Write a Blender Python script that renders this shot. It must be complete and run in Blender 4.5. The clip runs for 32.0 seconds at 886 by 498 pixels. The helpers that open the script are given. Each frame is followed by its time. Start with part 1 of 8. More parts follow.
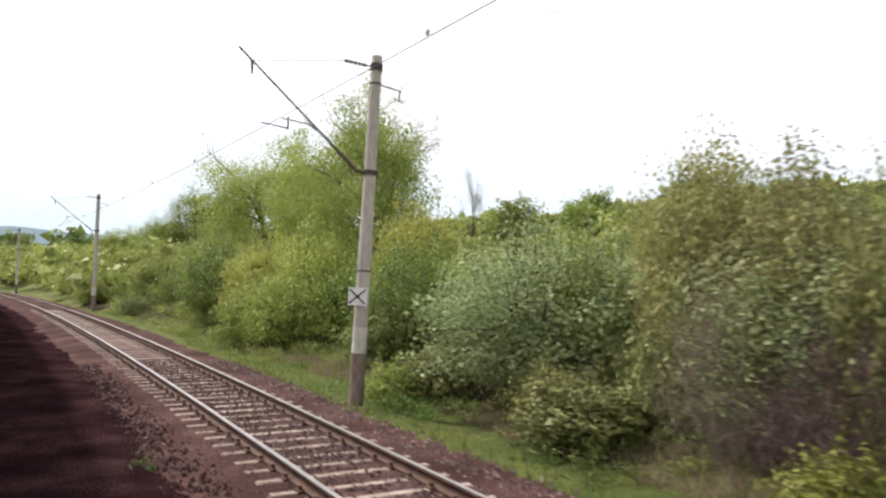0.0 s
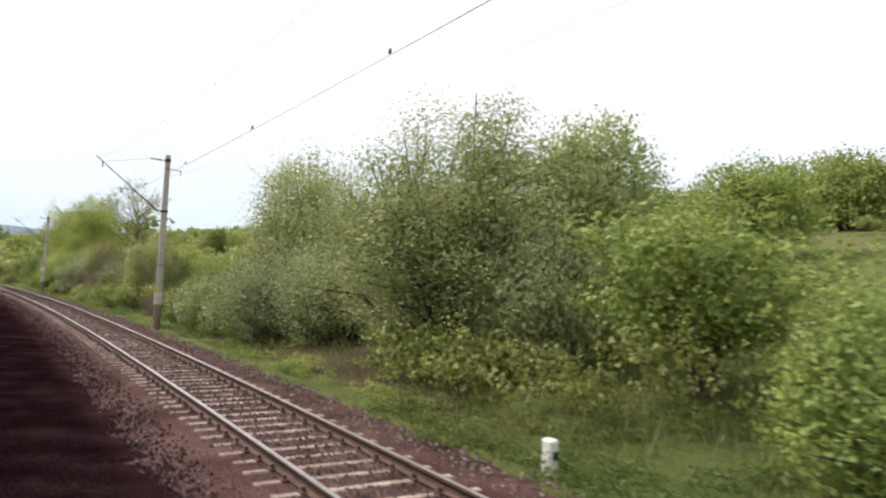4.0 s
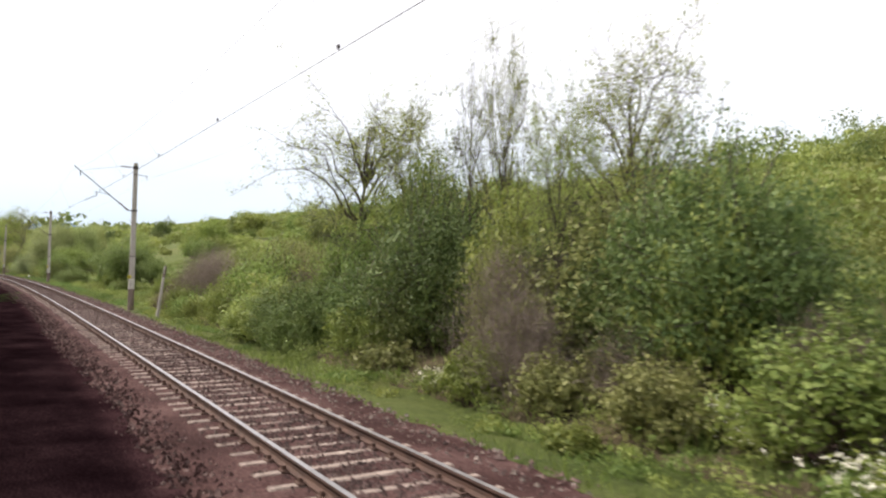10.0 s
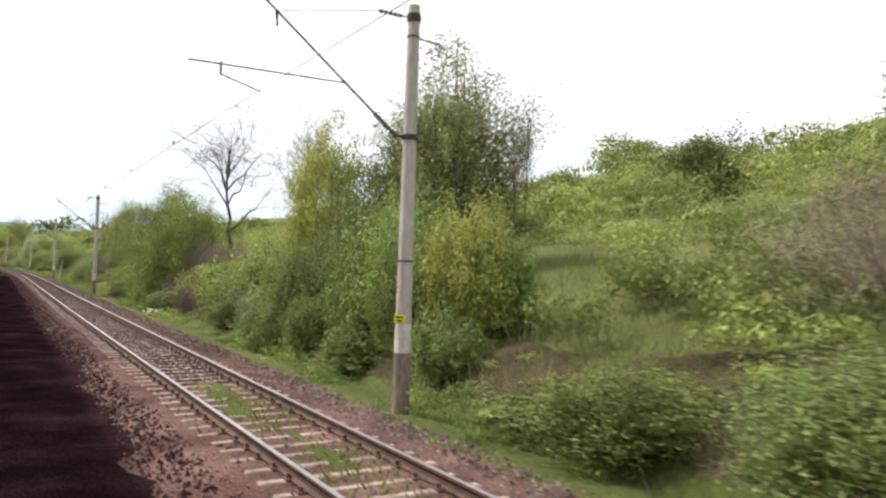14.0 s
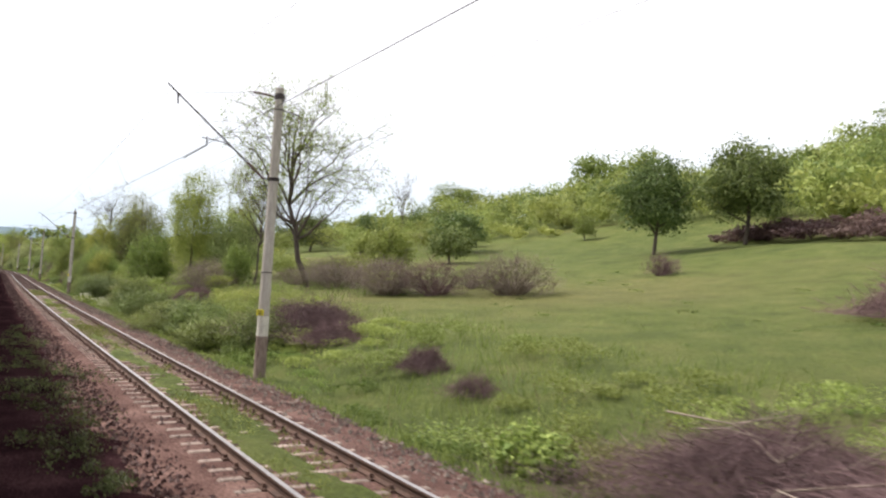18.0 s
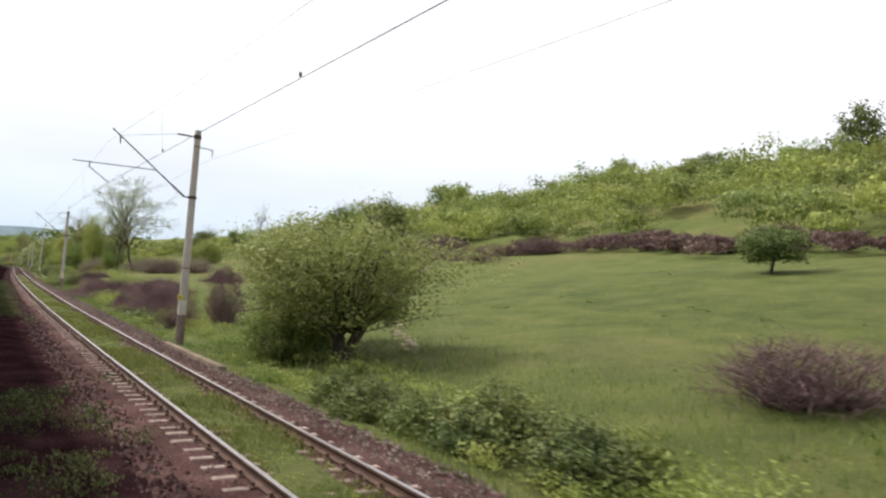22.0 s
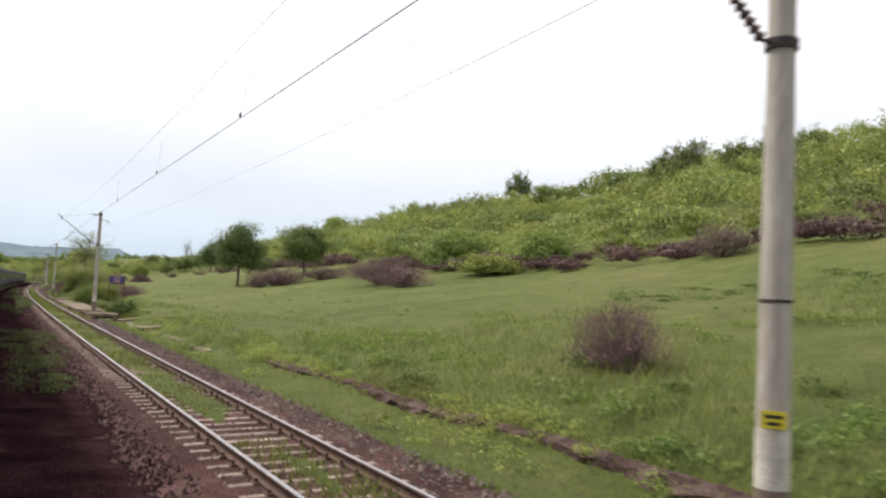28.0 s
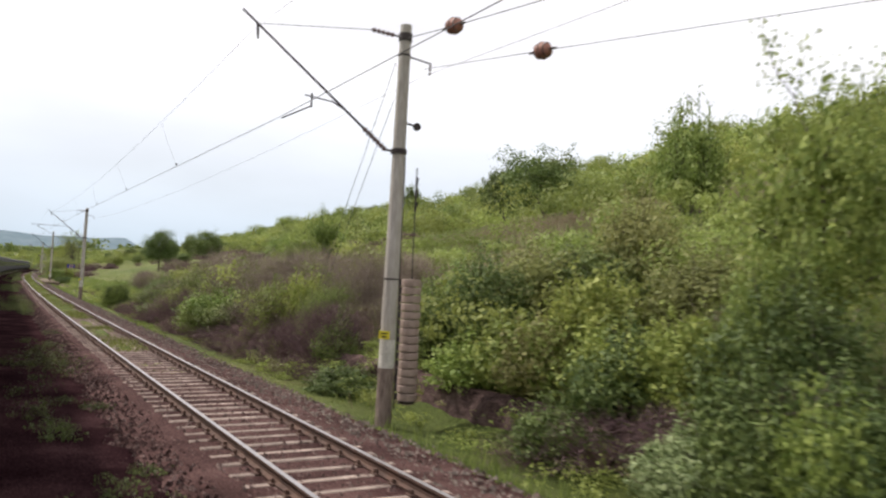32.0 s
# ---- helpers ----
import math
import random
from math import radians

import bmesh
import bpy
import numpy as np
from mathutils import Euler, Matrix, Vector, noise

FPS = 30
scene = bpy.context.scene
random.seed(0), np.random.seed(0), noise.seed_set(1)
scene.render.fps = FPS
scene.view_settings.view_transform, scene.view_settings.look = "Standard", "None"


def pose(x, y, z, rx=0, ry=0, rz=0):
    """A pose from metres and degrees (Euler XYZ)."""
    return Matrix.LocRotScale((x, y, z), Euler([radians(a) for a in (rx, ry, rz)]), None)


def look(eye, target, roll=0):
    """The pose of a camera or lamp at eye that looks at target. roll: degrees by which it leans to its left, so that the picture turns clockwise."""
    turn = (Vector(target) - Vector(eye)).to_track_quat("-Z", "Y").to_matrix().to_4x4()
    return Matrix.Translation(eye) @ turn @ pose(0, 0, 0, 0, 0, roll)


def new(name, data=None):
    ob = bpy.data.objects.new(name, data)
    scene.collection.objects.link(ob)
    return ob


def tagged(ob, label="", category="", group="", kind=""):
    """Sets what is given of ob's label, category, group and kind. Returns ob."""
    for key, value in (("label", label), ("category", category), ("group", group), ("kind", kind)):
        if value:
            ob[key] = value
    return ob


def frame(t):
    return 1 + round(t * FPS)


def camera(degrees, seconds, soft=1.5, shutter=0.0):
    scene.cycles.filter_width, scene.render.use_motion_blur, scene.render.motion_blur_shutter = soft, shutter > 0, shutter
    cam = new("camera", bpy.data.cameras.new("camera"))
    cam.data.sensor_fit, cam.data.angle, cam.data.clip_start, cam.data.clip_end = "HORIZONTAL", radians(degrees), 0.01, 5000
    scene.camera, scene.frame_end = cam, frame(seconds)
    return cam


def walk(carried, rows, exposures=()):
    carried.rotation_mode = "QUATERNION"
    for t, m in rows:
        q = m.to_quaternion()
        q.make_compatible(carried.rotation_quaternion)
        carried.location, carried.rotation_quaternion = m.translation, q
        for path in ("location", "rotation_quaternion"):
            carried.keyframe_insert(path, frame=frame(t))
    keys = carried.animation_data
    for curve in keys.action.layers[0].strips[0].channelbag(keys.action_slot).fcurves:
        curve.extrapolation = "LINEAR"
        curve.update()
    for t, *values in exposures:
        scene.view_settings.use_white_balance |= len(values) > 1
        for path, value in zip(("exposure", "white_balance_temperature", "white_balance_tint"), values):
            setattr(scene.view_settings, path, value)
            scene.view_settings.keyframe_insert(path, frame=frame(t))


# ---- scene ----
cam = camera(58.95, 32.0, soft=2.3, shutter=0.13)
ROWS = [
    (0.0, pose(0.00, 17.05, 2.463, 92.19, -1.13, 64.94)),
    (0.5, pose(8.85, 17.52, 2.463, 92.11, -0.97, 64.23)),
    (1.0, pose(17.71, 17.91, 2.463, 91.82, -0.55, 63.48)),
    (1.5, pose(26.50, 18.21, 2.463, 91.58, -0.50, 62.93)),
    (2.0, pose(35.25, 18.43, 2.463, 91.54, -0.67, 62.31)),
    (2.5, pose(43.95, 18.58, 2.463, 91.96, -1.23, 61.84)),
    (3.0, pose(52.63, 18.64, 2.463, 92.12, -1.51, 61.35)),
    (3.5, pose(61.27, 18.63, 2.463, 92.10, -1.62, 60.82)),
    (4.0, pose(69.89, 18.55, 2.463, 92.02, -1.66, 60.29)),
    (4.5, pose(78.47, 18.40, 2.463, 91.97, -1.76, 59.77)),
    (5.0, pose(87.03, 18.18, 2.463, 92.06, -2.03, 59.26)),
    (5.5, pose(95.56, 17.89, 2.463, 92.05, -2.69, 58.64)),
    (6.0, pose(104.12, 17.55, 2.463, 92.11, -2.61, 58.13)),
    (6.5, pose(112.63, 17.15, 2.463, 92.17, -2.17, 57.72)),
    (7.0, pose(121.18, 16.70, 2.463, 91.98, -1.74, 57.24)),
    (7.5, pose(129.84, 16.20, 2.463, 91.73, -1.65, 56.93)),
    (8.0, pose(138.56, 15.65, 2.463, 91.66, -1.46, 56.61)),
    (8.5, pose(147.28, 15.08, 2.463, 91.51, -1.42, 56.24)),
    (9.0, pose(156.08, 14.48, 2.463, 91.27, -1.03, 56.21)),
    (9.5, pose(164.81, 13.86, 2.463, 91.23, -1.06, 56.11)),
    (10.0, pose(173.43, 13.26, 2.463, 91.03, -0.78, 56.00)),
    (10.5, pose(182.01, 12.65, 2.463, 91.00, -0.77, 56.03)),
    (11.0, pose(190.59, 12.06, 2.463, 91.14, -1.07, 56.08)),
    (11.5, pose(199.29, 11.47, 2.463, 91.44, -1.49, 56.12)),
    (12.0, pose(207.95, 10.89, 2.463, 91.75, -1.67, 56.14)),
    (12.5, pose(216.54, 10.32, 2.467, 91.99, -2.18, 56.15)),
    (13.0, pose(225.12, 9.77, 2.479, 91.73, -1.97, 56.24)),
    (13.5, pose(233.66, 9.22, 2.495, 91.51, -1.57, 56.38)),
    (14.0, pose(242.17, 8.69, 2.513, 91.28, -1.33, 56.41)),
    (14.5, pose(250.66, 8.17, 2.531, 91.12, -1.23, 56.38)),
    (15.0, pose(259.13, 7.66, 2.547, 91.13, -1.28, 56.33)),
    (15.5, pose(267.59, 7.17, 2.559, 91.40, -1.47, 56.31)),
    (16.0, pose(276.04, 6.69, 2.563, 92.02, -1.80, 56.35)),
    (16.5, pose(284.48, 6.22, 2.563, 92.11, -2.53, 56.21)),
    (17.0, pose(292.88, 5.77, 2.563, 92.34, -3.01, 56.22)),
    (17.5, pose(301.25, 5.33, 2.563, 92.53, -2.74, 56.52)),
    (18.0, pose(309.62, 4.91, 2.563, 92.48, -2.96, 56.43)),
    (18.5, pose(318.01, 4.50, 2.563, 92.56, -3.05, 56.50)),
    (19.0, pose(326.41, 4.12, 2.563, 92.24, -2.87, 56.63)),
    (19.5, pose(334.86, 3.75, 2.563, 92.51, -3.09, 56.73)),
    (20.0, pose(343.26, 3.41, 2.563, 92.64, -3.29, 56.82)),
    (20.5, pose(351.53, 3.10, 2.563, 92.50, -3.07, 56.98)),
    (21.0, pose(359.63, 2.81, 2.563, 92.82, -3.50, 57.16)),
    (21.5, pose(368.29, 2.53, 2.563, 92.77, -3.44, 57.21)),
    (22.0, pose(376.92, 2.27, 2.563, 92.65, -3.57, 57.29)),
    (22.5, pose(385.49, 2.03, 2.563, 92.55, -3.20, 57.49)),
    (23.0, pose(394.02, 1.81, 2.563, 92.52, -3.01, 57.63)),
    (23.5, pose(402.49, 1.60, 2.563, 92.72, -3.16, 57.85)),
    (24.0, pose(410.95, 1.41, 2.563, 92.73, -3.70, 57.99)),
    (24.5, pose(419.45, 1.23, 2.563, 92.50, -3.45, 58.13)),
    (25.0, pose(427.97, 1.06, 2.563, 92.56, -3.24, 58.20)),
    (25.5, pose(436.69, 0.90, 2.563, 92.53, -2.97, 58.41)),
    (26.0, pose(445.49, 0.75, 2.563, 92.57, -3.12, 58.60)),
    (26.5, pose(454.26, 0.61, 2.563, 92.67, -3.20, 58.70)),
    (27.0, pose(462.98, 0.49, 2.563, 92.86, -2.92, 58.91)),
    (27.5, pose(471.68, 0.38, 2.563, 93.06, -2.50, 59.17)),
    (28.0, pose(480.39, 0.28, 2.563, 93.17, -2.17, 59.42)),
    (28.5, pose(489.12, 0.20, 2.563, 93.11, -2.13, 59.58)),
    (29.0, pose(497.90, 0.14, 2.563, 92.80, -2.66, 59.59)),
    (29.5, pose(506.63, 0.09, 2.563, 92.69, -2.84, 59.62)),
    (30.0, pose(515.31, 0.05, 2.563, 92.76, -2.93, 59.65)),
    (30.5, pose(523.95, 0.03, 2.563, 92.68, -2.88, 59.79)),
    (31.0, pose(532.52, 0.01, 2.563, 92.68, -2.78, 59.82)),
    (31.5, pose(540.98, 0.01, 2.563, 92.66, -2.76, 59.96)),
    (32.0, pose(549.30, 0.00, 2.563, 92.51, -2.60, 60.00)),
]
walk(cam, ROWS, [(0.0, 0.58), (2.0, 0.52), (5.0, 0.44), (8.5, 0.30), (10.0, 0.54), (12.0, 0.58), (13.0, 0.62), (15.5, 0.66), (17.5, 0.60), (20.0, 0.45), (22.0, 0.36), (25.0, 0.25), (29.0, 0.28), (32.0, 0.27)])

# ---- light ----
world = bpy.data.worlds.new("world")
scene.world = world
world.use_nodes = True
wn, wl = world.node_tree.nodes, world.node_tree.links
SUN_EL, SUN_AZ = radians(48), radians(215)
sky = wn.new("ShaderNodeTexSky")
sky.sky_type, sky.sun_disc, sky.sun_elevation, sky.sun_rotation = "NISHITA", False, SUN_EL, radians(90) - SUN_AZ
sky.air_density, sky.dust_density, sky.ozone_density = 1.0, 4.0, 1.0
cl_co = wn.new("ShaderNodeTexCoord")
cl_map = wn.new("ShaderNodeMapping")
cl_map.inputs["Scale"].default_value = (1.2, 1.2, 4.0)
cl_noise = wn.new("ShaderNodeTexNoise")
cl_noise.inputs["Scale"].default_value, cl_noise.inputs["Detail"].default_value = 1.6, 6.0
cl_ramp = wn.new("ShaderNodeValToRGB")
cl_ramp.color_ramp.elements[0].position, cl_ramp.color_ramp.elements[1].position = 0.30, 0.62
cl_ramp.color_ramp.elements[0].color = (0.72, 0.72, 0.72, 1)
cl_ramp.color_ramp.elements[1].color = (0.97, 0.97, 0.97, 1)
cl_mix = wn.new("ShaderNodeMix")
cl_mix.data_type = "RGBA"
cl_sep = wn.new("ShaderNodeSeparateXYZ")
cl_up = wn.new("ShaderNodeMapRange")
cl_up.inputs["From Min"].default_value, cl_up.inputs["From Max"].default_value = 0.02, 0.28
cl_tint = wn.new("ShaderNodeMix")
cl_tint.data_type = "RGBA"
cl_tint.inputs["A"].default_value = (8.5, 10.0, 11.6, 1)
cl_tint.inputs["B"].default_value = (15.7, 15.3, 15.9, 1)
wl.new(cl_co.outputs["Generated"], cl_sep.inputs["Vector"])
wl.new(cl_sep.outputs["Z"], cl_up.inputs["Value"])
wl.new(cl_up.outputs["Result"], cl_tint.inputs["Factor"])
wl.new(cl_tint.outputs["Result"], cl_mix.inputs["B"])
wl.new(cl_co.outputs["Generated"], cl_map.inputs["Vector"])
wl.new(cl_map.outputs["Vector"], cl_noise.inputs["Vector"])
wl.new(cl_noise.outputs["Fac"], cl_ramp.inputs["Fac"])
wl.new(cl_ramp.outputs["Color"], cl_mix.inputs["Factor"])
wl.new(sky.outputs["Color"], cl_mix.inputs["A"])
wl.new(cl_mix.outputs["Result"], wn["Background"].inputs["Color"])
wn["Background"].inputs["Strength"].default_value = 0.068
sun_lamp = bpy.data.lights.new("sun", "SUN")
sun_lamp.energy, sun_lamp.angle, sun_lamp.color = 3.9, radians(4), (1.0, 0.93, 0.86)
sun = new("sun", sun_lamp)
sun_from = Vector((math.cos(SUN_EL) * math.cos(SUN_AZ), math.cos(SUN_EL) * math.sin(SUN_AZ), math.sin(SUN_EL)))
sun.matrix_world = look(sun_from * 60, (0, 0, 0))

# ---- the line of the railway: distances s along it and lat across it ----
BEND = (-1.29, -1.29, -1.29, -1.29, -1.29, -1.27, -1.24, -1.17, -1.04, -1.00, -0.82, -0.39, 0.13, 0.12, 0.18, 0.19, 0.36, 0.24, 0.16, 0.16, 0.22, 0.05, 0.00, -0.00)
KNOTS = np.arange(-300.0, 641.0, 40.0)
SG = np.arange(-900.0, 700.0, 2.0)
_bend = np.interp(SG, KNOTS, np.array(BEND) * 1e-3, left=0.0, right=0.0)
TH = np.concatenate([[0.0], np.cumsum((_bend[1:] + _bend[:-1]) * 1.0)])
TH -= TH[np.searchsorted(SG, 560)]
_mid = (TH[1:] + TH[:-1]) / 2
LX = np.concatenate([[0.0], np.cumsum(np.cos(_mid) * 2)])
LY = np.concatenate([[0.0], np.cumsum(np.sin(_mid) * 2)])
LX -= LX[np.searchsorted(SG, 0)]
LY -= LY[np.searchsorted(SG, 560)]


def line_xy(s, lat):
    """World x and y of points s along and lat across the line; it runs on straight past both ends."""
    s, lat = np.asarray(s, float), np.asarray(lat, float)
    th = np.interp(s, SG, TH)
    over = np.where(s > SG[-1], s - SG[-1], np.where(s < SG[0], s - SG[0], 0.0))
    x = np.interp(s, SG, LX) + over * np.cos(th) - np.sin(th) * lat
    y = np.interp(s, SG, LY) + over * np.sin(th) + np.cos(th) * lat
    return x, y


def heading(s):
    return float(np.interp(s, SG, TH))


def at(s, lat, z=0.0, turn=0.0):
    """A pose on the line: x runs along it, y across it."""
    x, y = line_xy(s, lat)
    return Matrix.LocRotScale((float(x), float(y), z), Euler((0, 0, heading(s) + radians(turn))), None)


# heights of the land: at 16 m and 50 m from the line, the slope beyond, and how far off the crest lies
LAND_8 = (-0.5, -0.5, -0.55, -0.6, -0.6, -0.5, -0.4, -0.4, -0.45, -0.45, -0.25, -0.35, -0.5, -0.4, -0.4)
LAND_10 = (0.0, 0.0, -0.1, -0.2, -0.3, -0.1, 0.5, 0.9, 0.2, -0.1, 0.0, 0.3, 0.8, 0.9, 1.0)
LAND_S = (-300, -100, 0, 50, 100, 150, 200, 250, 300, 350, 400, 450, 500, 560, 640)
LAND_16 = (3.0, 2.5, 1.5, 0.8, 0.2, 1.0, 3.0, 2.2, 1.1, 0.7, 0.5, 0.9, 2.2, 3.6, 4.2)
LAND_50 = (6.0, 7.0, 6.0, 6.0, 6.5, 7.5, 7.6, 7.0, 6.4, 5.8, 5.6, 7.5, 11.0, 14.0, 16.0)
LAND_SLOPE = (0.13, 0.13, 0.13, 0.125, 0.16, 0.20, 0.225, 0.255, 0.283, 0.285, 0.29, 0.288, 0.295, 0.34, 0.38)
LAND_CREST = (300, 300, 290, 260, 220, 200, 200, 200, 200, 200, 200, 190, 170, 150, 130)


def smooth(a, b, x):
    k = np.clip((np.asarray(x, float) - a) / (b - a), 0, 1)
    return k * k * (3 - 2 * k)


def land(s, lat):
    """Height of the ground over the rail tops."""
    s, lat = np.broadcast_arrays(np.asarray(s, float), np.asarray(lat, float))
    h16, h50 = np.interp(s, LAND_S, LAND_16), np.interp(s, LAND_S, LAND_50)
    sl, cr = np.interp(s, LAND_S, LAND_SLOPE), np.interp(s, LAND_S, LAND_CREST)
    h8, h10 = np.interp(s, LAND_S, LAND_8), np.interp(s, LAND_S, LAND_10)
    low = np.where(lat < 10, h8 + (h10 - h8) * np.clip((lat - 8) / 2, 0, 1), h10 + (h16 - h10) * np.clip((lat - 10) / 6, 0, 1))
    low = np.where(lat < 7.9, -0.85, low)
    h = np.where(lat < 16, low, 0.0)
    h = np.where((lat >= 16) & (lat < 50), h16 + (h50 - h16) * np.clip((lat - 16) / 34, 0, 1) ** 1.15, h)
    d = np.clip(lat - 50, 0, None)
    rise = np.where(d < cr - 50, d * sl * smooth(-25, 30, d), (cr - 50) * sl + (d - cr + 50) * 0.02)
    h = np.where(lat >= 50, h50 + rise, h)
    h = np.where(lat < -4, -0.55 - 0.9 * smooth(4, 12, -lat), h)
    back = np.clip((-s - 260) / 1300, 0, 1) ** 1.4
    h = h * (1 - 0.7 * np.clip((-s - 260) / 400, 0, 1)) + back * 34
    und = 0.35 * np.sin(s * 0.11 + lat * 0.05) * np.sin(lat * 0.13 - s * 0.04) + 0.6 * np.sin(s * 0.037 + 1.3) * np.sin(lat * 0.041)
    return h + und * smooth(12, 40, lat) + 4.0 * np.sin(s * 0.012 + lat * 0.009) * smooth(90, 220, lat) * smooth(-500, -100, s)


def land_at(s, lat):
    return float(land(s, lat))


# ---- materials ----
def rgb(c, a=1.0):
    return (c[0], c[1], c[2], a)


def material(name, dark, light, rough=0.9, scale=6.0, fine=60.0, bump=0.15, metal=0.0, stretch=(1, 1, 1), mid=None, island=0.0, shine=0.3):
    """Two scales of noise between two colours, with a relief of the finer one; island: spread between pieces of one mesh and between objects."""
    m = bpy.data.materials.new(name)
    m.use_nodes = True
    n, l = m.node_tree.nodes, m.node_tree.links
    bs = n["Principled BSDF"]
    co, mp = n.new("ShaderNodeTexCoord"), n.new("ShaderNodeMapping")
    mp.inputs["Scale"].default_value = stretch
    l.new(co.outputs["Object"], mp.inputs["Vector"])
    big, small = n.new("ShaderNodeTexNoise"), n.new("ShaderNodeTexNoise")
    big.inputs["Scale"].default_value, big.inputs["Detail"].default_value = scale, 4.0
    small.inputs["Scale"].default_value, small.inputs["Detail"].default_value = fine, 5.0
    l.new(mp.outputs["Vector"], big.inputs["Vector"])
    l.new(mp.outputs["Vector"], small.inputs["Vector"])
    add = n.new("ShaderNodeMath")
    add.operation = "MULTIPLY_ADD"
    add.inputs[1].default_value = 0.5
    l.new(small.outputs["Fac"], add.inputs[0])
    half = n.new("ShaderNodeMath")
    half.operation = "MULTIPLY"
    half.inputs[1].default_value = 0.5
    l.new(big.outputs["Fac"], half.inputs[0])
    l.new(half.outputs[0], add.inputs[2])
    ramp = n.new("ShaderNodeValToRGB")
    e = ramp.color_ramp.elements
    e[0].position, e[1].position = 0.36, 0.64
    e[0].color, e[1].color = rgb(dark), rgb(light)
    if mid:
        e.new(0.5).color = rgb(mid)
    l.new(add.outputs[0], ramp.inputs["Fac"])
    out = ramp.outputs["Color"]
    if island:
        geo, ob = n.new("ShaderNodeNewGeometry"), n.new("ShaderNodeObjectInfo")
        sm = n.new("ShaderNodeMath")
        l.new(geo.outputs["Random Per Island"], sm.inputs[0])
        l.new(ob.outputs["Random"], sm.inputs[1])
        rg = n.new("ShaderNodeMapRange")
        rg.inputs["From Max"].default_value = 2.0
        rg.inputs["To Min"].default_value, rg.inputs["To Max"].default_value = 1 - island, 1 + island
        l.new(sm.outputs[0], rg.inputs["Value"])
        hs = n.new("ShaderNodeHueSaturation")
        l.new(rg.outputs["Result"], hs.inputs["Value"])
        l.new(out, hs.inputs["Color"])
        out = hs.outputs["Color"]
    l.new(out, bs.inputs["Base Color"])
    bs.inputs["Roughness"].default_value, bs.inputs["Metallic"].default_value = rough, metal
    bs.inputs["Specular IOR Level"].default_value = shine
    if bump:
        bp = n.new("ShaderNodeBump")
        bp.inputs["Strength"].default_value, bp.inputs["Distance"].default_value = bump, 0.05
        l.new(small.outputs["Fac"], bp.inputs["Height"])
        l.new(bp.outputs["Normal"], bs.inputs["Normal"])
    return m


def leaf_material(name, dark, light, thin=0.35, spread=0.2):
    """Leaves: each its own shade, some light passing through; every plant a little different."""
    m = bpy.data.materials.new(name)
    m.use_nodes = True
    n, l = m.node_tree.nodes, m.node_tree.links
    bs = n["Principled BSDF"]
    geo, ob = n.new("ShaderNodeNewGeometry"), n.new("ShaderNodeObjectInfo")
    mix = n.new("ShaderNodeMix")
    mix.data_type = "RGBA"
    mix.inputs["A"].default_value, mix.inputs["B"].default_value = rgb((dark[0] * 1.03, dark[1], dark[2])), rgb((light[0] * 1.03, light[1], light[2]))
    l.new(geo.outputs["Random Per Island"], mix.inputs["Factor"])
    hs = n.new("ShaderNodeHueSaturation")
    rg, rh = n.new("ShaderNodeMapRange"), n.new("ShaderNodeMapRange")
    rg.inputs["To Min"].default_value, rg.inputs["To Max"].default_value = 1 - spread, 1 + spread
    rh.inputs["To Min"].default_value, rh.inputs["To Max"].default_value = 0.486, 0.522
    l.new(ob.outputs["Random"], rg.inputs["Value"])
    wn_ = n.new("ShaderNodeTexWhiteNoise")
    wn_.noise_dimensions = "1D"
    l.new(ob.outputs["Random"], wn_.inputs["W"])
    l.new(wn_.outputs["Value"], rh.inputs["Value"])
    l.new(rg.outputs["Result"], hs.inputs["Value"])
    l.new(rh.outputs["Result"], hs.inputs["Hue"])
    l.new(mix.outputs["Result"], hs.inputs["Color"])
    l.new(hs.outputs["Color"], bs.inputs["Base Color"])
    bs.inputs["Roughness"].default_value = 0.6
    bs.inputs["Specular IOR Level"].default_value = 0.25
    tr, ms = n.new("ShaderNodeBsdfTranslucent"), n.new("ShaderNodeMixShader")
    l.new(hs.outputs["Color"], tr.inputs["Color"])
    ms.inputs["Fac"].default_value = thin
    l.new(bs.outputs["BSDF"], ms.inputs[1])
    l.new(tr.outputs["BSDF"], ms.inputs[2])
    l.new(ms.outputs["Shader"], n["Material Output"].inputs["Surface"])
    return m


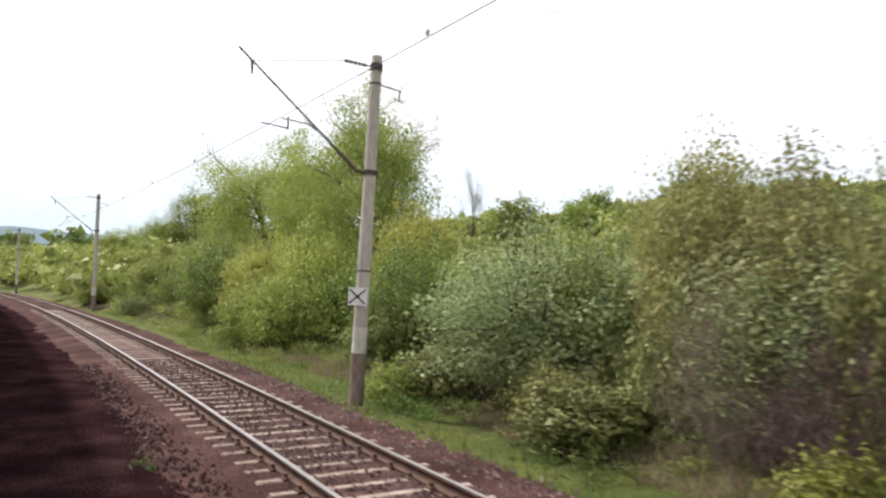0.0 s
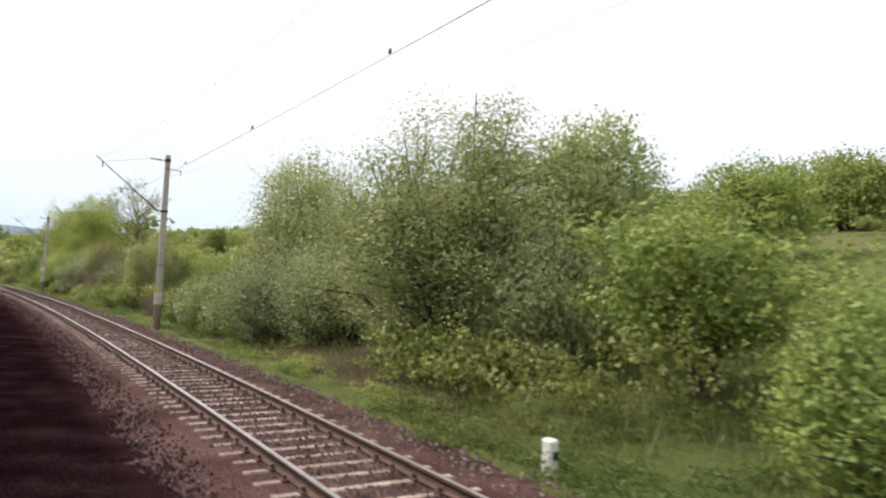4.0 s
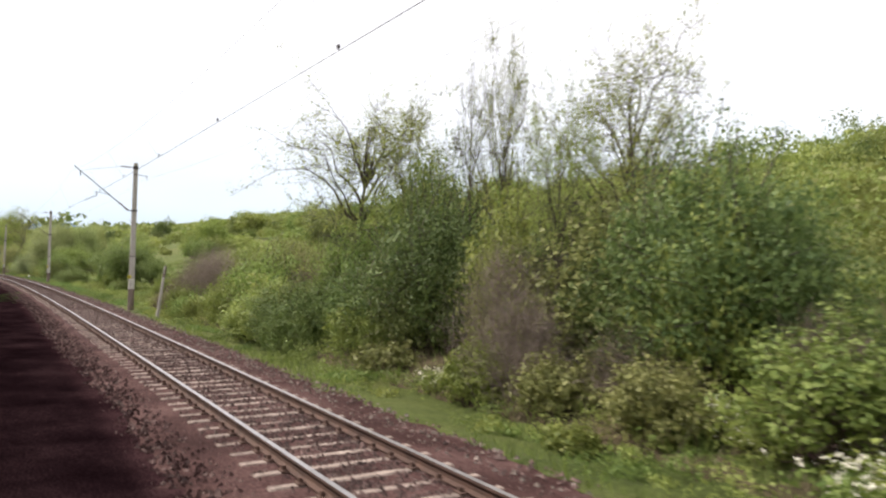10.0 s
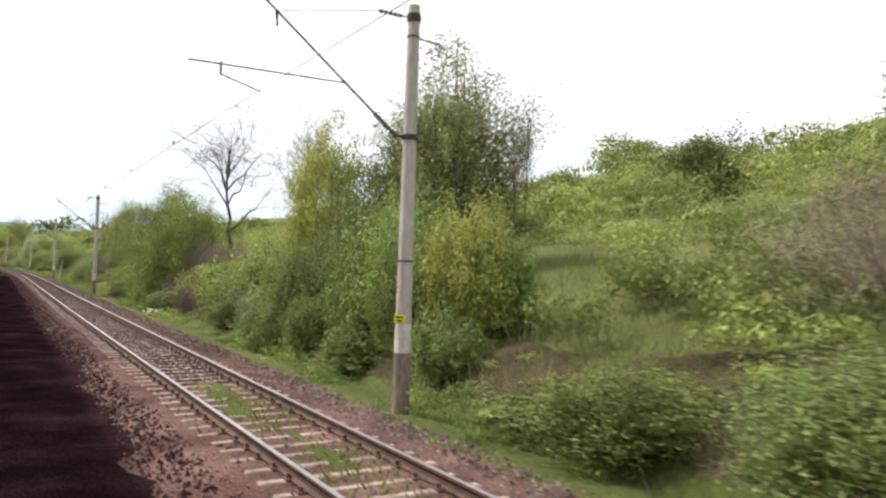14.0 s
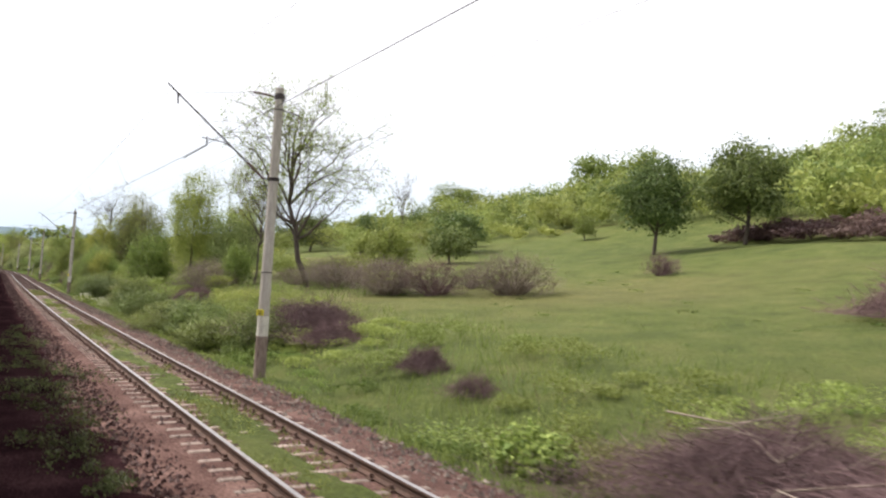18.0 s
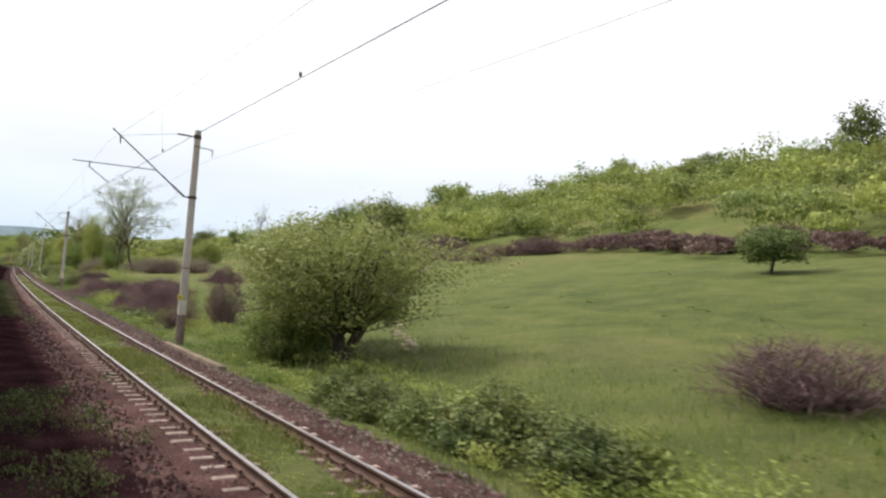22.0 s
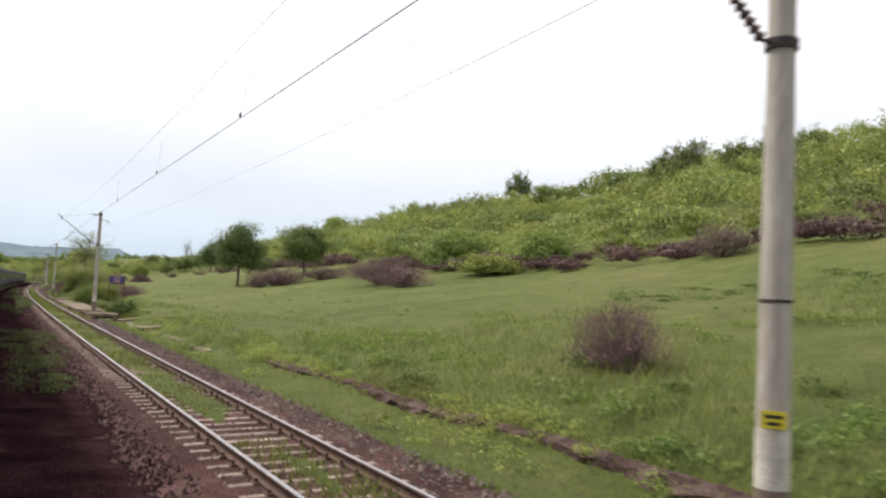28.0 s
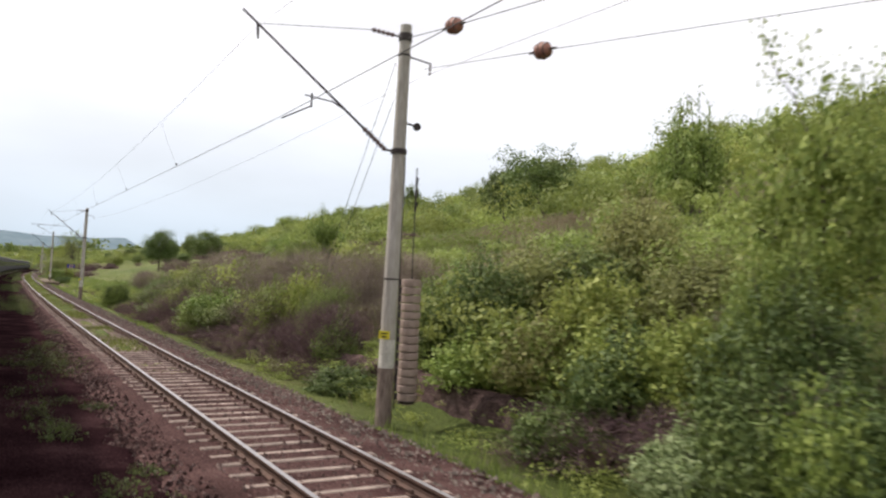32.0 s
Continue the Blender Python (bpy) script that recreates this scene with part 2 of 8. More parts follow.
LEAF = {
    "fresh": leaf_material("leaf_fresh", (0.13, 0.185, 0.038), (0.30, 0.352, 0.09), 0.3),
    "yellow": leaf_material("leaf_yellow", (0.205, 0.255, 0.05), (0.41, 0.445, 0.115), 0.32),
    "deep": leaf_material("leaf_deep", (0.068, 0.10, 0.028), (0.18, 0.222, 0.068), 0.3),
    "silver": leaf_material("leaf_silver", (0.17, 0.215, 0.085), (0.37, 0.41, 0.20), 0.3),
    "willow": leaf_material("leaf_willow", (0.225, 0.265, 0.09), (0.44, 0.47, 0.19), 0.35, 0.15),
    "olive": leaf_material("leaf_olive", (0.13, 0.145, 0.044), (0.285, 0.29, 0.105), 0.3),
    "grass": leaf_material("blade", (0.10, 0.135, 0.03), (0.23, 0.275, 0.072), 0.35, 0.2),
    "herb": leaf_material("leaf_herb", (0.105, 0.148, 0.036), (0.215, 0.258, 0.078), 0.32, 0.15),
    "sallow": leaf_material("leaf_sallow", (0.145, 0.195, 0.055), (0.315, 0.365, 0.12), 0.34, 0.12),
    "dry": leaf_material("blade_dry", (0.14, 0.11, 0.075), (0.29, 0.235, 0.16), 0.2, 0.25),
    "flower": leaf_material("blossom", (0.55, 0.55, 0.42), (0.80, 0.80, 0.62), 0.2, 0.1),
}
BARK = material("bark", (0.045, 0.035, 0.028), (0.13, 0.105, 0.085), 0.95, 3, 30, 0.5, stretch=(1, 1, 0.25))
TWIG = material("twig", (0.075, 0.045, 0.046), (0.215, 0.14, 0.14), 0.95, 2, 20, 0.2, island=0.4)
BARE = material("bare_twig", (0.13, 0.10, 0.08), (0.32, 0.26, 0.21), 0.95, 2, 20, 0.2, island=0.3)
BALLAST = material("ballast", (0.026, 0.013, 0.012), (0.125, 0.074, 0.067), 0.95, 0.7, 20, 1.0, mid=(0.064, 0.034, 0.031), shine=0.05)
REDBED = material("red_ballast", (0.045, 0.024, 0.020), (0.20, 0.125, 0.105), 0.95, 0.9, 20, 1.0, mid=(0.105, 0.060, 0.051), shine=0.05)
GRAVEL = material("gravel", (0.11, 0.085, 0.07), (0.32, 0.27, 0.23), 0.95, 3, 40, 0.3, island=0.5)
BANKSOIL = material("bank_soil", (0.038, 0.026, 0.024), (0.15, 0.108, 0.094), 0.97, 2.5, 18, 1.0, mid=(0.082, 0.055, 0.050), shine=0.03)
# nearly black: the train's shade on the near bed is put into this colour
SHADED_BED = material("shaded_bed", (0.009, 0.004, 0.005), (0.055, 0.029, 0.030), 1.0, 0.9, 26, 1.0, mid=(0.023, 0.011, 0.0125), shine=0.0)
LITTER = material("leaf_litter", (0.028, 0.021, 0.015), (0.115, 0.085, 0.055), 0.97, 0.5, 14, 1.0, mid=(0.058, 0.05, 0.026), shine=0.05)
STONE = material("ballast_stone", (0.045, 0.026, 0.023), (0.20, 0.135, 0.12), 0.9, 3, 40, 0.3, island=0.9)
# stones darkened in colour to break up the painted shade's edge
SHADED_STONE = material("shaded_stone", (0.020, 0.010, 0.010), (0.095, 0.056, 0.052), 0.95, 3, 40, 0.3, island=0.7, shine=0.05)
SLEEPER = material("sleeper_concrete", (0.11, 0.080, 0.065), (0.40, 0.32, 0.27), 0.9, 5, 40, 0.3, island=0.4)
RUST = material("rail_rust", (0.05, 0.03, 0.024), (0.13, 0.075, 0.055), 0.85, 4, 60, 0.2)
STEEL = material("rail_steel", (0.30, 0.285, 0.28), (0.48, 0.46, 0.45), 0.42, 3, 60, 0.03, metal=0.9)
MAST = material("mast_concrete", (0.26, 0.235, 0.20), (0.46, 0.43, 0.38), 0.9, 1.5, 25, 0.2, stretch=(1, 1, 0.15))
MASTDARK = material("mast_rust_stain", (0.085, 0.06, 0.05), (0.27, 0.215, 0.175), 0.9, 3, 25, 0.2, stretch=(1, 1, 0.2))
BAND = material("worn_white_band", (0.34, 0.32, 0.27), (0.62, 0.60, 0.53), 0.8, 5, 40, 0.1)
PALE = material("pale_paint", (0.55, 0.55, 0.50), (0.74, 0.73, 0.68), 0.7, 4, 40, 0.1)
YELLOW = material("yellow_paint", (0.55, 0.47, 0.03), (0.72, 0.62, 0.05), 0.6, 8, 60, 0.05)
BLACK = material("black_paint", (0.012, 0.012, 0.012), (0.03, 0.03, 0.03), 0.6, 8, 60, 0.05)
IRON = material("dark_iron", (0.03, 0.025, 0.024), (0.075, 0.06, 0.055), 0.7, 5, 50, 0.1, metal=0.3)
GLAZE = material("insulator_glaze", (0.06, 0.03, 0.025), (0.12, 0.07, 0.055), 0.35, 6, 50, 0.02)
WIRE = material("wire_copper", (0.05, 0.045, 0.045), (0.10, 0.09, 0.09), 0.6, 2, 20, 0.0, metal=0.5)
SLABC = material("platform_concrete", (0.085, 0.063, 0.043), (0.25, 0.195, 0.14), 0.92, 1.5, 35, 0.4, island=0.15)
BLUE = material("sign_blue", (0.035, 0.04, 0.17), (0.06, 0.065, 0.26), 0.5, 6, 50, 0.03)
ORANGE = material("sign_letter", (0.62, 0.36, 0.16), (0.74, 0.46, 0.22), 0.6, 8, 60, 0.02)
SIGNPOST = material("post_rust", (0.06, 0.025, 0.02), (0.13, 0.06, 0.045), 0.8, 5, 50, 0.1)
WEIGHT = material("weight_concrete", (0.22, 0.16, 0.13), (0.42, 0.33, 0.28), 0.9, 4, 40, 0.3, island=0.15)
BRICKRED = material("red_insulator", (0.20, 0.08, 0.06), (0.36, 0.17, 0.12), 0.5, 5, 40, 0.1)
EARTH = material("bare_earth", (0.055, 0.036, 0.033), (0.17, 0.12, 0.105), 0.95, 1.2, 22, 0.9)
PATHSTONE = material("path_stone", (0.13, 0.105, 0.075), (0.33, 0.28, 0.21), 0.95, 2, 25, 0.3, island=0.2)


def ground_material():
    m = bpy.data.materials.new("meadow_ground")
    m.use_nodes = True
    n, l = m.node_tree.nodes, m.node_tree.links
    bs = n["Principled BSDF"]
    co = n.new("ShaderNodeTexCoord")

    def noise_at(scale, detail=5.0, rough=0.6):
        t = n.new("ShaderNodeTexNoise")
        t.inputs["Scale"].default_value, t.inputs["Detail"].default_value, t.inputs["Roughness"].default_value = scale, detail, rough
        l.new(co.outputs["Object"], t.inputs["Vector"])
        return t

    def ramp_of(src, stops):
        r = n.new("ShaderNodeValToRGB")
        r.color_ramp.elements[0].position, r.color_ramp.elements[0].color = stops[0][0], rgb(stops[0][1])
        r.color_ramp.elements[1].position, r.color_ramp.elements[1].color = stops[-1][0], rgb(stops[-1][1])
        for p_, c_ in stops[1:-1]:
            r.color_ramp.elements.new(p_).color = rgb(c_)
        l.new(src.outputs["Fac"], r.inputs["Fac"])
        return r

    def blend(kind, fac, a, b):
        x = n.new("ShaderNodeMix")
        x.data_type, x.blend_type = "RGBA", kind
        x.inputs["Factor"].default_value = fac
        l.new(a, x.inputs["A"])
        l.new(b, x.inputs["B"])
        return x.outputs["Result"]

    big = ramp_of(noise_at(0.045), [(0.35, (0.070, 0.092, 0.024)), (0.5, (0.098, 0.120, 0.031)), (0.66, (0.155, 0.138, 0.056))])
    mid = ramp_of(noise_at(0.55), [(0.35, (0.058, 0.077, 0.021)), (0.5, (0.095, 0.119, 0.031)), (0.68, (0.155, 0.158, 0.054))])
    fin = ramp_of(noise_at(9.0, 8.0, 0.75), [(0.3, (0.45, 0.45, 0.45)), (0.7, (1.45, 1.45, 1.4))])
    c = blend("MIX", 0.5, big.outputs["Color"], mid.outputs["Color"])
    c = blend("MULTIPLY", 0.85, c, fin.outputs["Color"])
    l.new(c, bs.inputs["Base Color"])
    bs.inputs["Roughness"].default_value = 0.95
    bs.inputs["Specular IOR Level"].default_value = 0.15
    bp = n.new("ShaderNodeBump")
    bp.inputs["Strength"].default_value, bp.inputs["Distance"].default_value = 0.8, 0.12
    l.new(noise_at(14.0, 8.0, 0.8).outputs["Fac"], bp.inputs["Height"])
    l.new(bp.outputs["Normal"], bs.inputs["Normal"])
    return m


MEADOW = ground_material()
# blue-grey of distance haze, painted as the ridge's base colour
RIDGE = material("hazed_ridge", (0.12, 0.165, 0.19), (0.165, 0.21, 0.235), 1.0, 0.01, 0.05, 0.0, shine=0.0)


# ---- building blocks ----
def mesh_of(name, verts, faces, mats, smooth_faces=False, index=None):
    me = bpy.data.meshes.new(name)
    me.from_pydata([tuple(v) for v in verts] if not isinstance(verts, list) else verts, [], faces)
    for m in (mats if isinstance(mats, (list, tuple)) else [mats]):
        me.materials.append(m)
    if index is not None:
        me.polygons.foreach_set("material_index", index)
    if smooth_faces:
        me.polygons.foreach_set("use_smooth", [True] * len(me.polygons))
    me.update()
    return me


def part(name, bm, mat, parent=None, label="", m=None):
    """Links a bmesh as one mesh object under a thing or a part."""
    me = bpy.data.meshes.new(name)
    bm.to_mesh(me)
    bm.free()
    me.materials.append(mat)
    ob = new(name, me)
    if parent is not None:
        ob.parent = parent
    if m is not None:
        ob.matrix_basis = m
    return tagged(ob, label) if label else ob


def child(name, me, parent=None, label="", m=None):
    ob = new(name, me)
    if parent is not None:
        ob.parent = parent
    if m is not None:
        ob.matrix_basis = m
    return tagged(ob, label) if label else ob


def box(sx, sy, sz, bevel=0.0, m=None, bm=None):
    bm = bm or bmesh.new()
    r = bmesh.ops.create_cube(bm, size=1.0, matrix=(m or Matrix()) @ Matrix.Diagonal((sx, sy, sz, 1)))
    if bevel:
        es = list({e for v in r["verts"] for e in v.link_edges})
        bmesh.ops.bevel(bm, geom=es, offset=bevel, segments=1, affect="EDGES")
    return bm


def rod(a, b, r0, r1=None, seg=8, bm=None):
    """A tapered round bar from a to b."""
    bm = bm or bmesh.new()
    a, b = Vector(a), Vector(b)
    d = b - a
    m = Matrix.Translation((a + b) / 2) @ d.to_track_quat("Z", "Y").to_matrix().to_4x4()
    bmesh.ops.create_cone(bm, cap_ends=True, segments=seg, radius1=r0, radius2=r0 if r1 is None else r1, depth=d.length, matrix=m)
    return bm


def thing(name, label, category, m, group="", kind=""):
    ob = new(name)
    ob.matrix_basis = m
    return tagged(ob, label, category, group, kind)


# ---- the land ----
def lat_steps():
    return np.concatenate([[-700, -400, -200, -100, -50, -25, -12, -7, -4, -2.5], np.arange(-1, 17, 1.0), np.arange(18, 60, 3.0),
                           np.arange(62, 230, 7.0), [250, 300, 380, 500, 700, 1000, 1500, 2200]])


def build_ground():
    lats = lat_steps()
    ss = np.concatenate([[-2600, -2100, -1700, -1400, -1150, -950, -800, -650, -520, -430, -370, -330], np.arange(-300, 661, 5.0), [680, 720, 800, 950, 1200, 1600, 2200]])
    S, L = np.meshgrid(ss, lats, indexing="ij")
    X, Y = line_xy(S, L)
    Z = land(S, L)
    rng = np.random.default_rng(5)
    Z = Z + rng.normal(0, 0.05, Z.shape) * smooth(9, 20, L)
    n, k = S.shape
    v = np.stack([X, Y, Z], -1).reshape(-1, 3).tolist()
    i = np.arange(n * k).reshape(n, k)
    f = np.stack([i[:-1, :-1], i[1:, :-1], i[1:, 1:], i[:-1, 1:]], -1).reshape(-1, 4).tolist()
    ob = new("ground", mesh_of("ground", v, f, MEADOW, True))
    tagged(ob, "grassy green meadow rising to a low hillside", "ground", kind="structure")


build_ground()


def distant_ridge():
    """Hills far off beyond the start of the line, haze put into their blue-grey."""
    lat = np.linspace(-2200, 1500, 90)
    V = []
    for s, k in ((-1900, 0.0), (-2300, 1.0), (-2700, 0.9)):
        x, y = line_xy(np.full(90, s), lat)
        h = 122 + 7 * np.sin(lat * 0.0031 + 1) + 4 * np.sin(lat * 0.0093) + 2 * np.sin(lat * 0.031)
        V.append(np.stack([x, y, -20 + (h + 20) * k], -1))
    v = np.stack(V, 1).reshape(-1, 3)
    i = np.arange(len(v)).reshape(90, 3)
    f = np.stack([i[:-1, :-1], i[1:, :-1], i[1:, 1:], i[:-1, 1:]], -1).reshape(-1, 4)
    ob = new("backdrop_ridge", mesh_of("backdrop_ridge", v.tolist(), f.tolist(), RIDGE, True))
    tagged(ob, "distant wooded ridge with blue-grey haze in its colour", "hills", kind="structure")


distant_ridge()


def sweep(name, section, s0, s1, step, mats, index=None, closed=True):
    """A cross-section of (lat, z) points drawn along the line."""
    ss = np.arange(s0, s1 + step / 2, step)
    pts = np.array(section, float)
    k = len(pts)
    v = []
    for lat, z in pts:
        x, y = line_xy(ss, np.full(len(ss), lat))
        v.append(np.stack([x, y, np.full(len(ss), z)], -1))
    v = np.stack(v, 1).reshape(-1, 3).tolist()
    f, mi = [], []
    m = k if closed else k - 1
    for a in range(len(ss) - 1):
        for b in range(m):
            c = (b + 1) % k
            f.append((a * k + b, a * k + c, (a + 1) * k + c, (a + 1) * k + b))
            mi.append(index[b] if index else 0)
    return mesh_of(name, v, f, mats, False, mi)


NEAR = 3.446          # lateral place of the near rail of the second line
FAR = NEAR + 1.505
MIDTRACK = NEAR + 0.7525
BED = [(8.0, -0.75), (6.6, -0.30), (MIDTRACK + 1.55, -0.215), (MIDTRACK + 1.2, -0.182), (MIDTRACK - 1.2, -0.182), (MIDTRACK - 1.6, -0.215), (2.1, -0.31), (1.4, -0.33)]
for a, b, m, word in ((-320, 220, BALLAST, "dark brown"), (220, 325, REDBED, "reddish brown"), (325, 690, BALLAST, "dark brown")):
    bed = new("ballast_bed", sweep("ballast_bed", BED, a, b, 5, m, closed=False))
    tagged(bed, word + " railway ballast under the second track", "ballast", kind="structure")


def own_bed():
    """Bed of the near track, train's shade in its colour, ragged edge over brown ballast."""
    ss = np.arange(-320.0, 690.1, 0.3)
    rng = np.random.default_rng(41)
    edge = 2.15 + 0.14 * np.sin(ss * 0.21) + 0.10 * np.sin(ss * 0.83 + 1) + rng.normal(0, 0.16, len(ss))
    rows = []
    for lat, z in ((edge, -0.315), (edge - 0.12, -0.285), (np.full(len(ss), 1.5), -0.26), (np.full(len(ss), 0.9), -0.24), (np.full(len(ss), -2.2), -0.24), (np.full(len(ss), -4.0), -0.9)):
        x, y = line_xy(ss, lat)
        rows.append(np.stack([x, y, z + (rng.normal(0, 0.012, len(ss)) if z > -0.3 else 0) + np.zeros(len(ss))], -1))
    k = len(rows)
    v = np.stack(rows, 1).reshape(-1, 3)
    i = np.arange(len(v)).reshape(len(ss), k)
    f = np.stack([i[:-1, :-1], i[:-1, 1:], i[1:, 1:], i[1:, :-1]], -1).reshape(-1, 4)
    ob = new("own_track_bed", mesh_of("own_track_bed", v.tolist(), f.tolist(), SHADED_BED))
    tagged(ob, "ballast of the near track, its colour darkened for the train's shade", "ballast", kind="structure")


own_bed()


def rail_section(lat):
    c = [(-0.036, 0.0), (0.036, 0.0), (0.036, -0.035), (0.009, -0.055), (0.009, -0.13), (0.07, -0.15), (0.07, -0.165), (-0.07, -0.165), (-0.07, -0.15), (-0.009, -0.13), (-0.009, -0.055), (-0.036, -0.035)]
    return [(lat + a, z) for a, z in c]


RAIL_FACES = [1] + [0] * 11


def sleeper_mesh():
    bm = box(0.17, 2.5, 0.2, 0.03)
    for v in bm.verts:
        if v.co.z > 0 and abs(v.co.y) < 0.5:
            v.co.z -= 0.03
    me = bpy.data.meshes.new("sleeper")
    bm.to_mesh(me)
    bm.free()
    me.materials.append(SLEEPER)
    return me


SLEEPER_ME = sleeper_mesh()


def clip_mesh():
    bm = bmesh.new()
    for y in (-0.7525, 0.7525):
        box(0.16, 0.30, 0.02, 0, Matrix.Translation((0, y, 0.012)), bm)
        for k in (-0.1, 0.1):
            box(0.05, 0.05, 0.06, 0, Matrix.Translation((0, y + k, 0.05)), bm)
    me = bpy.data.meshes.new("rail_fastening")
    bm.to_mesh(me)
    bm.free()
    me.materials.append(RUST)
    return me


CLIP_ME = clip_mesh()


def build_track():
    rng = random.Random(3)
    for a in range(-60, 570, 30):
        t = thing("track_panel", "railway track with rusty rails on concrete sleepers", "railway track", Matrix(), "track panels", "structure")
        for lat in (NEAR, FAR):
            child("rail", sweep("rail", rail_section(lat), a, a + 30, 5, [RUST, STEEL], RAIL_FACES), t, "rusty steel rail with a polished top")
        for k in range(50):
            s = a + 0.3 + 0.6 * k + rng.uniform(-0.03, 0.03)
            m = at(s, MIDTRACK + rng.uniform(-0.03, 0.03), -0.265 + rng.uniform(-0.012, 0.006), rng.uniform(-1.2, 1.2))
            sl = child("sleeper", SLEEPER_ME, t, "", m)
            child("rail_fastening", CLIP_ME, sl, "rusty rail fastening", Matrix.Translation((0, 0, 0.098)))
    far = thing("far_track", "railway track curving away", "railway track", Matrix(), "", "structure")
    for lat in (NEAR, FAR):
        child("rail", sweep("rail", rail_section(lat), -320, -60, 5, [RUST, STEEL], RAIL_FACES), far)
        child("rail", sweep("rail", rail_section(lat), 570, 690, 5, [RUST, STEEL], RAIL_FACES), far)
    mine = thing("own_track", "rails of the near line on dark ballast", "railway track", Matrix(), "", "structure")
    for lat in (-0.95, -2.455):
        child("rail", sweep("rail", rail_section(lat), -320, 690, 5, [RUST, STEEL], RAIL_FACES), mine)


build_track()


def build_stones(name, label, mat, seed, n, s0, s1, l0, l1):
    """Loose stones over the ballast, as one spread."""
    rng = np.random.default_rng(seed)
    s = rng.uniform(s0, s1, n)
    lat = rng.uniform(l0, l1, n)
    keep = (np.abs(lat - MIDTRACK) > 0.0)
    s, lat = s[keep], lat[keep]
    n = len(s)
    x, y = line_xy(s, lat)
    z = np.where(lat > 6.55, -0.34, np.where(np.abs(lat - MIDTRACK) < 1.25, -0.188, -0.225)) + rng.uniform(-0.012, 0.02, n)
    z = np.where(lat < MIDTRACK - 1.6, -0.215 - (MIDTRACK - 1.6 - lat) * 0.115 / max(MIDTRACK - 3.35, 0.1), z)
    r = rng.uniform(0.025, 0.062, n)
    base = np.array([(1, 0, -0.2), (-0.5, 0.87, -0.2), (-0.5, -0.87, -0.2), (0, 0, 0.75)], float)
    v = base[None] * r[:, None, None] * rng.uniform(0.6, 1.3, (n, 4, 3))
    a = rng.uniform(0, 6.28, n)
    ca, sa = np.cos(a)[:, None], np.sin(a)[:, None]
    v = np.stack([v[..., 0] * ca - v[..., 1] * sa, v[..., 0] * sa + v[..., 1] * ca, v[..., 2]], -1)
    v += np.stack([x, y, z], -1)[:, None]
    tri = np.array([(0, 1, 3), (1, 2, 3), (2, 0, 3)])
    f = (np.arange(n)[:, None, None] * 4 + tri[None]).reshape(-1, 3)
    ob = new(name, mesh_of(name, v.reshape(-1, 3).tolist(), f.tolist(), mat))
    tagged(ob, label, "stones", kind="stuff")


build_stones("ballast_stones", "loose brown ballast stones", STONE, 11, 100000, -25, 556, 1.5, 6.9)
build_stones("ballast_stones", "brown ballast stones lying over the sleepers", STONE, 15, 52000, -25, 225, MIDTRACK - 0.66, MIDTRACK + 0.66)
# dark stones carry the painted train shade raggedly onto the brown ballast
build_stones("dark_stones", "stones beside the near track, coloured dark for the train's shade", SHADED_STONE, 14, 40000, -25, 556, 1.75, 2.75)
build_stones("gravel", "pale gravel on the shoulder of the track", GRAVEL, 12, 26000, 225, 556, 5.35, 6.9)
build_stones("gravel", "few pale stones on the shoulder of the track", GRAVEL, 13, 6000, -25, 225, 5.5, 6.9)


# ---- masts and wires ----
def cyl_ribbed(a, b, r_in, r_out, n):
    """An insulator: a rod with n sheds."""
    bm = rod(a, b, r_in, seg=8)
    a, b = Vector(a), Vector(b)
    for k in range(n):
        p = a.lerp(b, (k + 0.5) / n)
        d = (b - a).normalized() * ((b - a).length / n * 0.22)
        rod(p - d, p + d, r_out, r_out * 0.7, 10, bm)
    return bm


TOPZ = 7.62
ARM_Y = -2.72      # cantilever tip, from the mast
ZIG = 0.25


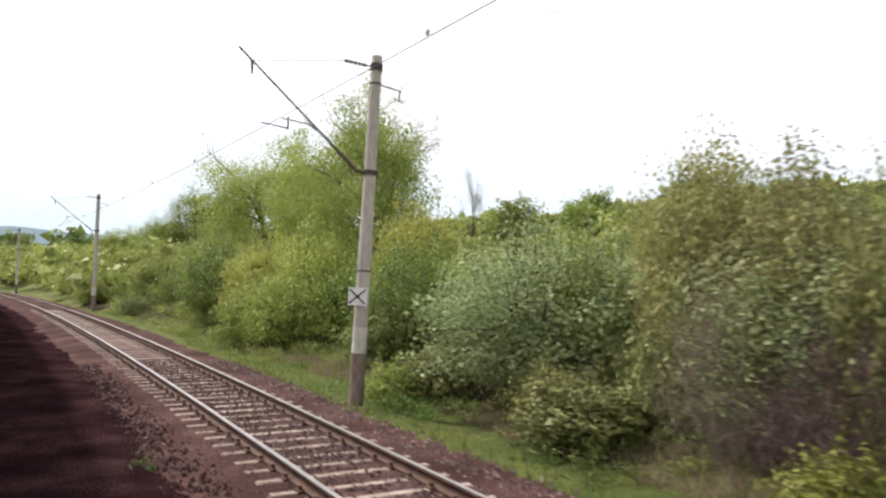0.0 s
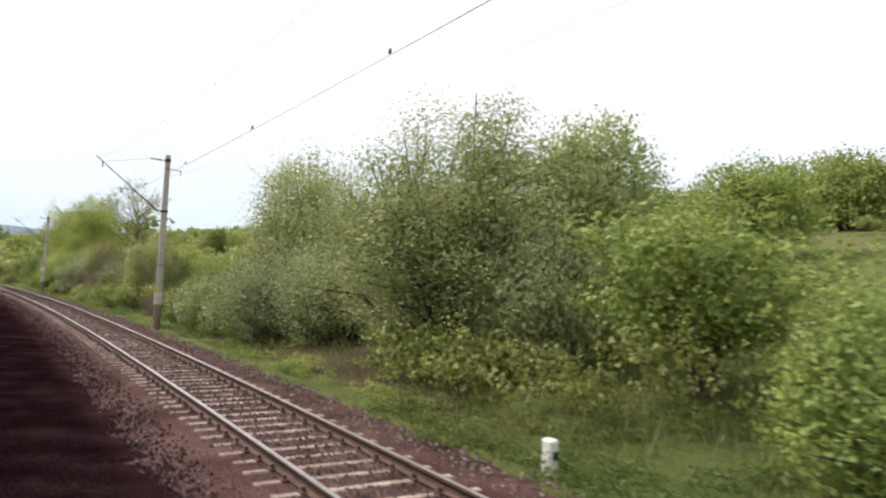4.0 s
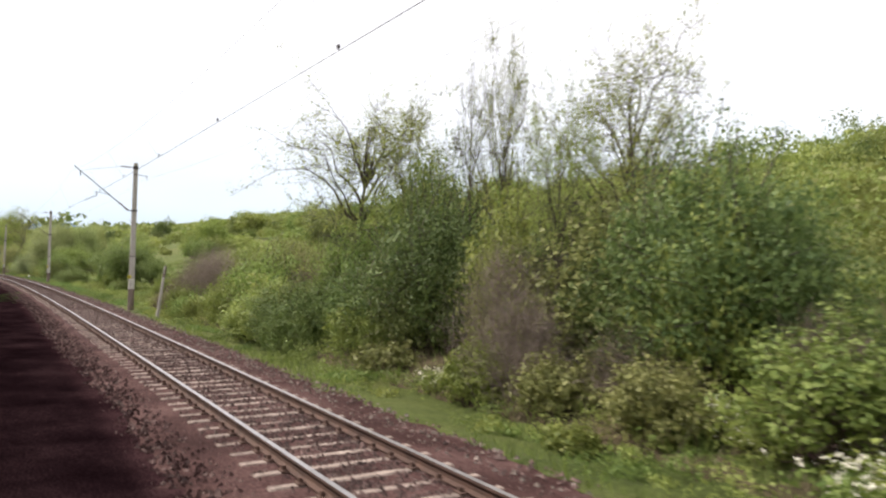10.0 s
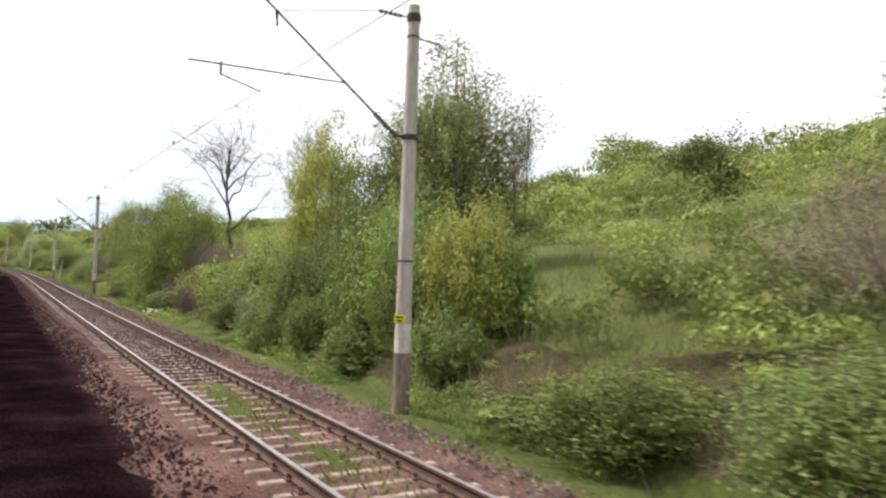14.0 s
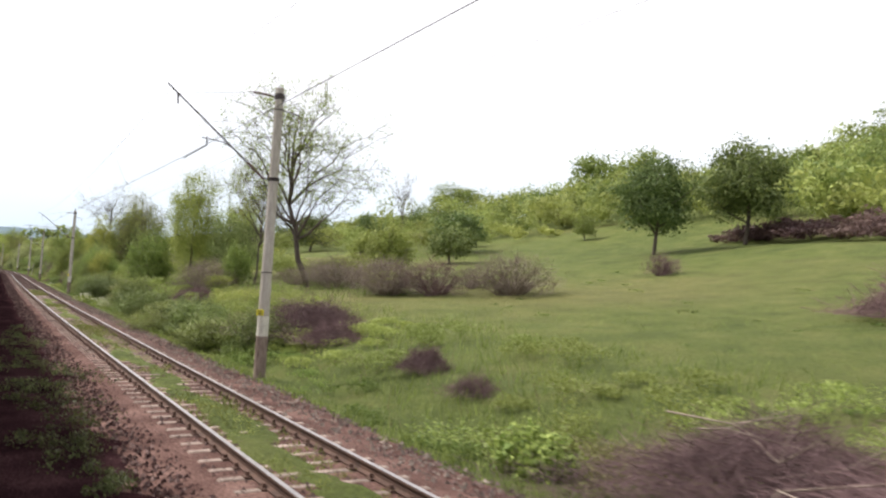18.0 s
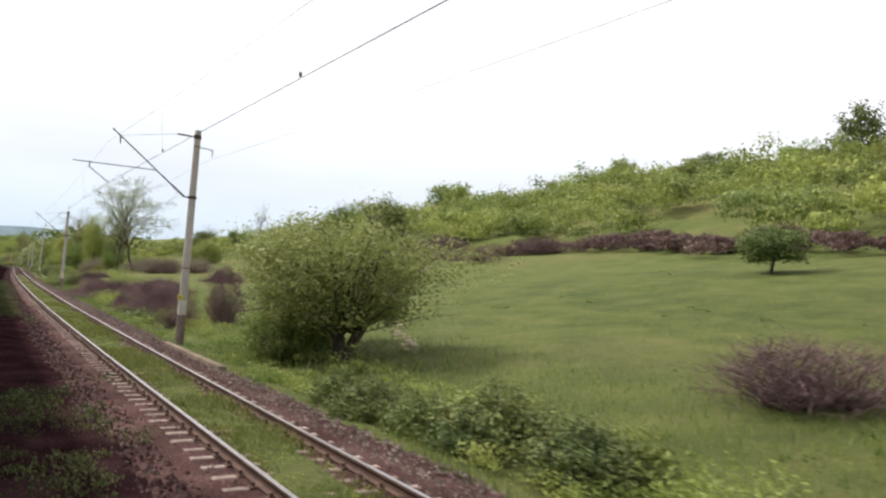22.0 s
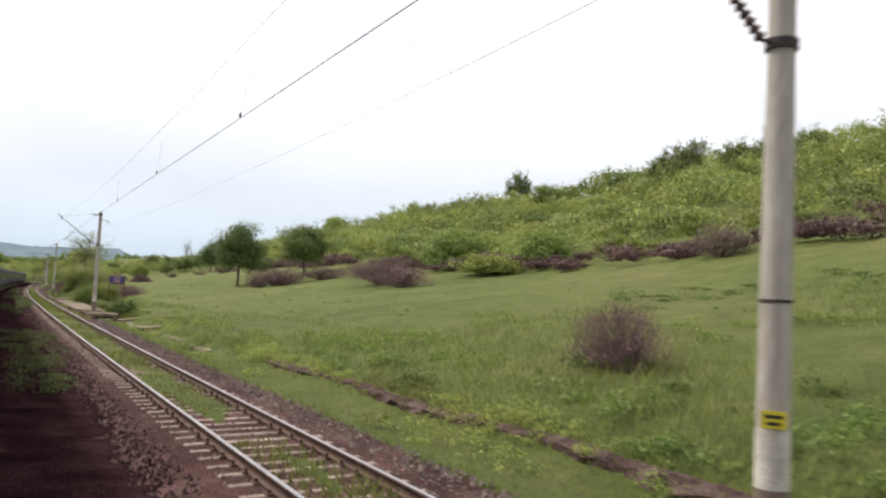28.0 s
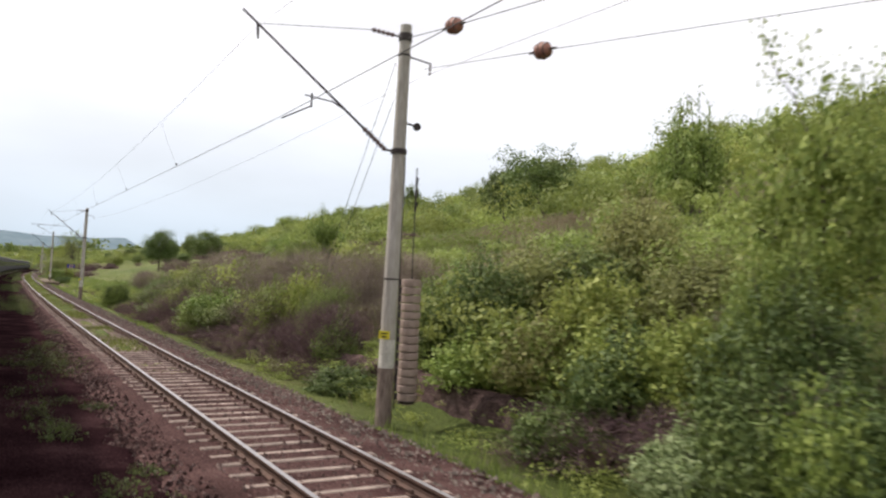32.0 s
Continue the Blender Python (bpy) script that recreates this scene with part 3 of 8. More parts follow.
def mast(s, lat, foot, lean=-0.7, out=True, plate=True, cross=False, band=0.55, top=TOPZ, reach=0.0):
    """A concrete catenary mast with its cantilever. y runs away from the track; the foot stands on the ground."""
    base = at(s, lat, foot) @ pose(0, 0, 0, lean, 0, 0)
    t = thing("catenary_mast", "grey concrete catenary mast with a rusty foot and dark cantilever", "mast", base, "catenary masts")
    H = top - foot
    BRKZ, ARM_Z = top - 2.57, top - 0.42
    up = lambda z: z - foot
    bm = bmesh.new()
    rod((0, 0, -0.3), (0, 0, H), 0.165, 0.115, 20, bm)
    part("pole", bm, MAST, t)
    rr = lambda z: 0.165 + (0.115 - 0.165) * (z + 0.3) / (H + 0.3)
    foot_h = up(0.85)
    part("foot_stain", rod((0, 0, -0.25), (0, 0, foot_h), rr(-0.25) + 0.003, rr(foot_h) + 0.003, 20), MASTDARK, t, "dark stained foot")
    part("white_band", rod((0, 0, foot_h), (0, 0, foot_h + band), rr(foot_h) + 0.004, rr(foot_h + band) + 0.004, 20), BAND, t, "white painted band")
    if plate:
        p = part("number_plate", box(0.23, 0.012, 0.16, 0, Matrix.Translation((0, 0, 0))), YELLOW, t, "yellow number plate", pose(0.105, -0.135, foot_h + band + 0.10, 0, 0, 38))
        for k, w in ((0.03, 0.15), (-0.035, 0.12)):
            part("plate_bar", box(w, 0.006, 0.03), BLACK, p, "", pose(0, -0.009, k))
    for z, hgt, r in ((H - 0.25, 0.16, 0.02), (H - 0.62, 0.03, 0.012), (up(BRKZ), 0.10, 0.03), (up(2.6), 0.03, 0.008)):
        part("pole_band", rod((0, 0, z - hgt / 2), (0, 0, z + hgt / 2), rr(z) + r, seg=18), IRON, t, "dark iron clamp")
    # cantilever
    a = Vector((0, -rr(up(BRKZ)) - 0.03, up(BRKZ)))
    tip = Vector((0, ARM_Y - 0.28 - reach, up(ARM_Z) + 0.02))
    d = (tip - a).normalized()
    part("bracket", rod(a + Vector((0, 0.04, 0)), a + Vector((0, -0.16, 0.0)), 0.025), IRON, t)
    b = a + Vector((0, -0.14, 0))
    d = (tip - b).normalized()
    part("insulator", cyl_ribbed(b, b + d * 0.62, 0.03, 0.062, 7), GLAZE, t, "brown ribbed insulator")
    part("cantilever_tube", rod(b + d * 0.6, tip, 0.026, 0.022), IRON, t)
    hook = b + d * ((tip - b).length - 0.36)
    part("clamp", rod(hook, hook + Vector((0, 0.02, -0.28)), 0.03, 0.02), IRON, t)
    # top tie
    y0 = -rr(H) - 0.02
    zt = H - 0.25
    part("tie_insulator", cyl_ribbed((0, y0 - 0.12, zt), (0, y0 - 0.62, zt + 0.01), 0.022, 0.05, 5), GLAZE, t, "ribbed tie insulator")
    part("tie_lug", rod((0, y0 + 0.04, zt), (0, y0 - 0.14, zt), 0.018), IRON, t)
    part("tie_wire", rod((0, y0 - 0.6, zt + 0.01), hook, 0.007, seg=5), WIRE, t)
    # steady arm
    if out:
        g = b + d * ((-1.18 - b.y) / d.y)
        k1 = g + Vector((0, -0.28, 0.13))
        k2 = g + Vector((0, -0.85, 0.17))
        bm = rod(g, k1, 0.016)
        rod(k1, k2, 0.014, bm=bm)
        h0 = k2 + Vector((0, 0.14, 0.05))
        rod(h0, h0 + Vector((0, 0, -0.26)), 0.02, bm=bm)
        rod(h0 + Vector((0, 0, -0.24)), Vector((0, -2.7 + ZIG, up(5.45))), 0.014, bm=bm)
    else:
        g = b + d * ((-1.37 - b.y) / d.y)
        k1 = Vector((0, -4.2, g.z - 0.02))
        bm = rod(g, k1, 0.016)
        h0 = Vector((0, -3.65, g.z + 0.03))
        rod(h0, h0 + Vector((0, 0, -0.24)), 0.02, bm=bm)
        rod(h0 + Vector((0, 0, -0.22)), Vector((0, -2.7 - ZIG, up(5.45))), 0.014, bm=bm)
    part("steady_arm", bm, IRON, t)
    # feeder arm behind
    zf = H - 0.62
    bm = rod((0, rr(zf), zf), (0, rr(zf) + 0.5, zf - 0.05), 0.018)
    part("feeder_arm", bm, IRON, t)
    part("feeder_insulator", cyl_ribbed((0, rr(zf) + 0.48, zf - 0.06), (0, rr(zf) + 0.48, zf - 0.3), 0.01, 0.028, 3), GLAZE, t)
    if cross:
        p = part("marker_board", box(0.46, 0.02, 0.38), PALE, t, "white marker board with a black cross", pose(0.11, -0.155, up(2.05), 0, 0, 35))
        for q in (38, -38):
            part("cross_stroke", box(0.5, 0.006, 0.035), BLACK, p, "", pose(0, -0.0125, 0, 0, q, 0))
    return t


MASTS = []


def add_mast(s, lat=6.8, foot=-0.35, **kw):
    MASTS.append((s, lat, kw.get("out", True)))
    return mast(s, lat, foot, **kw)


add_mast(-155.0)
add_mast(-107.0, out=False)
add_mast(-58.9, top=7.9)
add_mast(-15.5, lat=6.7, lean=-2.4, cross=True, plate=False, top=7.3)
add_mast(33.0, lat=6.7, lean=-1.6)
add_mast(80.7, lat=6.9, lean=-0.9, top=7.5)
add_mast(128.9, lean=-0.9)
add_mast(176.9, lean=-0.9, top=7.4)
add_mast(229.1, lat=6.95, out=False, top=7.55)
add_mast(288.95, lat=6.85, top=7.75)
add_mast(347.0, out=False, top=7.85)
add_mast(415.0, lat=6.65, foot=-0.2, top=7.8)
add_mast(476.0, lat=6.45, out=False, top=7.65)
add_mast(535.8, lat=6.85, top=7.72, reach=0.3)
MASTS.append((596.0, 6.8, False))


def wire(name, pts, r, label, sag=0.0, mat=None):
    """A wire through (s, lat, z) points, sagging a little between them."""
    cv = bpy.data.curves.new(name, "CURVE")
    cv.dimensions, cv.bevel_depth, cv.bevel_resolution = "3D", r, 1
    co = []
    for (a, b) in zip(pts[:-1], pts[1:]):
        for k in range(10):
            u = k / 10
            s, lat, z = (a[j] + (b[j] - a[j]) * u for j in range(3))
            x, y = line_xy(s, lat)
            co.append((float(x), float(y), z - sag * 4 * u * (1 - u)))
    x, y = line_xy(pts[-1][0], pts[-1][1])
    co.append((float(x), float(y), pts[-1][2]))
    sp = cv.splines.new("POLY")
    sp.points.add(len(co) - 1)
    sp.points.foreach_set("co", [c for p_ in co for c in (*p_, 1.0)])
    cv.materials.append(mat or WIRE)
    ob = new(name, cv)
    return tagged(ob, label, "wire")


PULL = {-15.5: 0.3, 33.0: 0.6}      # masts where the wire is drawn further out
CONTACT = [(s, lat - 2.7 + (ZIG if out else -ZIG) + PULL.get(s, 0.0), 5.47) for s, lat, out in MASTS]
wire("contact_wire", CONTACT, 0.0065, "thin dark contact wire over the second track")
wire("messenger_wire", [(s, lat - 3.0, 7.0) for s, lat, _ in MASTS], 0.0032, "thin messenger wire above the contact wire", 0.75)
wire("feeder_wire", [(s, lat + 0.52, 6.75) for s, lat, _ in MASTS], 0.0035, "thin feeder wire behind the masts", 0.5)


def droppers():
    rows = list(zip(CONTACT[:-1], CONTACT[1:]))
    for a, b in rows:
        n = 7
        for k in range(1, n):
            u = k / n
            s, lat = a[0] + (b[0] - a[0]) * u, a[1] + (b[1] - a[1]) * u
            lm = 3.8
            zt = 7.0 - 0.75 * 4 * u * (1 - u)
            x0, y0 = line_xy(s, lat)
            x1, y1 = line_xy(s, lm)
            d = part("dropper_wire", rod((float(x0), float(y0), 5.47), (float(x1), float(y1), zt), 0.002, seg=4), WIRE)
            tagged(d, "thin dropper wire between two overhead wires", "wire", "droppers")
            part("dropper_clip", box(0.05, 0.03, 0.07, 0, Matrix.Translation((float(x0), float(y0), 5.53))), IRON, d)


droppers()


# ---- plants ----
def leaf_cards(centres, normals, size, rng, droop=0.0, aspect=0.55, jitter=0.55):
    """Pointed three-cornered leaves, each with its own turn. Returns verts and faces."""
    n = len(centres)
    d = rng.normal(0, 1, (n, 3))
    nn = normals + rng.normal(0, jitter, (n, 3))
    nn /= np.linalg.norm(nn, axis=1, keepdims=True) + 1e-9
    u = np.cross(nn, d)
    u /= np.linalg.norm(u, axis=1, keepdims=True) + 1e-9
    w = np.cross(nn, u)
    sz = size * rng.uniform(0.6, 1.35, (n, 1))
    a = centres + u * sz * 0.5 + nn * sz * 0.08
    b = centres - u * sz * 0.38 + w * sz * aspect * 0.62
    c = centres - u * sz * 0.38 - w * sz * aspect * 0.62
    v = np.stack([a, b, c], 1)
    v[..., 2] -= droop * sz * 0.3
    f = np.arange(n * 3).reshape(n, 3)
    return v.reshape(-1, 3), f


def ribbon_sticks(a, b, r, rng):
    """Thin three-sided sticks from a to b."""
    n = len(a)
    d = b - a
    d /= np.linalg.norm(d, axis=1, keepdims=True) + 1e-9
    h = np.where(np.abs(d[:, 2:3]) > 0.9, np.array([[1.0, 0, 0]]), np.array([[0, 0, 1.0]]))
    u = np.cross(d, h)
    u /= np.linalg.norm(u, axis=1, keepdims=True) + 1e-9
    w = np.cross(d, u)
    r = np.broadcast_to(np.asarray(r, float).reshape(-1, 1), (n, 1))
    k = [u, -0.5 * u + 0.87 * w, -0.5 * u - 0.87 * w]
    v = np.stack([a + q * r for q in k] + [b + q * r * 0.55 for q in k], 1).reshape(-1, 3)
    t = np.array([(0, 1, 4, 3), (1, 2, 5, 4), (2, 0, 3, 5)])
    f = (np.arange(n)[:, None, None] * 6 + t[None]).reshape(-1, 4)
    return v, f


def branch_tree(rng, height, spread, levels=3, first=0.3, kids=(5, 5, 4), up=0.6, trunk_r=0.16, bend=0.18, lean=(0, 0), stems=1):
    """A tapered skeleton of trunk, limbs and twigs. Returns sticks (a, b, r0, r1) and the twig ends."""
    sticks, tips = [], []

    def grow(p, d, length, r, level):
        n = 5 if level == 0 else 3
        pts = [np.array(p)]
        dd = np.array(d, float)
        for k in range(n):
            dd = dd + rng.normal(0, bend * (0.45 if level == 0 and stems == 1 else 1.0), 3) + np.array([0, 0, 0.06 * up])
            dd /= np.linalg.norm(dd)
            pts.append(pts[-1] + dd * length / n)
        for k in range(n):
            r0, r1 = r * (1 - 0.75 * k / n), r * (1 - 0.75 * (k + 1) / n)
            sticks.append((pts[k], pts[k + 1], r0, r1))
        if level >= levels - 1:
            tips.extend(pts[1:])
            return
        if level >= 1:
            tips.append(pts[-1])
        m = kids[min(level, len(kids) - 1)]
        for j in range(m):
            u = first + (1 - first) * (j + rng.uniform(0.2, 0.9)) / m if level == 0 else rng.uniform(0.3, 1.0)
            i = min(int(u * n), n - 1)
            q = pts[i] + (pts[i + 1] - pts[i]) * (u * n - i)
            az = rng.uniform(0, 2 * np.pi) if level else (j * 2.4 + rng.uniform(-0.5, 0.5))
            side = np.array([np.cos(az), np.sin(az), 0])
            nd = dd * (0.35 if level == 0 else 0.55) + side * spread + np.array([0, 0, up * (0.4 + 0.4 * u)])
            nd /= np.linalg.norm(nd)
            grow(q, nd, length * (0.62 - 0.18 * u if level == 0 else 0.55) * rng.uniform(0.8, 1.15), max(r * 0.42 * (1.1 - 0.5 * u), 0.006), level + 1)

    for k in range(stems):
        az = rng.uniform(0, 6.28)
        off = np.array([np.cos(az), np.sin(az), 0]) * (0.25 if stems > 1 else 0)
        d0 = np.array([lean[0], lean[1], 1.0]) + (off * 1.6 if stems > 1 else 0)
        grow(off * 0.6, d0 / np.linalg.norm(d0), height * (0.82 if stems == 1 else rng.uniform(0.6, 0.85)), trunk_r, 0)
    return sticks, np.array(tips)


def fan_tree(rng, height, radius, low, main=11, lean=0.0):
    """Trunk, limbs and fine twigs that fill a round crown between the heights low and height. Returns sticks and twig ends."""
    sticks, tips = [], []
    centre = np.array([lean * height, 0.0, (low + height) * 0.5])
    half = np.array([radius, radius, (height - low) * 0.5])

    def limb(a, b, r0, r1, n, sag):
        mid = (a + b) / 2 + rng.normal(0, 0.09, 3) * np.linalg.norm(b - a) + np.array([0, 0, sag])
        pts = [a * (1 - u) ** 2 + mid * 2 * u * (1 - u) + b * u * u for u in np.linspace(0, 1, n + 1)]
        pts = [pts[0]] + [q + rng.normal(0, 0.010 if n == 9 else 0.025, 3) * np.linalg.norm(b - a) for q in pts[1:-1]] + [pts[-1]]
        for k in range(n):
            sticks.append((pts[k], pts[k + 1], r0 + (r1 - r0) * k / n, r0 + (r1 - r0) * (k + 1) / n))
        return pts

    top = centre + half * np.array([0.1, 0.1, 0.55])
    trunk = limb(np.zeros(3), top, 0.15, 0.03, 9, 0.0)
    for j in range(main):
        az = j * 2.4 + rng.uniform(-0.5, 0.5)
        el = rng.uniform(-0.4, 1.3)
        d = np.array([math.cos(az) * math.cos(el), math.sin(az) * math.cos(el), math.sin(el)])
        end = centre + d * half * rng.uniform(0.68, 0.95)
        start = trunk[min(3 + int(6 * max(0.0, (el + 0.35) / 1.6) * 0.8), 8)]
        one = limb(start, end, 0.058, 0.012, 5, 0.25)
        for _ in range(7):
            a = one[rng.integers(1, 6)]
            e2 = a + (d * 0.5 + rng.normal(0, 0.62, 3) + np.array([0, 0, 0.15])) * half * 0.42
            two = limb(a, e2, 0.016, 0.006, 3, 0.05)
            for _ in range(6):
                a2 = two[rng.integers(1, 4)]
                e3 = a2 + (d * 0.35 + rng.normal(0, 0.6, 3) + np.array([0, 0, 0.2])) * half * 0.22
                three = limb(a2, e3, 0.0065, 0.004, 2, 0.0)
                tips.append(three[-1])
                for _ in range(3):
                    e4 = three[1] + rng.normal(0, 0.6, 3) * half * 0.11
                    sticks.append((three[1], e4, 0.004, 0.0025))
                    tips.append(e4)
    return sticks, np.array(tips)


def limb_mesh(name, sticks, mat, keep_r=0.0):
    """Six-sided tapered limbs; the thin twigs three-sided."""
    v, f = [], []
    base = 0
    for a, b, r0, r1 in sticks:
        if r0 < keep_r:
            continue
        n = 7 if r0 > 0.05 else (4 if r0 > 0.02 else 3)
        d = b - a
        L = np.linalg.norm(d)
        d = d / (L + 1e-9)
        h = np.array([1.0, 0, 0]) if abs(d[2]) > 0.8 else np.array([0, 0, 1.0])
        u = np.cross(d, h)
        u /= np.linalg.norm(u)
        w = np.cross(d, u)
        an = np.arange(n) * 2 * np.pi / n
        ring = np.cos(an)[:, None] * u + np.sin(an)[:, None] * w
        v.append(a - d * 0.01 + ring * r0)
        v.append(b + ring * r1)
        for k in range(n):
            f.append((base + k, base + (k + 1) % n, base + n + (k + 1) % n, base + n + k))
        base += 2 * n
    return mesh_of(name, np.concatenate(v).tolist(), f, mat, True)


def crown_from_tips(rng, tips, per, size, radius, keep=1.0, squash=0.8):
    k = rng.random(len(tips)) < keep
    t = tips[k]
    c = np.repeat(t, per, axis=0)
    off = rng.normal(0, 1, (len(c), 3))
    off /= np.linalg.norm(off, axis=1, keepdims=True)
    off *= radius * rng.random((len(c), 1)) ** 0.45
    off[:, 2] *= squash
    nrm = off / (np.linalg.norm(off, axis=1, keepdims=True) + 1e-9) + np.array([0, 0, 0.5])
    return leaf_cards(c + off, nrm, size, rng)


def mound_points(rng, n, clumps, w, h, lift=0.05, hollow=0.55, skirt=0.25, outer=1.05):
    """Leaf places on many small overlapping clumps that fill a dome of width w and height h (both 1 = unit)."""
    az = rng.uniform(0, 2 * np.pi, clumps)
    el = np.arcsin(rng.uniform(-skirt, 1, clumps))
    rad = rng.uniform(0.5, 0.95, clumps) * (1 + 0.22 * np.sin(az * 3 + rng.uniform(0, 6)))
    cc = np.stack([np.cos(az) * np.cos(el) * rad * w / 2, np.sin(az) * np.cos(el) * rad * w / 2, h * 0.42 + np.sin(el) * rad * h * 0.5], -1)
    cr = rng.uniform(0.13, 0.27, clumps) * min(w, h * 1.3) * (56 / max(clumps, 40)) ** 0.25
    i = rng.integers(0, clumps, n)
    d = rng.normal(0, 1, (n, 3))
    d /= np.linalg.norm(d, axis=1, keepdims=True)
    p = cc[i] + d * (cr[i] * rng.uniform(hollow, outer, n))[:, None] * np.array([1, 1, 0.85])
    ok = p[:, 2] > lift
    out = d + 0.4 * (p - np.array([0, 0, h * 0.4])) / max(w, h)
    return p[ok], out[ok]


def shoot_leaves(rng, shoots, per, w, h, spread, bare=0.3):
    """Curved shoots from the base to a ragged dome, with leaves along their upper part. Returns shoot segments, leaf places and normals."""
    az = rng.uniform(0, 2 * np.pi, shoots)
    el = np.arcsin(rng.uniform(0.12, 1, shoots))
    ln = rng.uniform(0.72, 1.12, shoots)
    end = np.stack([np.cos(az) * np.cos(el) * w / 2, np.sin(az) * np.cos(el) * w / 2, np.sin(el) * h], -1) * ln[:, None]
    foot = np.stack([np.cos(az), np.sin(az), np.zeros(shoots)], -1) * rng.uniform(0.02, 0.14, (shoots, 1)) * w
    mid = foot + (end - foot) * 0.5 + np.array([0, 0, 0.14 * h]) + rng.normal(0, 0.05 * w, (shoots, 3))
    mid[:, 2] = np.maximum(mid[:, 2], 0.05 * h)
    u = bare + (1 - bare) * rng.random((shoots, per)) ** 0.8
    a, b, c = foot[:, None], mid[:, None], end[:, None]
    k = u[..., None]
    p = a * (1 - k) ** 2 + b * 2 * k * (1 - k) + c * k * k
    off = rng.normal(0, 1, p.shape) * spread * (1.15 - 0.6 * k)
    p = (p + off).reshape(-1, 3)
    nr = off.reshape(-1, 3) / (spread + 1e-9) + 0.5 * (p - np.array([0, 0, h * 0.35])) / max(w, h) + np.array([0, 0, 0.5])
    ok = p[:, 2] > 0.0
    return (foot, mid, end), p[ok], nr[ok]


PLANTS = {}


def template(kind, seed, grade=0):
    """Meshes of one plant of that kind, built once: a list of (part name, mesh, part label)."""
    key = (kind, seed, grade)
    if key in PLANTS:
        return PLANTS[key]
    rng = np.random.default_rng(seed * 131 + len(kind) * 7 + sum(map(ord, kind)))
    many, fine = ((1.1, 1.0), (2.0, 0.74), (0.42, 1.55), (3.6, 0.54), (6.4, 0.40))[grade]
    parts = []
    if kind in ("bush", "silverbush", "yellowbush", "deepbush", "olivebush", "herbbush"):
        # unit dome, about 2 m wide and 1.6 m high
        leaf = {"bush": "fresh", "silverbush": "silver", "yellowbush": "yellow", "deepbush": "deep", "olivebush": "olive", "herbbush": "herb"}[kind]
        if kind == "herbbush":
            many, fine = many * 1.5, fine * 0.78
        n = int(4600 * many)
        p, nr = mound_points(rng, int(n * 0.5), (56, 84, 40, 120, 170)[grade], 1.9, 1.5, 0.03, 0.4, 0.6)
        shoots = (52, 80, 26, 110, 150)[grade]
        (a, b, c), q, nq = shoot_leaves(rng, shoots, int(n * 0.55 / shoots), 2.1, 1.66, 0.085, 0.22)
        size = np.concatenate([np.full(len(p) + len(q), 0.078 * fine), np.full(n // 5, 0.078 * fine * 1.6)])[:, None]
        pi, ni = mound_points(rng, n // 4, 60, 1.7, 1.3, 0.05, 0.25, 0.6, 0.7)
        pi, ni = pi[:n // 5], ni[:n // 5]
        size = size[:len(p) + len(q) + len(pi)]
        v, f = leaf_cards(np.concatenate([p, q, pi]), np.concatenate([nr, nq, ni]), size, rng, aspect=0.6, jitter=0.45)
        parts.append(("foliage", mesh_of("foliage", v.tolist(), f.tolist(), LEAF[leaf]), ""))
        r = rng.uniform(0.007, 0.016, shoots)
        v, f = ribbon_sticks(a - np.array([0, 0, 0.06]), b, r, rng)
        v2, f2 = ribbon_sticks(b, c, r * 0.5, rng)
        parts.append(("woody_base", mesh_of("stems", np.concatenate([v, v2]).tolist(), np.concatenate([f, f2 + len(v)]).tolist(), BARK), "bare brown stems"))
    elif kind in ("stemtree", "olivetree"):
        # many-stemmed shrub tree with an airy crown, 5 m wide and 7 m high
        leaf = {"stemtree": "willow", "olivetree": "olive"}[kind]
        n = int(9000 * many * (1.15 if kind == "stemtree" else 0.8))
        shoots = (46, 60, 30, 80, 110)[grade]
        (a, b, c), q, nq = shoot_leaves(rng, shoots, int(n * 0.75 / shoots), 5.0, 6.3, 0.34, 0.24)
        p, nr = mound_points(rng, int(n * 0.55), 60, 4.7, 5.9, 0.0, 0.35, 0.6)
        p[:, 2] += 0.9
        pi, ni = mound_points(rng, n // 7 if kind == "stemtree" else n // 18, 60, 4.2, 4.8, 0.0, 0.3, 0.6, 0.8)
        pi[:, 2] += 1.2
        size = np.concatenate([np.full(len(p) + len(q), 0.15 * fine), np.full(len(pi), 0.15 * fine * 1.8)])[:, None]
        v, f = leaf_cards(np.concatenate([p, q, pi]), np.concatenate([nr, nq, ni]), size, rng, aspect=0.55, jitter=0.45)
        parts.append(("crown", mesh_of("crown", v.tolist(), f.tolist(), LEAF[leaf]), ""))
        r = rng.uniform(0.02, 0.055, shoots)
        v, f = ribbon_sticks(a - np.array([0, 0, 0.15]), b, r, rng)
        v2, f2 = ribbon_sticks(b, c, r * 0.5, rng)
        e = b + (c - b) * rng.uniform(0.1, 0.6, (shoots, 1))
        v3, f3 = ribbon_sticks(e, e + rng.normal(0, 0.5, e.shape) + np.array([0, 0, 0.5]), r * 0.3, rng)
        parts.append(("trunk", mesh_of("trunk", np.concatenate([v, v2, v3]).tolist(), np.concatenate([f, f2 + len(v), f3 + len(v) + len(v2)]).tolist(), BARK), "slender dark stems"))
    elif kind in ("thorn", "darkthorn", "sallow"):
        # low tree, 4 m wide and 4 m high: forked dark stems and a ragged crown that narrows to its foot
        n = int(5200 * many)
        p, nr = mound_points(rng, n, (60, 80, 40, 110, 150)[grade], 4.1, 3.3, 0.0, 0.35, 0.85)
        shoots = (40, 60, 24, 80, 100)[grade]
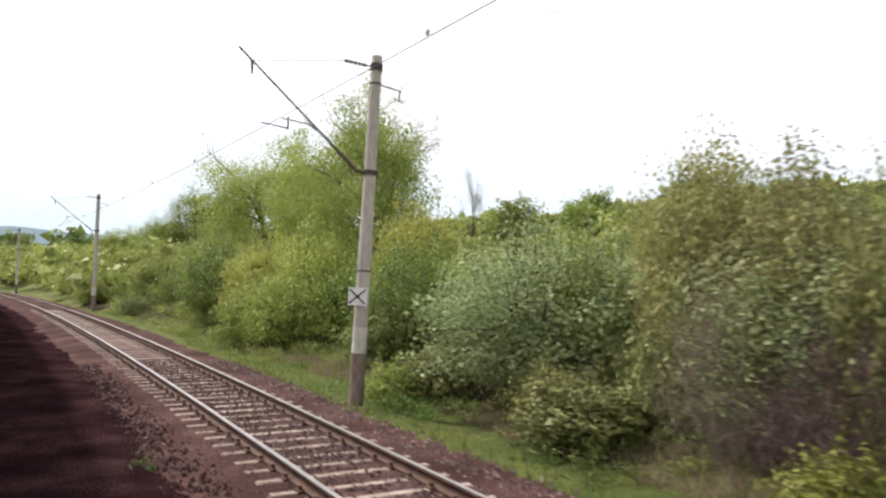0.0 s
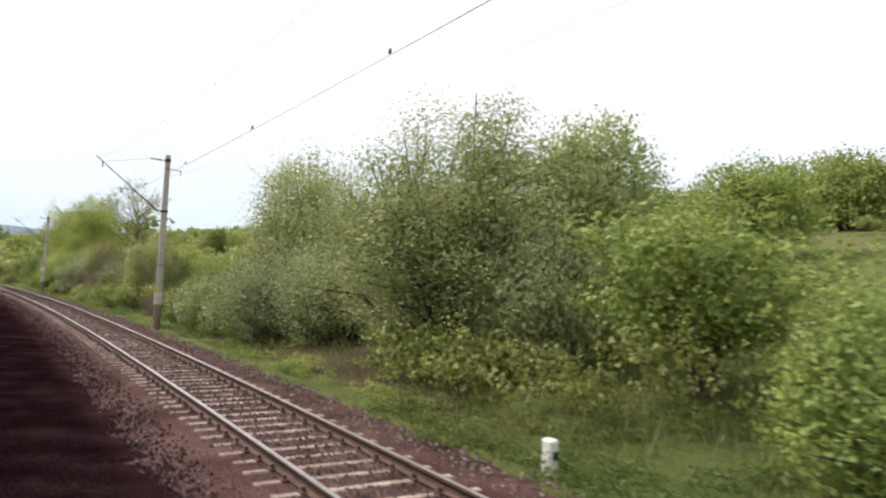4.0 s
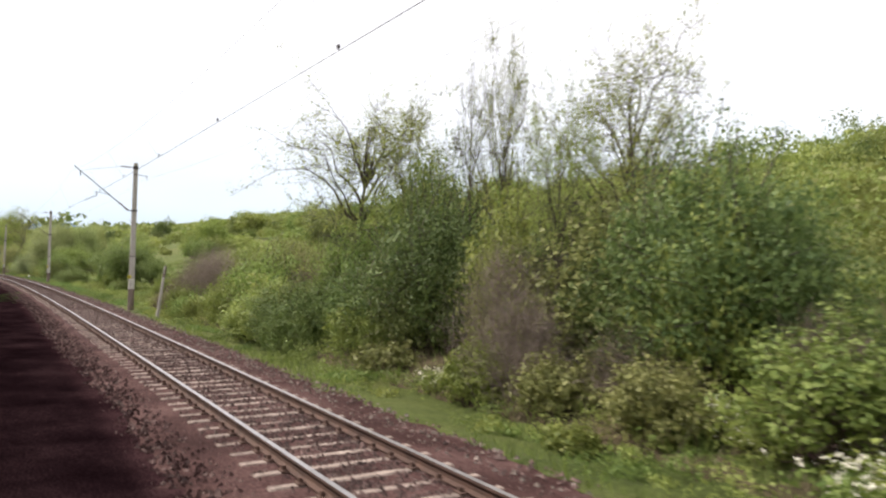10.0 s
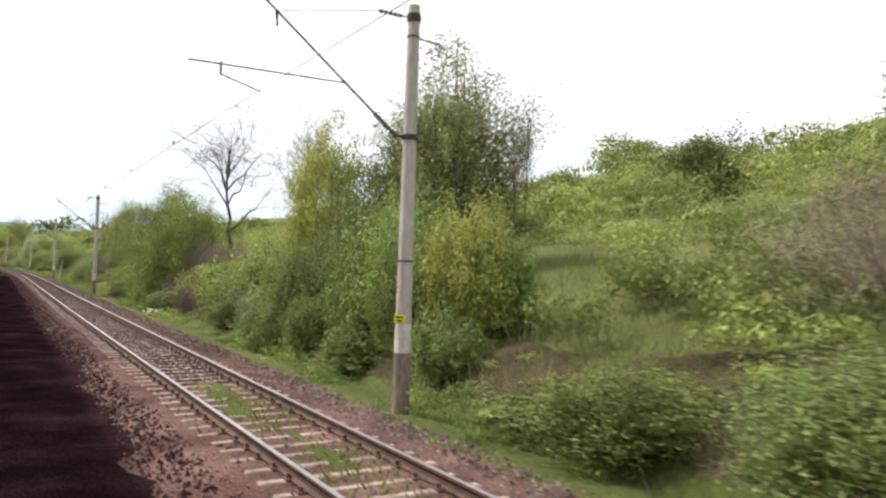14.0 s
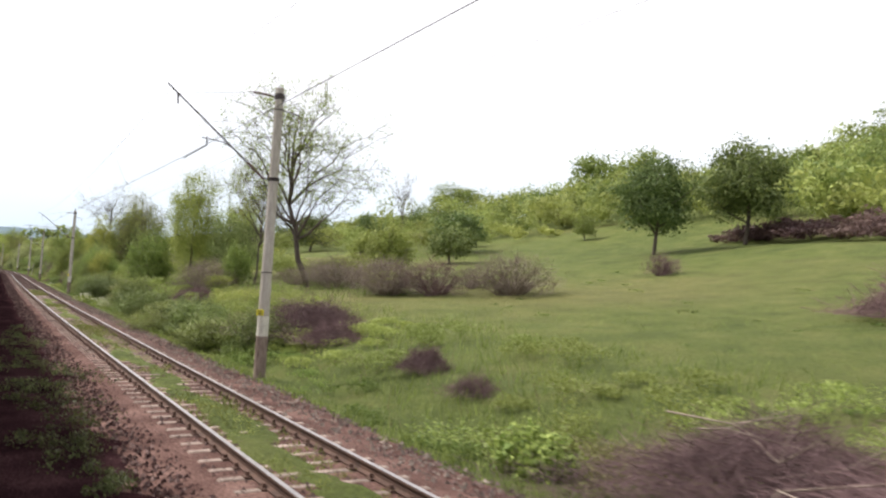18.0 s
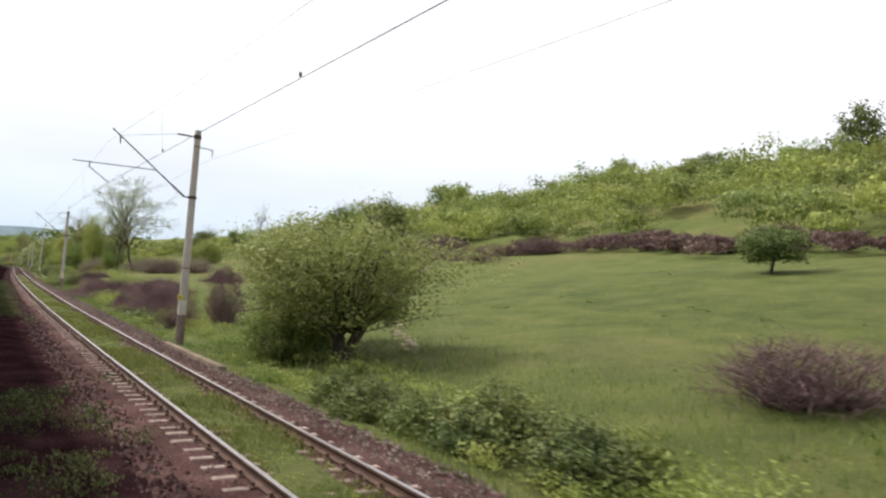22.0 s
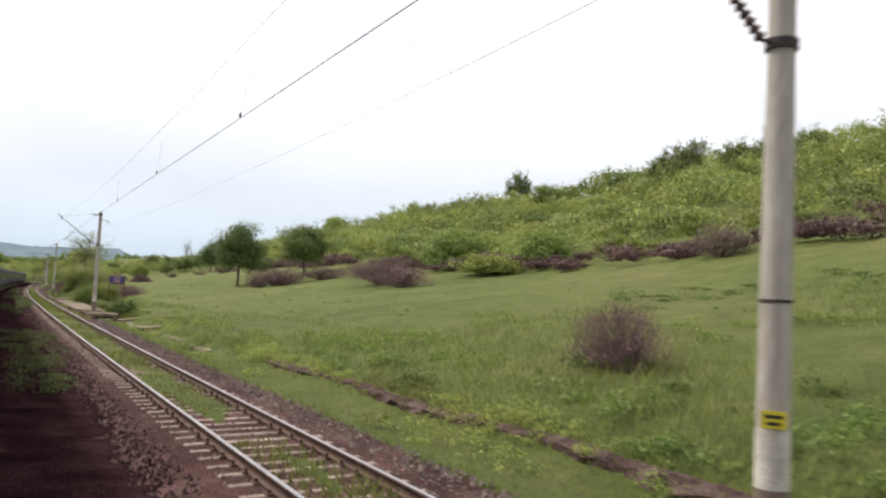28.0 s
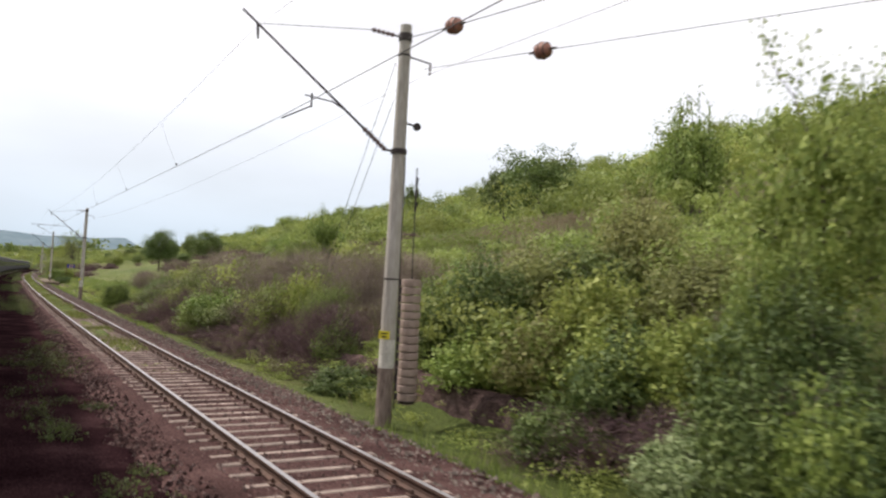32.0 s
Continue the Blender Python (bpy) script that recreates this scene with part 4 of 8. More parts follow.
        (a, b, c), q, nq = shoot_leaves(rng, shoots, int(n * 0.4 / shoots), 4.3, 3.4, 0.17, 0.3)
        pi, ni = mound_points(rng, n // 4, 50, 3.5, 2.9, 0.0, 0.25, 0.7, 0.75)
        size = np.concatenate([np.full(len(p) + len(q), 0.115 * fine), np.full(len(pi), 0.115 * fine * 1.7)])[:, None]
        g = np.concatenate([p, q, pi])
        g[:, :2] *= (0.52 + 0.5 * np.clip(g[:, 2:] / 1.7, 0, 1)) * (1 + 0.12 * np.sin(g[:, 2:] * 3.1 + seed))
        g[:, 2] += 0.75
        v, f = leaf_cards(g, np.concatenate([nr, nq, ni]), size, rng, aspect=0.62, jitter=0.45)
        parts.append(("crown", mesh_of("crown", v.tolist(), f.tolist(), LEAF[{"thorn": "fresh", "darkthorn": "herb", "sallow": "sallow"}[kind]]), ""))
        lift = np.array([0, 0, 0.75])
        a, b, c = a * np.array([0.5, 0.5, 1]) + lift, b * np.array([0.8, 0.8, 1]) + lift, c * np.array([0.92, 0.92, 1]) + lift
        r = rng.uniform(0.015, 0.035, shoots)
        v, f = ribbon_sticks(a, b, r, rng)
        v2, f2 = ribbon_sticks(b, c, r * 0.5, rng)
        parts.append(("branchwork", mesh_of("branchwork", np.concatenate([v, v2]).tolist(), np.concatenate([f, f2 + len(v)]).tolist(), BARK), "dark branches"))
        st = []
        for k in range(5):
            az = k * 1.26 + rng.uniform(-0.4, 0.4)
            d = np.array([math.cos(az), math.sin(az), 0.0])
            knee = d * rng.uniform(0.12, 0.3) + np.array([0, 0, 0.55])
            st += [(d * 0.05 - np.array([0, 0, 0.12]), knee, 0.085, 0.06), (knee, knee + d * 0.3 + np.array([0, 0, 0.7]) + rng.normal(0, 0.08, 3), 0.06, 0.03)]
        parts.append(("trunk", limb_mesh("trunk", st, BARK), "short dark forked trunk"))
    elif kind in ("twigbush", "greytwig"):
        n = (420, 620, 170, 760, 900)[grade]
        az = rng.uniform(0, 6.28, n)
        r0 = rng.uniform(0, 0.5, n)
        main = np.arange(n) < n // 4
        up = rng.random(n) ** 0.8
        rr_ = np.sqrt(rng.random(n)) * np.sqrt(np.clip(1 - up ** 2, 0.05, 1)) * 0.85
        a = np.where(main[:, None], np.stack([np.cos(az) * r0 * 0.5, np.sin(az) * r0 * 0.5, np.zeros(n)], -1), np.stack([np.cos(az) * rr_, np.sin(az) * rr_, up * 1.0], -1))
        el = np.where(main, rng.uniform(0.6, 1.5, n), rng.uniform(-0.2, 1.4, n))
        L = np.where(main, rng.uniform(0.5, 0.95, n), rng.uniform(0.2, 0.5, n))
        az2 = az + rng.normal(0, 0.8, n)
        b = a + np.stack([np.cos(az2) * np.cos(el), np.sin(az2) * np.cos(el), np.sin(el)], -1) * L[:, None]
        v1, f1 = ribbon_sticks(a, b, np.where(main, 0.010, 0.0045) * fine, rng)
        c = a + (b - a) * rng.uniform(0.3, 0.95, (n, 1))
        e = c + rng.normal(0, 0.17, c.shape) + np.array([0, 0, 0.08])
        v2, f2 = ribbon_sticks(c, e, 0.0035 * fine, rng)
        c = a + (b - a) * rng.uniform(0.3, 0.95, (n, 1))
        e = c + rng.normal(0, 0.17, c.shape) + np.array([0, 0, 0.08])
        v3, f3 = ribbon_sticks(c, e, 0.003 * fine, rng)
        v2, f2 = np.concatenate([v2, v3]), np.concatenate([f2, f3 + len(v2)])
        m = BARE if kind == "greytwig" else TWIG
        parts.append(("twig_tangle", mesh_of("twig_tangle", np.concatenate([v1, v2]).tolist(), np.concatenate([f1, f2 + len(v1)]).tolist(), m), "bare tangled twigs"))
        p, nr = mound_points(rng, 620 if kind == "greytwig" else 90, 16, 1.9, 1.4)
        v, f = leaf_cards(p, nr, 0.05 * fine, rng)
        parts.append(("foliage", mesh_of("foliage", v.tolist(), f.tolist(), LEAF["olive"]), "sparse young leaves"))
    elif kind == "brush":
        # heap of cut branches, 2 m wide and 0.8 m high
        n = (2200, 4200, 900, 5600, 5600)[grade]
        c = rng.normal(0, 1, (n, 3)) * np.array([0.52, 0.48, 0.0])
        top = 0.62 * np.clip(1.35 * np.exp(-(c[:, 0] ** 2 + c[:, 1] ** 2) / 0.6), 0, 1) * (0.8 + 0.25 * np.sin(c[:, 0] * 5 + seed) * np.sin(c[:, 1] * 4))
        c[:, 2] = top * rng.random(n) ** 0.55
        az = rng.uniform(0, 6.28, n)
        tilt = rng.normal(0, 0.45, n)
        d = np.stack([np.cos(az) * np.cos(tilt), np.sin(az) * np.cos(tilt), np.sin(tilt)], -1) * rng.uniform(0.12, 0.42, (n, 1))
        v, f = ribbon_sticks(c - d, c + d, rng.uniform(0.002, 0.0045, n) * fine, rng)
        v[:, 2] = np.maximum(v[:, 2], 0.0)
        parts.append(("brushwood", mesh_of("brushwood", v.tolist(), f.tolist(), TWIG), "tangled thin twigs"))
        for k in range(4):
            az, q = rng.uniform(0, 6.28), rng.normal(0, 0.4, 2)
            p0 = np.array([q[0], q[1], 0.12 + 0.62 * math.exp(-(q[0] ** 2 + q[1] ** 2) / 0.55)])
            d = np.array([math.cos(az), math.sin(az), rng.normal(0, 0.12)]) * rng.uniform(0.2, 0.45)
            bend = rng.normal(0, 0.06, 3)
            st = [(p0 - d, p0 + bend, 0.008, 0.006), (p0 + bend, p0 + d - bend, 0.006, 0.003), (p0 + bend, p0 + d * 0.6 + rng.normal(0, 0.18, 3), 0.005, 0.003)]
            parts.append(("cut_branch", limb_mesh("cut_branch", st, BARE), "pale bare cut branch"))
    elif kind in ("tree", "lighttree", "roundtree", "deeptree"):
        leaf = {"tree": "fresh", "lighttree": "yellow", "roundtree": "deep", "deeptree": "deep"}[kind]
        low = {"tree": 1.0, "lighttree": 0.6, "roundtree": 1.5, "deeptree": 0.8}[kind]
        sticks, tips = branch_tree(rng, 6.6, 0.8, 3, 0.22, (8, 4, 3), 0.6, 0.16)
        parts.append(("trunk", limb_mesh("trunk", sticks, BARK), "dark bark"))
        p, nr = mound_points(rng, int(7000 * many * {"roundtree": 1.6}.get(kind, 1.0)), 70, 5.4, 7.4 - low, 0.0, 0.3, 0.8)
        p[:, 2] += low
        t2 = tips[tips[:, 2] > low + 0.6]
        c = t2[rng.integers(0, len(t2), 1300)] + rng.normal(0, 0.28, (1300, 3))
        pi, ni = mound_points(rng, len(p) // 8, 60, 5.0, 6.9 - low, 0.0, 0.3, 0.8, 0.85)
        pi[:, 2] += low + 0.2
        size = np.concatenate([np.full(len(p) + len(c), 0.17 * fine), np.full(len(pi), 0.17 * fine * 1.8)])[:, None]
        v, f = leaf_cards(np.concatenate([p, c, pi]), np.concatenate([nr, rng.normal(0, 1, c.shape) + np.array([0, 0, 0.6]), ni]), size, rng, aspect=0.65)
        parts.append(("crown", mesh_of("crown", v.tolist(), f.tolist(), LEAF[leaf]), ""))
    elif kind == "poplar":
        sticks, tips = branch_tree(rng, 8.5, 0.5, 3, 0.2, (11, 5, 4), 0.75, 0.16)
        parts.append(("trunk", limb_mesh("trunk", sticks, BARK), "grey bark"))
        v, f = crown_from_tips(rng, tips, int(34 * many), 0.15 * fine, 0.66, 0.98)
        parts.append(("crown", mesh_of("crown", v.tolist(), f.tolist(), LEAF["fresh"]), ""))
    elif kind in ("baretree", "oak"):
        sticks, tips = fan_tree(rng, 7.6, 3.6, 2.3 if kind == "oak" else 2.0, 19 if kind == "oak" else 10, rng.uniform(-0.06, 0.06))
        parts.append(("trunk", limb_mesh("trunk", sticks, BARK), "dark bark"))
        hi = tips[tips[:, 2] > (3.4 if kind == "oak" else 4.2)]
        v, f = crown_from_tips(rng, hi, 5 if kind == "oak" else 3, 0.08, 0.26, 0.9 if kind == "oak" else 0.2)
        parts.append(("crown", mesh_of("crown", v.tolist(), f.tolist(), LEAF["yellow"]), "thin spring foliage"))
    elif kind == "weed":
        n = 520
        az = rng.uniform(0, 6.28, n)
        r0 = rng.uniform(0, 0.45, n) ** 0.8
        a = np.stack([np.cos(az) * r0, np.sin(az) * r0, np.zeros(n)], -1)
        c = a + np.stack([np.cos(az) * 0.1, np.sin(az) * 0.1, rng.uniform(0.15, 0.6, n)], -1) + rng.normal(0, 0.06, (n, 3))
        p = np.concatenate([c, a + (c - a) * rng.uniform(0.3, 1, (n, 1)), a + (c - a) * rng.uniform(0.2, 1, (n, 1))])
        v, f = leaf_cards(p + rng.normal(0, 0.05, p.shape), rng.normal(0, 1, p.shape) * 0.6 + np.array([0, 0, 0.5]), 0.06, rng, aspect=0.4)
        parts.append(("foliage", mesh_of("foliage", v.tolist(), f.tolist(), LEAF["fresh"]), ""))
    elif kind == "flowers":
        n = 260
        c = rng.normal(0, 0.34, (n, 3)) * np.array([1, 1, 0]) + np.array([0, 0, 1]) * rng.uniform(0.25, 0.6, (n, 1))
        a = c * np.array([0.8, 0.8, 0])
        c2 = np.repeat(c[:130], 2, axis=0) + rng.normal(0, 0.03, (260, 3))
        v, f = leaf_cards(c2, np.tile([0.0, 0, 1], (len(c2), 1)), 0.055, rng, aspect=0.9)
        parts.append(("blossom", mesh_of("blossom", v.tolist(), f.tolist(), LEAF["flower"]), "small white blossom"))
        c3 = a[rng.integers(0, n, 900)] + rng.normal(0, 0.12, (900, 3)) + np.array([0, 0, 0.25])
        v, f = leaf_cards(c3, rng.normal(0, 1, c3.shape) + np.array([0, 0, 1.0]), 0.10, rng)
        parts.append(("foliage", mesh_of("foliage", v.tolist(), f.tolist(), LEAF["fresh"]), ""))
    elif kind == "sapling":
        sticks, tips = branch_tree(rng, 2.6, 0.6, 2, 0.1, (9, 4), 0.8, 0.03, 0.2, stems=3)
        parts.append(("woody_base", limb_mesh("stems", sticks, BARK), "thin stems"))
        v, f = crown_from_tips(rng, tips, 22, 0.09, 0.3)
        parts.append(("foliage", mesh_of("foliage", v.tolist(), f.tolist(), LEAF["fresh"]), ""))
    PLANTS[key] = parts
    return parts


SPAN = {}


def span(parts):
    """Width and height of a plant's meshes, but for a few stray leaves."""
    key = parts[0][1].name
    if key not in SPAN:
        got = []
        for _, me, _ in parts:
            co = np.empty(len(me.vertices) * 3, np.float32)
            me.vertices.foreach_get("co", co)
            got.append(co.reshape(-1, 3))
        co = np.concatenate(got)
        SPAN[key] = (2 * float(np.percentile(np.hypot(co[:, 0], co[:, 1]), 97)), float(np.percentile(co[:, 2], 99.5)))
    return SPAN[key]


SIZE = {"brush": (2.2, 0.8), "weed": (1.0, 0.7), "flowers": (1.4, 0.65), "sapling": (1.8, 2.6), "twigbush": (2.0, 1.5), "greytwig": (2.0, 1.5), "tree": (5.6, 7.3), "lighttree": (5.6, 7.3),
        "roundtree": (6.2, 7.2), "deeptree": (5.6, 7.3), "poplar": (4.4, 8.6), "stemtree": (5.2, 7.2), "olivetree": (5.2, 7.2), "thorn": (4.2, 4.2), "darkthorn": (4.2, 4.2), "sallow": (4.2, 4.2), "baretree": (7.4, 8.0), "oak": (8.0, 7.6)}      # about, to choose the leaf size
WORDS = {
    "bush": ("green_bush", "leafy fresh green bush growing beside the railway", "bush"),
    "silverbush": ("willow_bush", "pale silvery green willow bush beside the railway", "bush"),
    "yellowbush": ("light_bush", "bright yellow-green bush in young leaf", "bush"),
    "deepbush": ("dark_bush", "dense dark green bush", "bush"),
    "olivebush": ("olive_bush", "dull olive green bush in thin leaf", "bush"),
    "herbbush": ("herb_clump", "soft mid-green clump of tall herbs by the track", "herbs"),
    "thorn": ("thorn_tree", "low spreading thorn tree with dark forked stems and green leaf", "tree"),
    "sallow": ("sallow_tree", "low pale green sallow with forked leaning stems", "tree"),
    "darkthorn": ("dark_thorn_tree", "rough dark green thorn tree with a short dark trunk", "tree"),
    "twigbush": ("bare_shrub", "bare purple-brown shrub of tangled twigs", "shrub"),
    "greytwig": ("grey_shrub", "dry grey-brown shrub with few leaves", "shrub"),
    "brush": ("brush_pile", "heap of cut purple-brown branches on the grass", "brush pile"),
    "tree": ("green_tree", "broadleaf tree in fresh green leaf", "tree"),
    "lighttree": ("light_tree", "tall tree in light yellow-green young leaf", "tree"),
    "roundtree": ("pear_tree", "round-crowned dark green tree on the meadow", "tree"),
    "deeptree": ("dark_tree", "dense dark green broadleaf tree", "tree"),
    "stemtree": ("willow_tree", "many-stemmed pale green willow in young leaf", "tree"),
    "olivetree": ("shrub_tree", "many-stemmed dull olive shrub tree with dark stems", "tree"),
    "poplar": ("tall_tree", "tall light green tree with an airy crown", "tree"),
    "baretree": ("bare_tree", "nearly bare dark-limbed tree with few leaves", "tree"),
    "oak": ("spreading_tree", "wide dark-limbed tree with thin yellow-green foliage", "tree"),
    "flowers": ("flower_patch", "patch of small white wildflowers in the grass", "flowers"),
    "weed": ("weed_clump", "clump of green weeds by the track", "weeds"),
    "sapling": ("sapling", "slender green sapling with thin stems", "sapling"),
}
_count = [0]


def plant(kind, s, lat, w, h, sink=0.05, group="", z=None):
    """One plant of width w and height h on the ground at s, lat."""
    _count[0] += 1
    rng = random.Random(_count[0] * 17 + 5)
    variants = 4 if "bush" in kind or kind in ("weed",) else 3
    name, label, cat = WORDS[kind]
    g = land_at(s, lat) if z is None else z
    if lat < 8 and z is None:
        g = max(g, -0.45)
    W, H = SIZE.get(kind, (2.0, 1.7))
    full = {"tree": 0.17, "lighttree": 0.17, "roundtree": 0.17, "deeptree": 0.17, "poplar": 0.15, "stemtree": 0.15, "olivetree": 0.15, "thorn": 0.115, "darkthorn": 0.115, "sallow": 0.115}.get(kind, 0.078)
    goal = float(np.interp(lat, (8, 11, 18, 32, 60, 120), (0.064, 0.082, 0.11, 0.17, 0.27, 0.42))) / (full * (w / W * h / H) ** 0.5)
    grade = 2 if goal > 1.25 else (0 if goal > 0.86 else (1 if goal > 0.63 else (3 if goal > 0.47 else 4)))
    parts = template(kind, rng.randrange(variants), grade)
    if kind not in ("brush", "weed", "flowers"):
        W, H = span(parts)
    m = at(s, lat, g - sink, rng.uniform(0, 360)) @ Matrix.Diagonal((w / W, w / W * rng.uniform(0.9, 1.1), h / H, 1))
    ob = new(name)
    ob.matrix_basis = m
    tagged(ob, label, cat, group or name.replace("_", " ") + "s along the line")
    for pn, me, lb in parts:
        child(pn, me, ob, lb)
    return ob


# ---- things by the line ----
def slab_mesh(name, w, d, h, rng, mat=None):
    """A worn concrete slab: w along the line, d across, h thick."""
    bm = box(w, d, h, 0.02)
    for v in bm.verts:
        v.co += Vector((rng.uniform(-0.012, 0.012), rng.uniform(-0.025, 0.025), rng.uniform(-0.008, 0.008)))
    me = bpy.data.meshes.new(name)
    bm.to_mesh(me)
    bm.free()
    me.materials.append(mat or SLABC)
    return me


def platform():
    rng = random.Random(8)
    p = thing("platform", "low railway platform of worn sandy concrete slabs", "platform", Matrix(), "", "structure")
    for s, stop, lift, near in ((384.6, 400.2, 0.0, 6.72), (400.3, 412.6, 0.03, 6.66)):
        while s < stop - 0.3:
            w = min(rng.choice((1.2, 1.9, 2.6, 0.62)), stop - s)
            m = at(s + w / 2, near + rng.uniform(-0.03, 0.03), 0.03 + lift + rng.uniform(-0.008, 0.008), rng.uniform(-0.6, 0.6)) @ pose(0, 0, 0, rng.uniform(-0.6, 0.6), rng.uniform(-0.4, 0.4))
            child("platform_slab", slab_mesh("platform_slab", w - 0.012, 1.9, 0.15, rng), p, "", m)
            s += w
    for k, s in enumerate((414.8, 415.42, 416.05, 416.68, 417.3, 418.75, 419.37, 420.0, 420.6)):
        m = at(s, 6.72 + 0.03 * (k % 3), 0.07 + 0.012 * (k % 2), (-2, 1, 2, -1, 3, 0, -2, 2, 1)[k]) @ pose(0, 0, 0, rng.uniform(-1.2, 1.2), rng.uniform(-2, 2))
        child("platform_slab", slab_mesh("platform_slab", 0.6, 2.0, 0.2, rng), p, "", m)
    for k, s in enumerate((372.6, 373.4, 374.2, 375.1, 376.0, 377.0)):
        m = at(s, 6.5 + 0.05 * (k % 2), -0.02 + 0.015 * k, 6 - 4 * k) @ pose(0, 0, 0, 2, -2 + k)
        child("platform_slab", slab_mesh("platform_slab", 0.7, 1.9, 0.13, rng), p, "", m)
    for k, (s, l, w) in enumerate(((379.6, 6.9, 1.3), (381.3, 6.7, 1.2), (383.0, 6.8, 1.4), (384.8, 6.6, 1.2))):
        m = at(s, l, -0.12, -8 + 5 * k) @ pose(0, 0, 0, -2, 3)
        child("platform_slab", slab_mesh("platform_slab", w, 1.7, 0.12, rng), p, "", m)
    # supporting edge blocks
    s = 384.6
    while s < 420.8:
        if not (412.4 < s < 414.5 or 417.4 < s < 418.4):
            low = -0.27 if s < 413 else -0.25
            child("edge_block", slab_mesh("edge_block", 0.44, 0.3, 0.44, rng), p, "", at(s + 0.22, 5.95, low, rng.uniform(-2, 2)))
            child("edge_block", slab_mesh("edge_block", 0.44, 0.25, 0.44, rng), p, "", at(s + 0.22, 7.5, low, rng.uniform(-2, 2)))
        s += 0.47
    for k in range(6):
        child("edge_stripe", slab_mesh("edge_stripe", 0.22, 0.02, 0.3, rng, YELLOW), p, "faded yellow stripe", at(408.0 + 0.85 * k, 5.79, -0.2))
    core = sweep("platform_fill", [(6.1, -0.55), (6.1, -0.06), (7.4, -0.06), (7.4, -0.55)], 384.8, 400.2, 2.5, EARTH, closed=False)
    child("platform_fill", core, p, "earth fill")
    core = sweep("platform_fill", [(6.1, -0.55), (6.1, -0.04), (7.4, -0.04), (7.4, -0.55)], 400.5, 412.4, 2.3, EARTH, closed=False)
    child("platform_fill", core, p, "earth fill")


platform()


def edge_wall():
    """Row of old edge stones past the end of the platform, one slab tipped over it."""
    rng = random.Random(4)
    w = thing("edge_wall", "crumbling row of stone edging beside the meadow", "wall", Matrix(), "", "structure")
    s = 422.0
    while s < 447.0:
        L = rng.uniform(0.45, 1.1)
        if rng.random() < 0.14:
            s += 0.5
        child("edge_stone", slab_mesh("edge_stone", L - 0.06, 0.30, 0.42, rng, PATHSTONE), w, "", at(s + L / 2, 8.05 + rng.uniform(-0.06, 0.06), -0.47 + rng.uniform(-0.09, 0.05), rng.uniform(-7, 7)) @ pose(0, 0, 0, rng.uniform(-7, 7), rng.uniform(-4, 4)))
        s += L
    for s, l, turn in ((432.6, 8.0, 12), (423.4, 8.0, -6), (421.9, 6.7, 3)):
        ob = child("loose_slab", slab_mesh("loose_slab", 0.8, 1.15, 0.11, rng), None, "", at(s, l, -0.13 if l > 7 else -0.25, turn) @ pose(0, 0, 0, 4, 1))
        tagged(ob, "loose weathered concrete slab lying on the edging", "slab", "loose slabs")
    b = child("concrete_beam", slab_mesh("concrete_beam", 7.5, 0.22, 0.22, rng), None, "", at(351.3, 6.25, -0.22, 0.6))
    tagged(b, "long weathered concrete beam lying beside the track", "beam")


edge_wall()


def halt_sign():
    m = at(393.9, 10.0, land_at(393.9, 10.0))
    t = thing("halt_sign", "blue halt name board on two rusty posts", "sign", m)
    top = 2.98 - m.translation.z
    for y in (0.0, 1.38):
        part("post", box(0.085, 0.085, top + 0.45, 0.008, Matrix.Translation((0, y, (top - 0.35) / 2))), SIGNPOST, t, "rusty steel post")
    b = part("board", box(0.03, 1.22, 0.68, 0.004, Matrix.Translation((0.0, 0.69, top - 0.37))), BLUE, t, "blue painted board")
    part("rim", box(0.02, 1.26, 0.72, 0.003, Matrix.Translation((-0.012, 0.69, top - 0.37))), SIGNPOST, t)
    cv = bpy.data.curves.new("lettering", "FONT")
    cv.body, cv.size, cv.align_x, cv.align_y, cv.extrude, cv.offset = "HALTA", 0.30, "CENTER", "CENTER", 0.002, 0.006
    cv.materials.append(ORANGE)
    ob = new("lettering", cv)
    ob.parent = t
    ob.matrix_basis = Matrix.Translation((0.019, 0.69, top - 0.22)) @ Matrix(((0, 0, 1, 0), (1, 0, 0, 0), (0, 1, 0, 0), (0, 0, 0, 1))) @ Matrix.Diagonal((0.72, 1, 1, 1))
    tagged(ob, "orange painted letters")
    for k in range(5):
        part("letter_bar", box(0.006, 0.07, 0.2, 0, Matrix.Translation((0.019, 0.69 + (k - 2) * 0.125, top - 0.54))), ORANGE, b)


halt_sign()


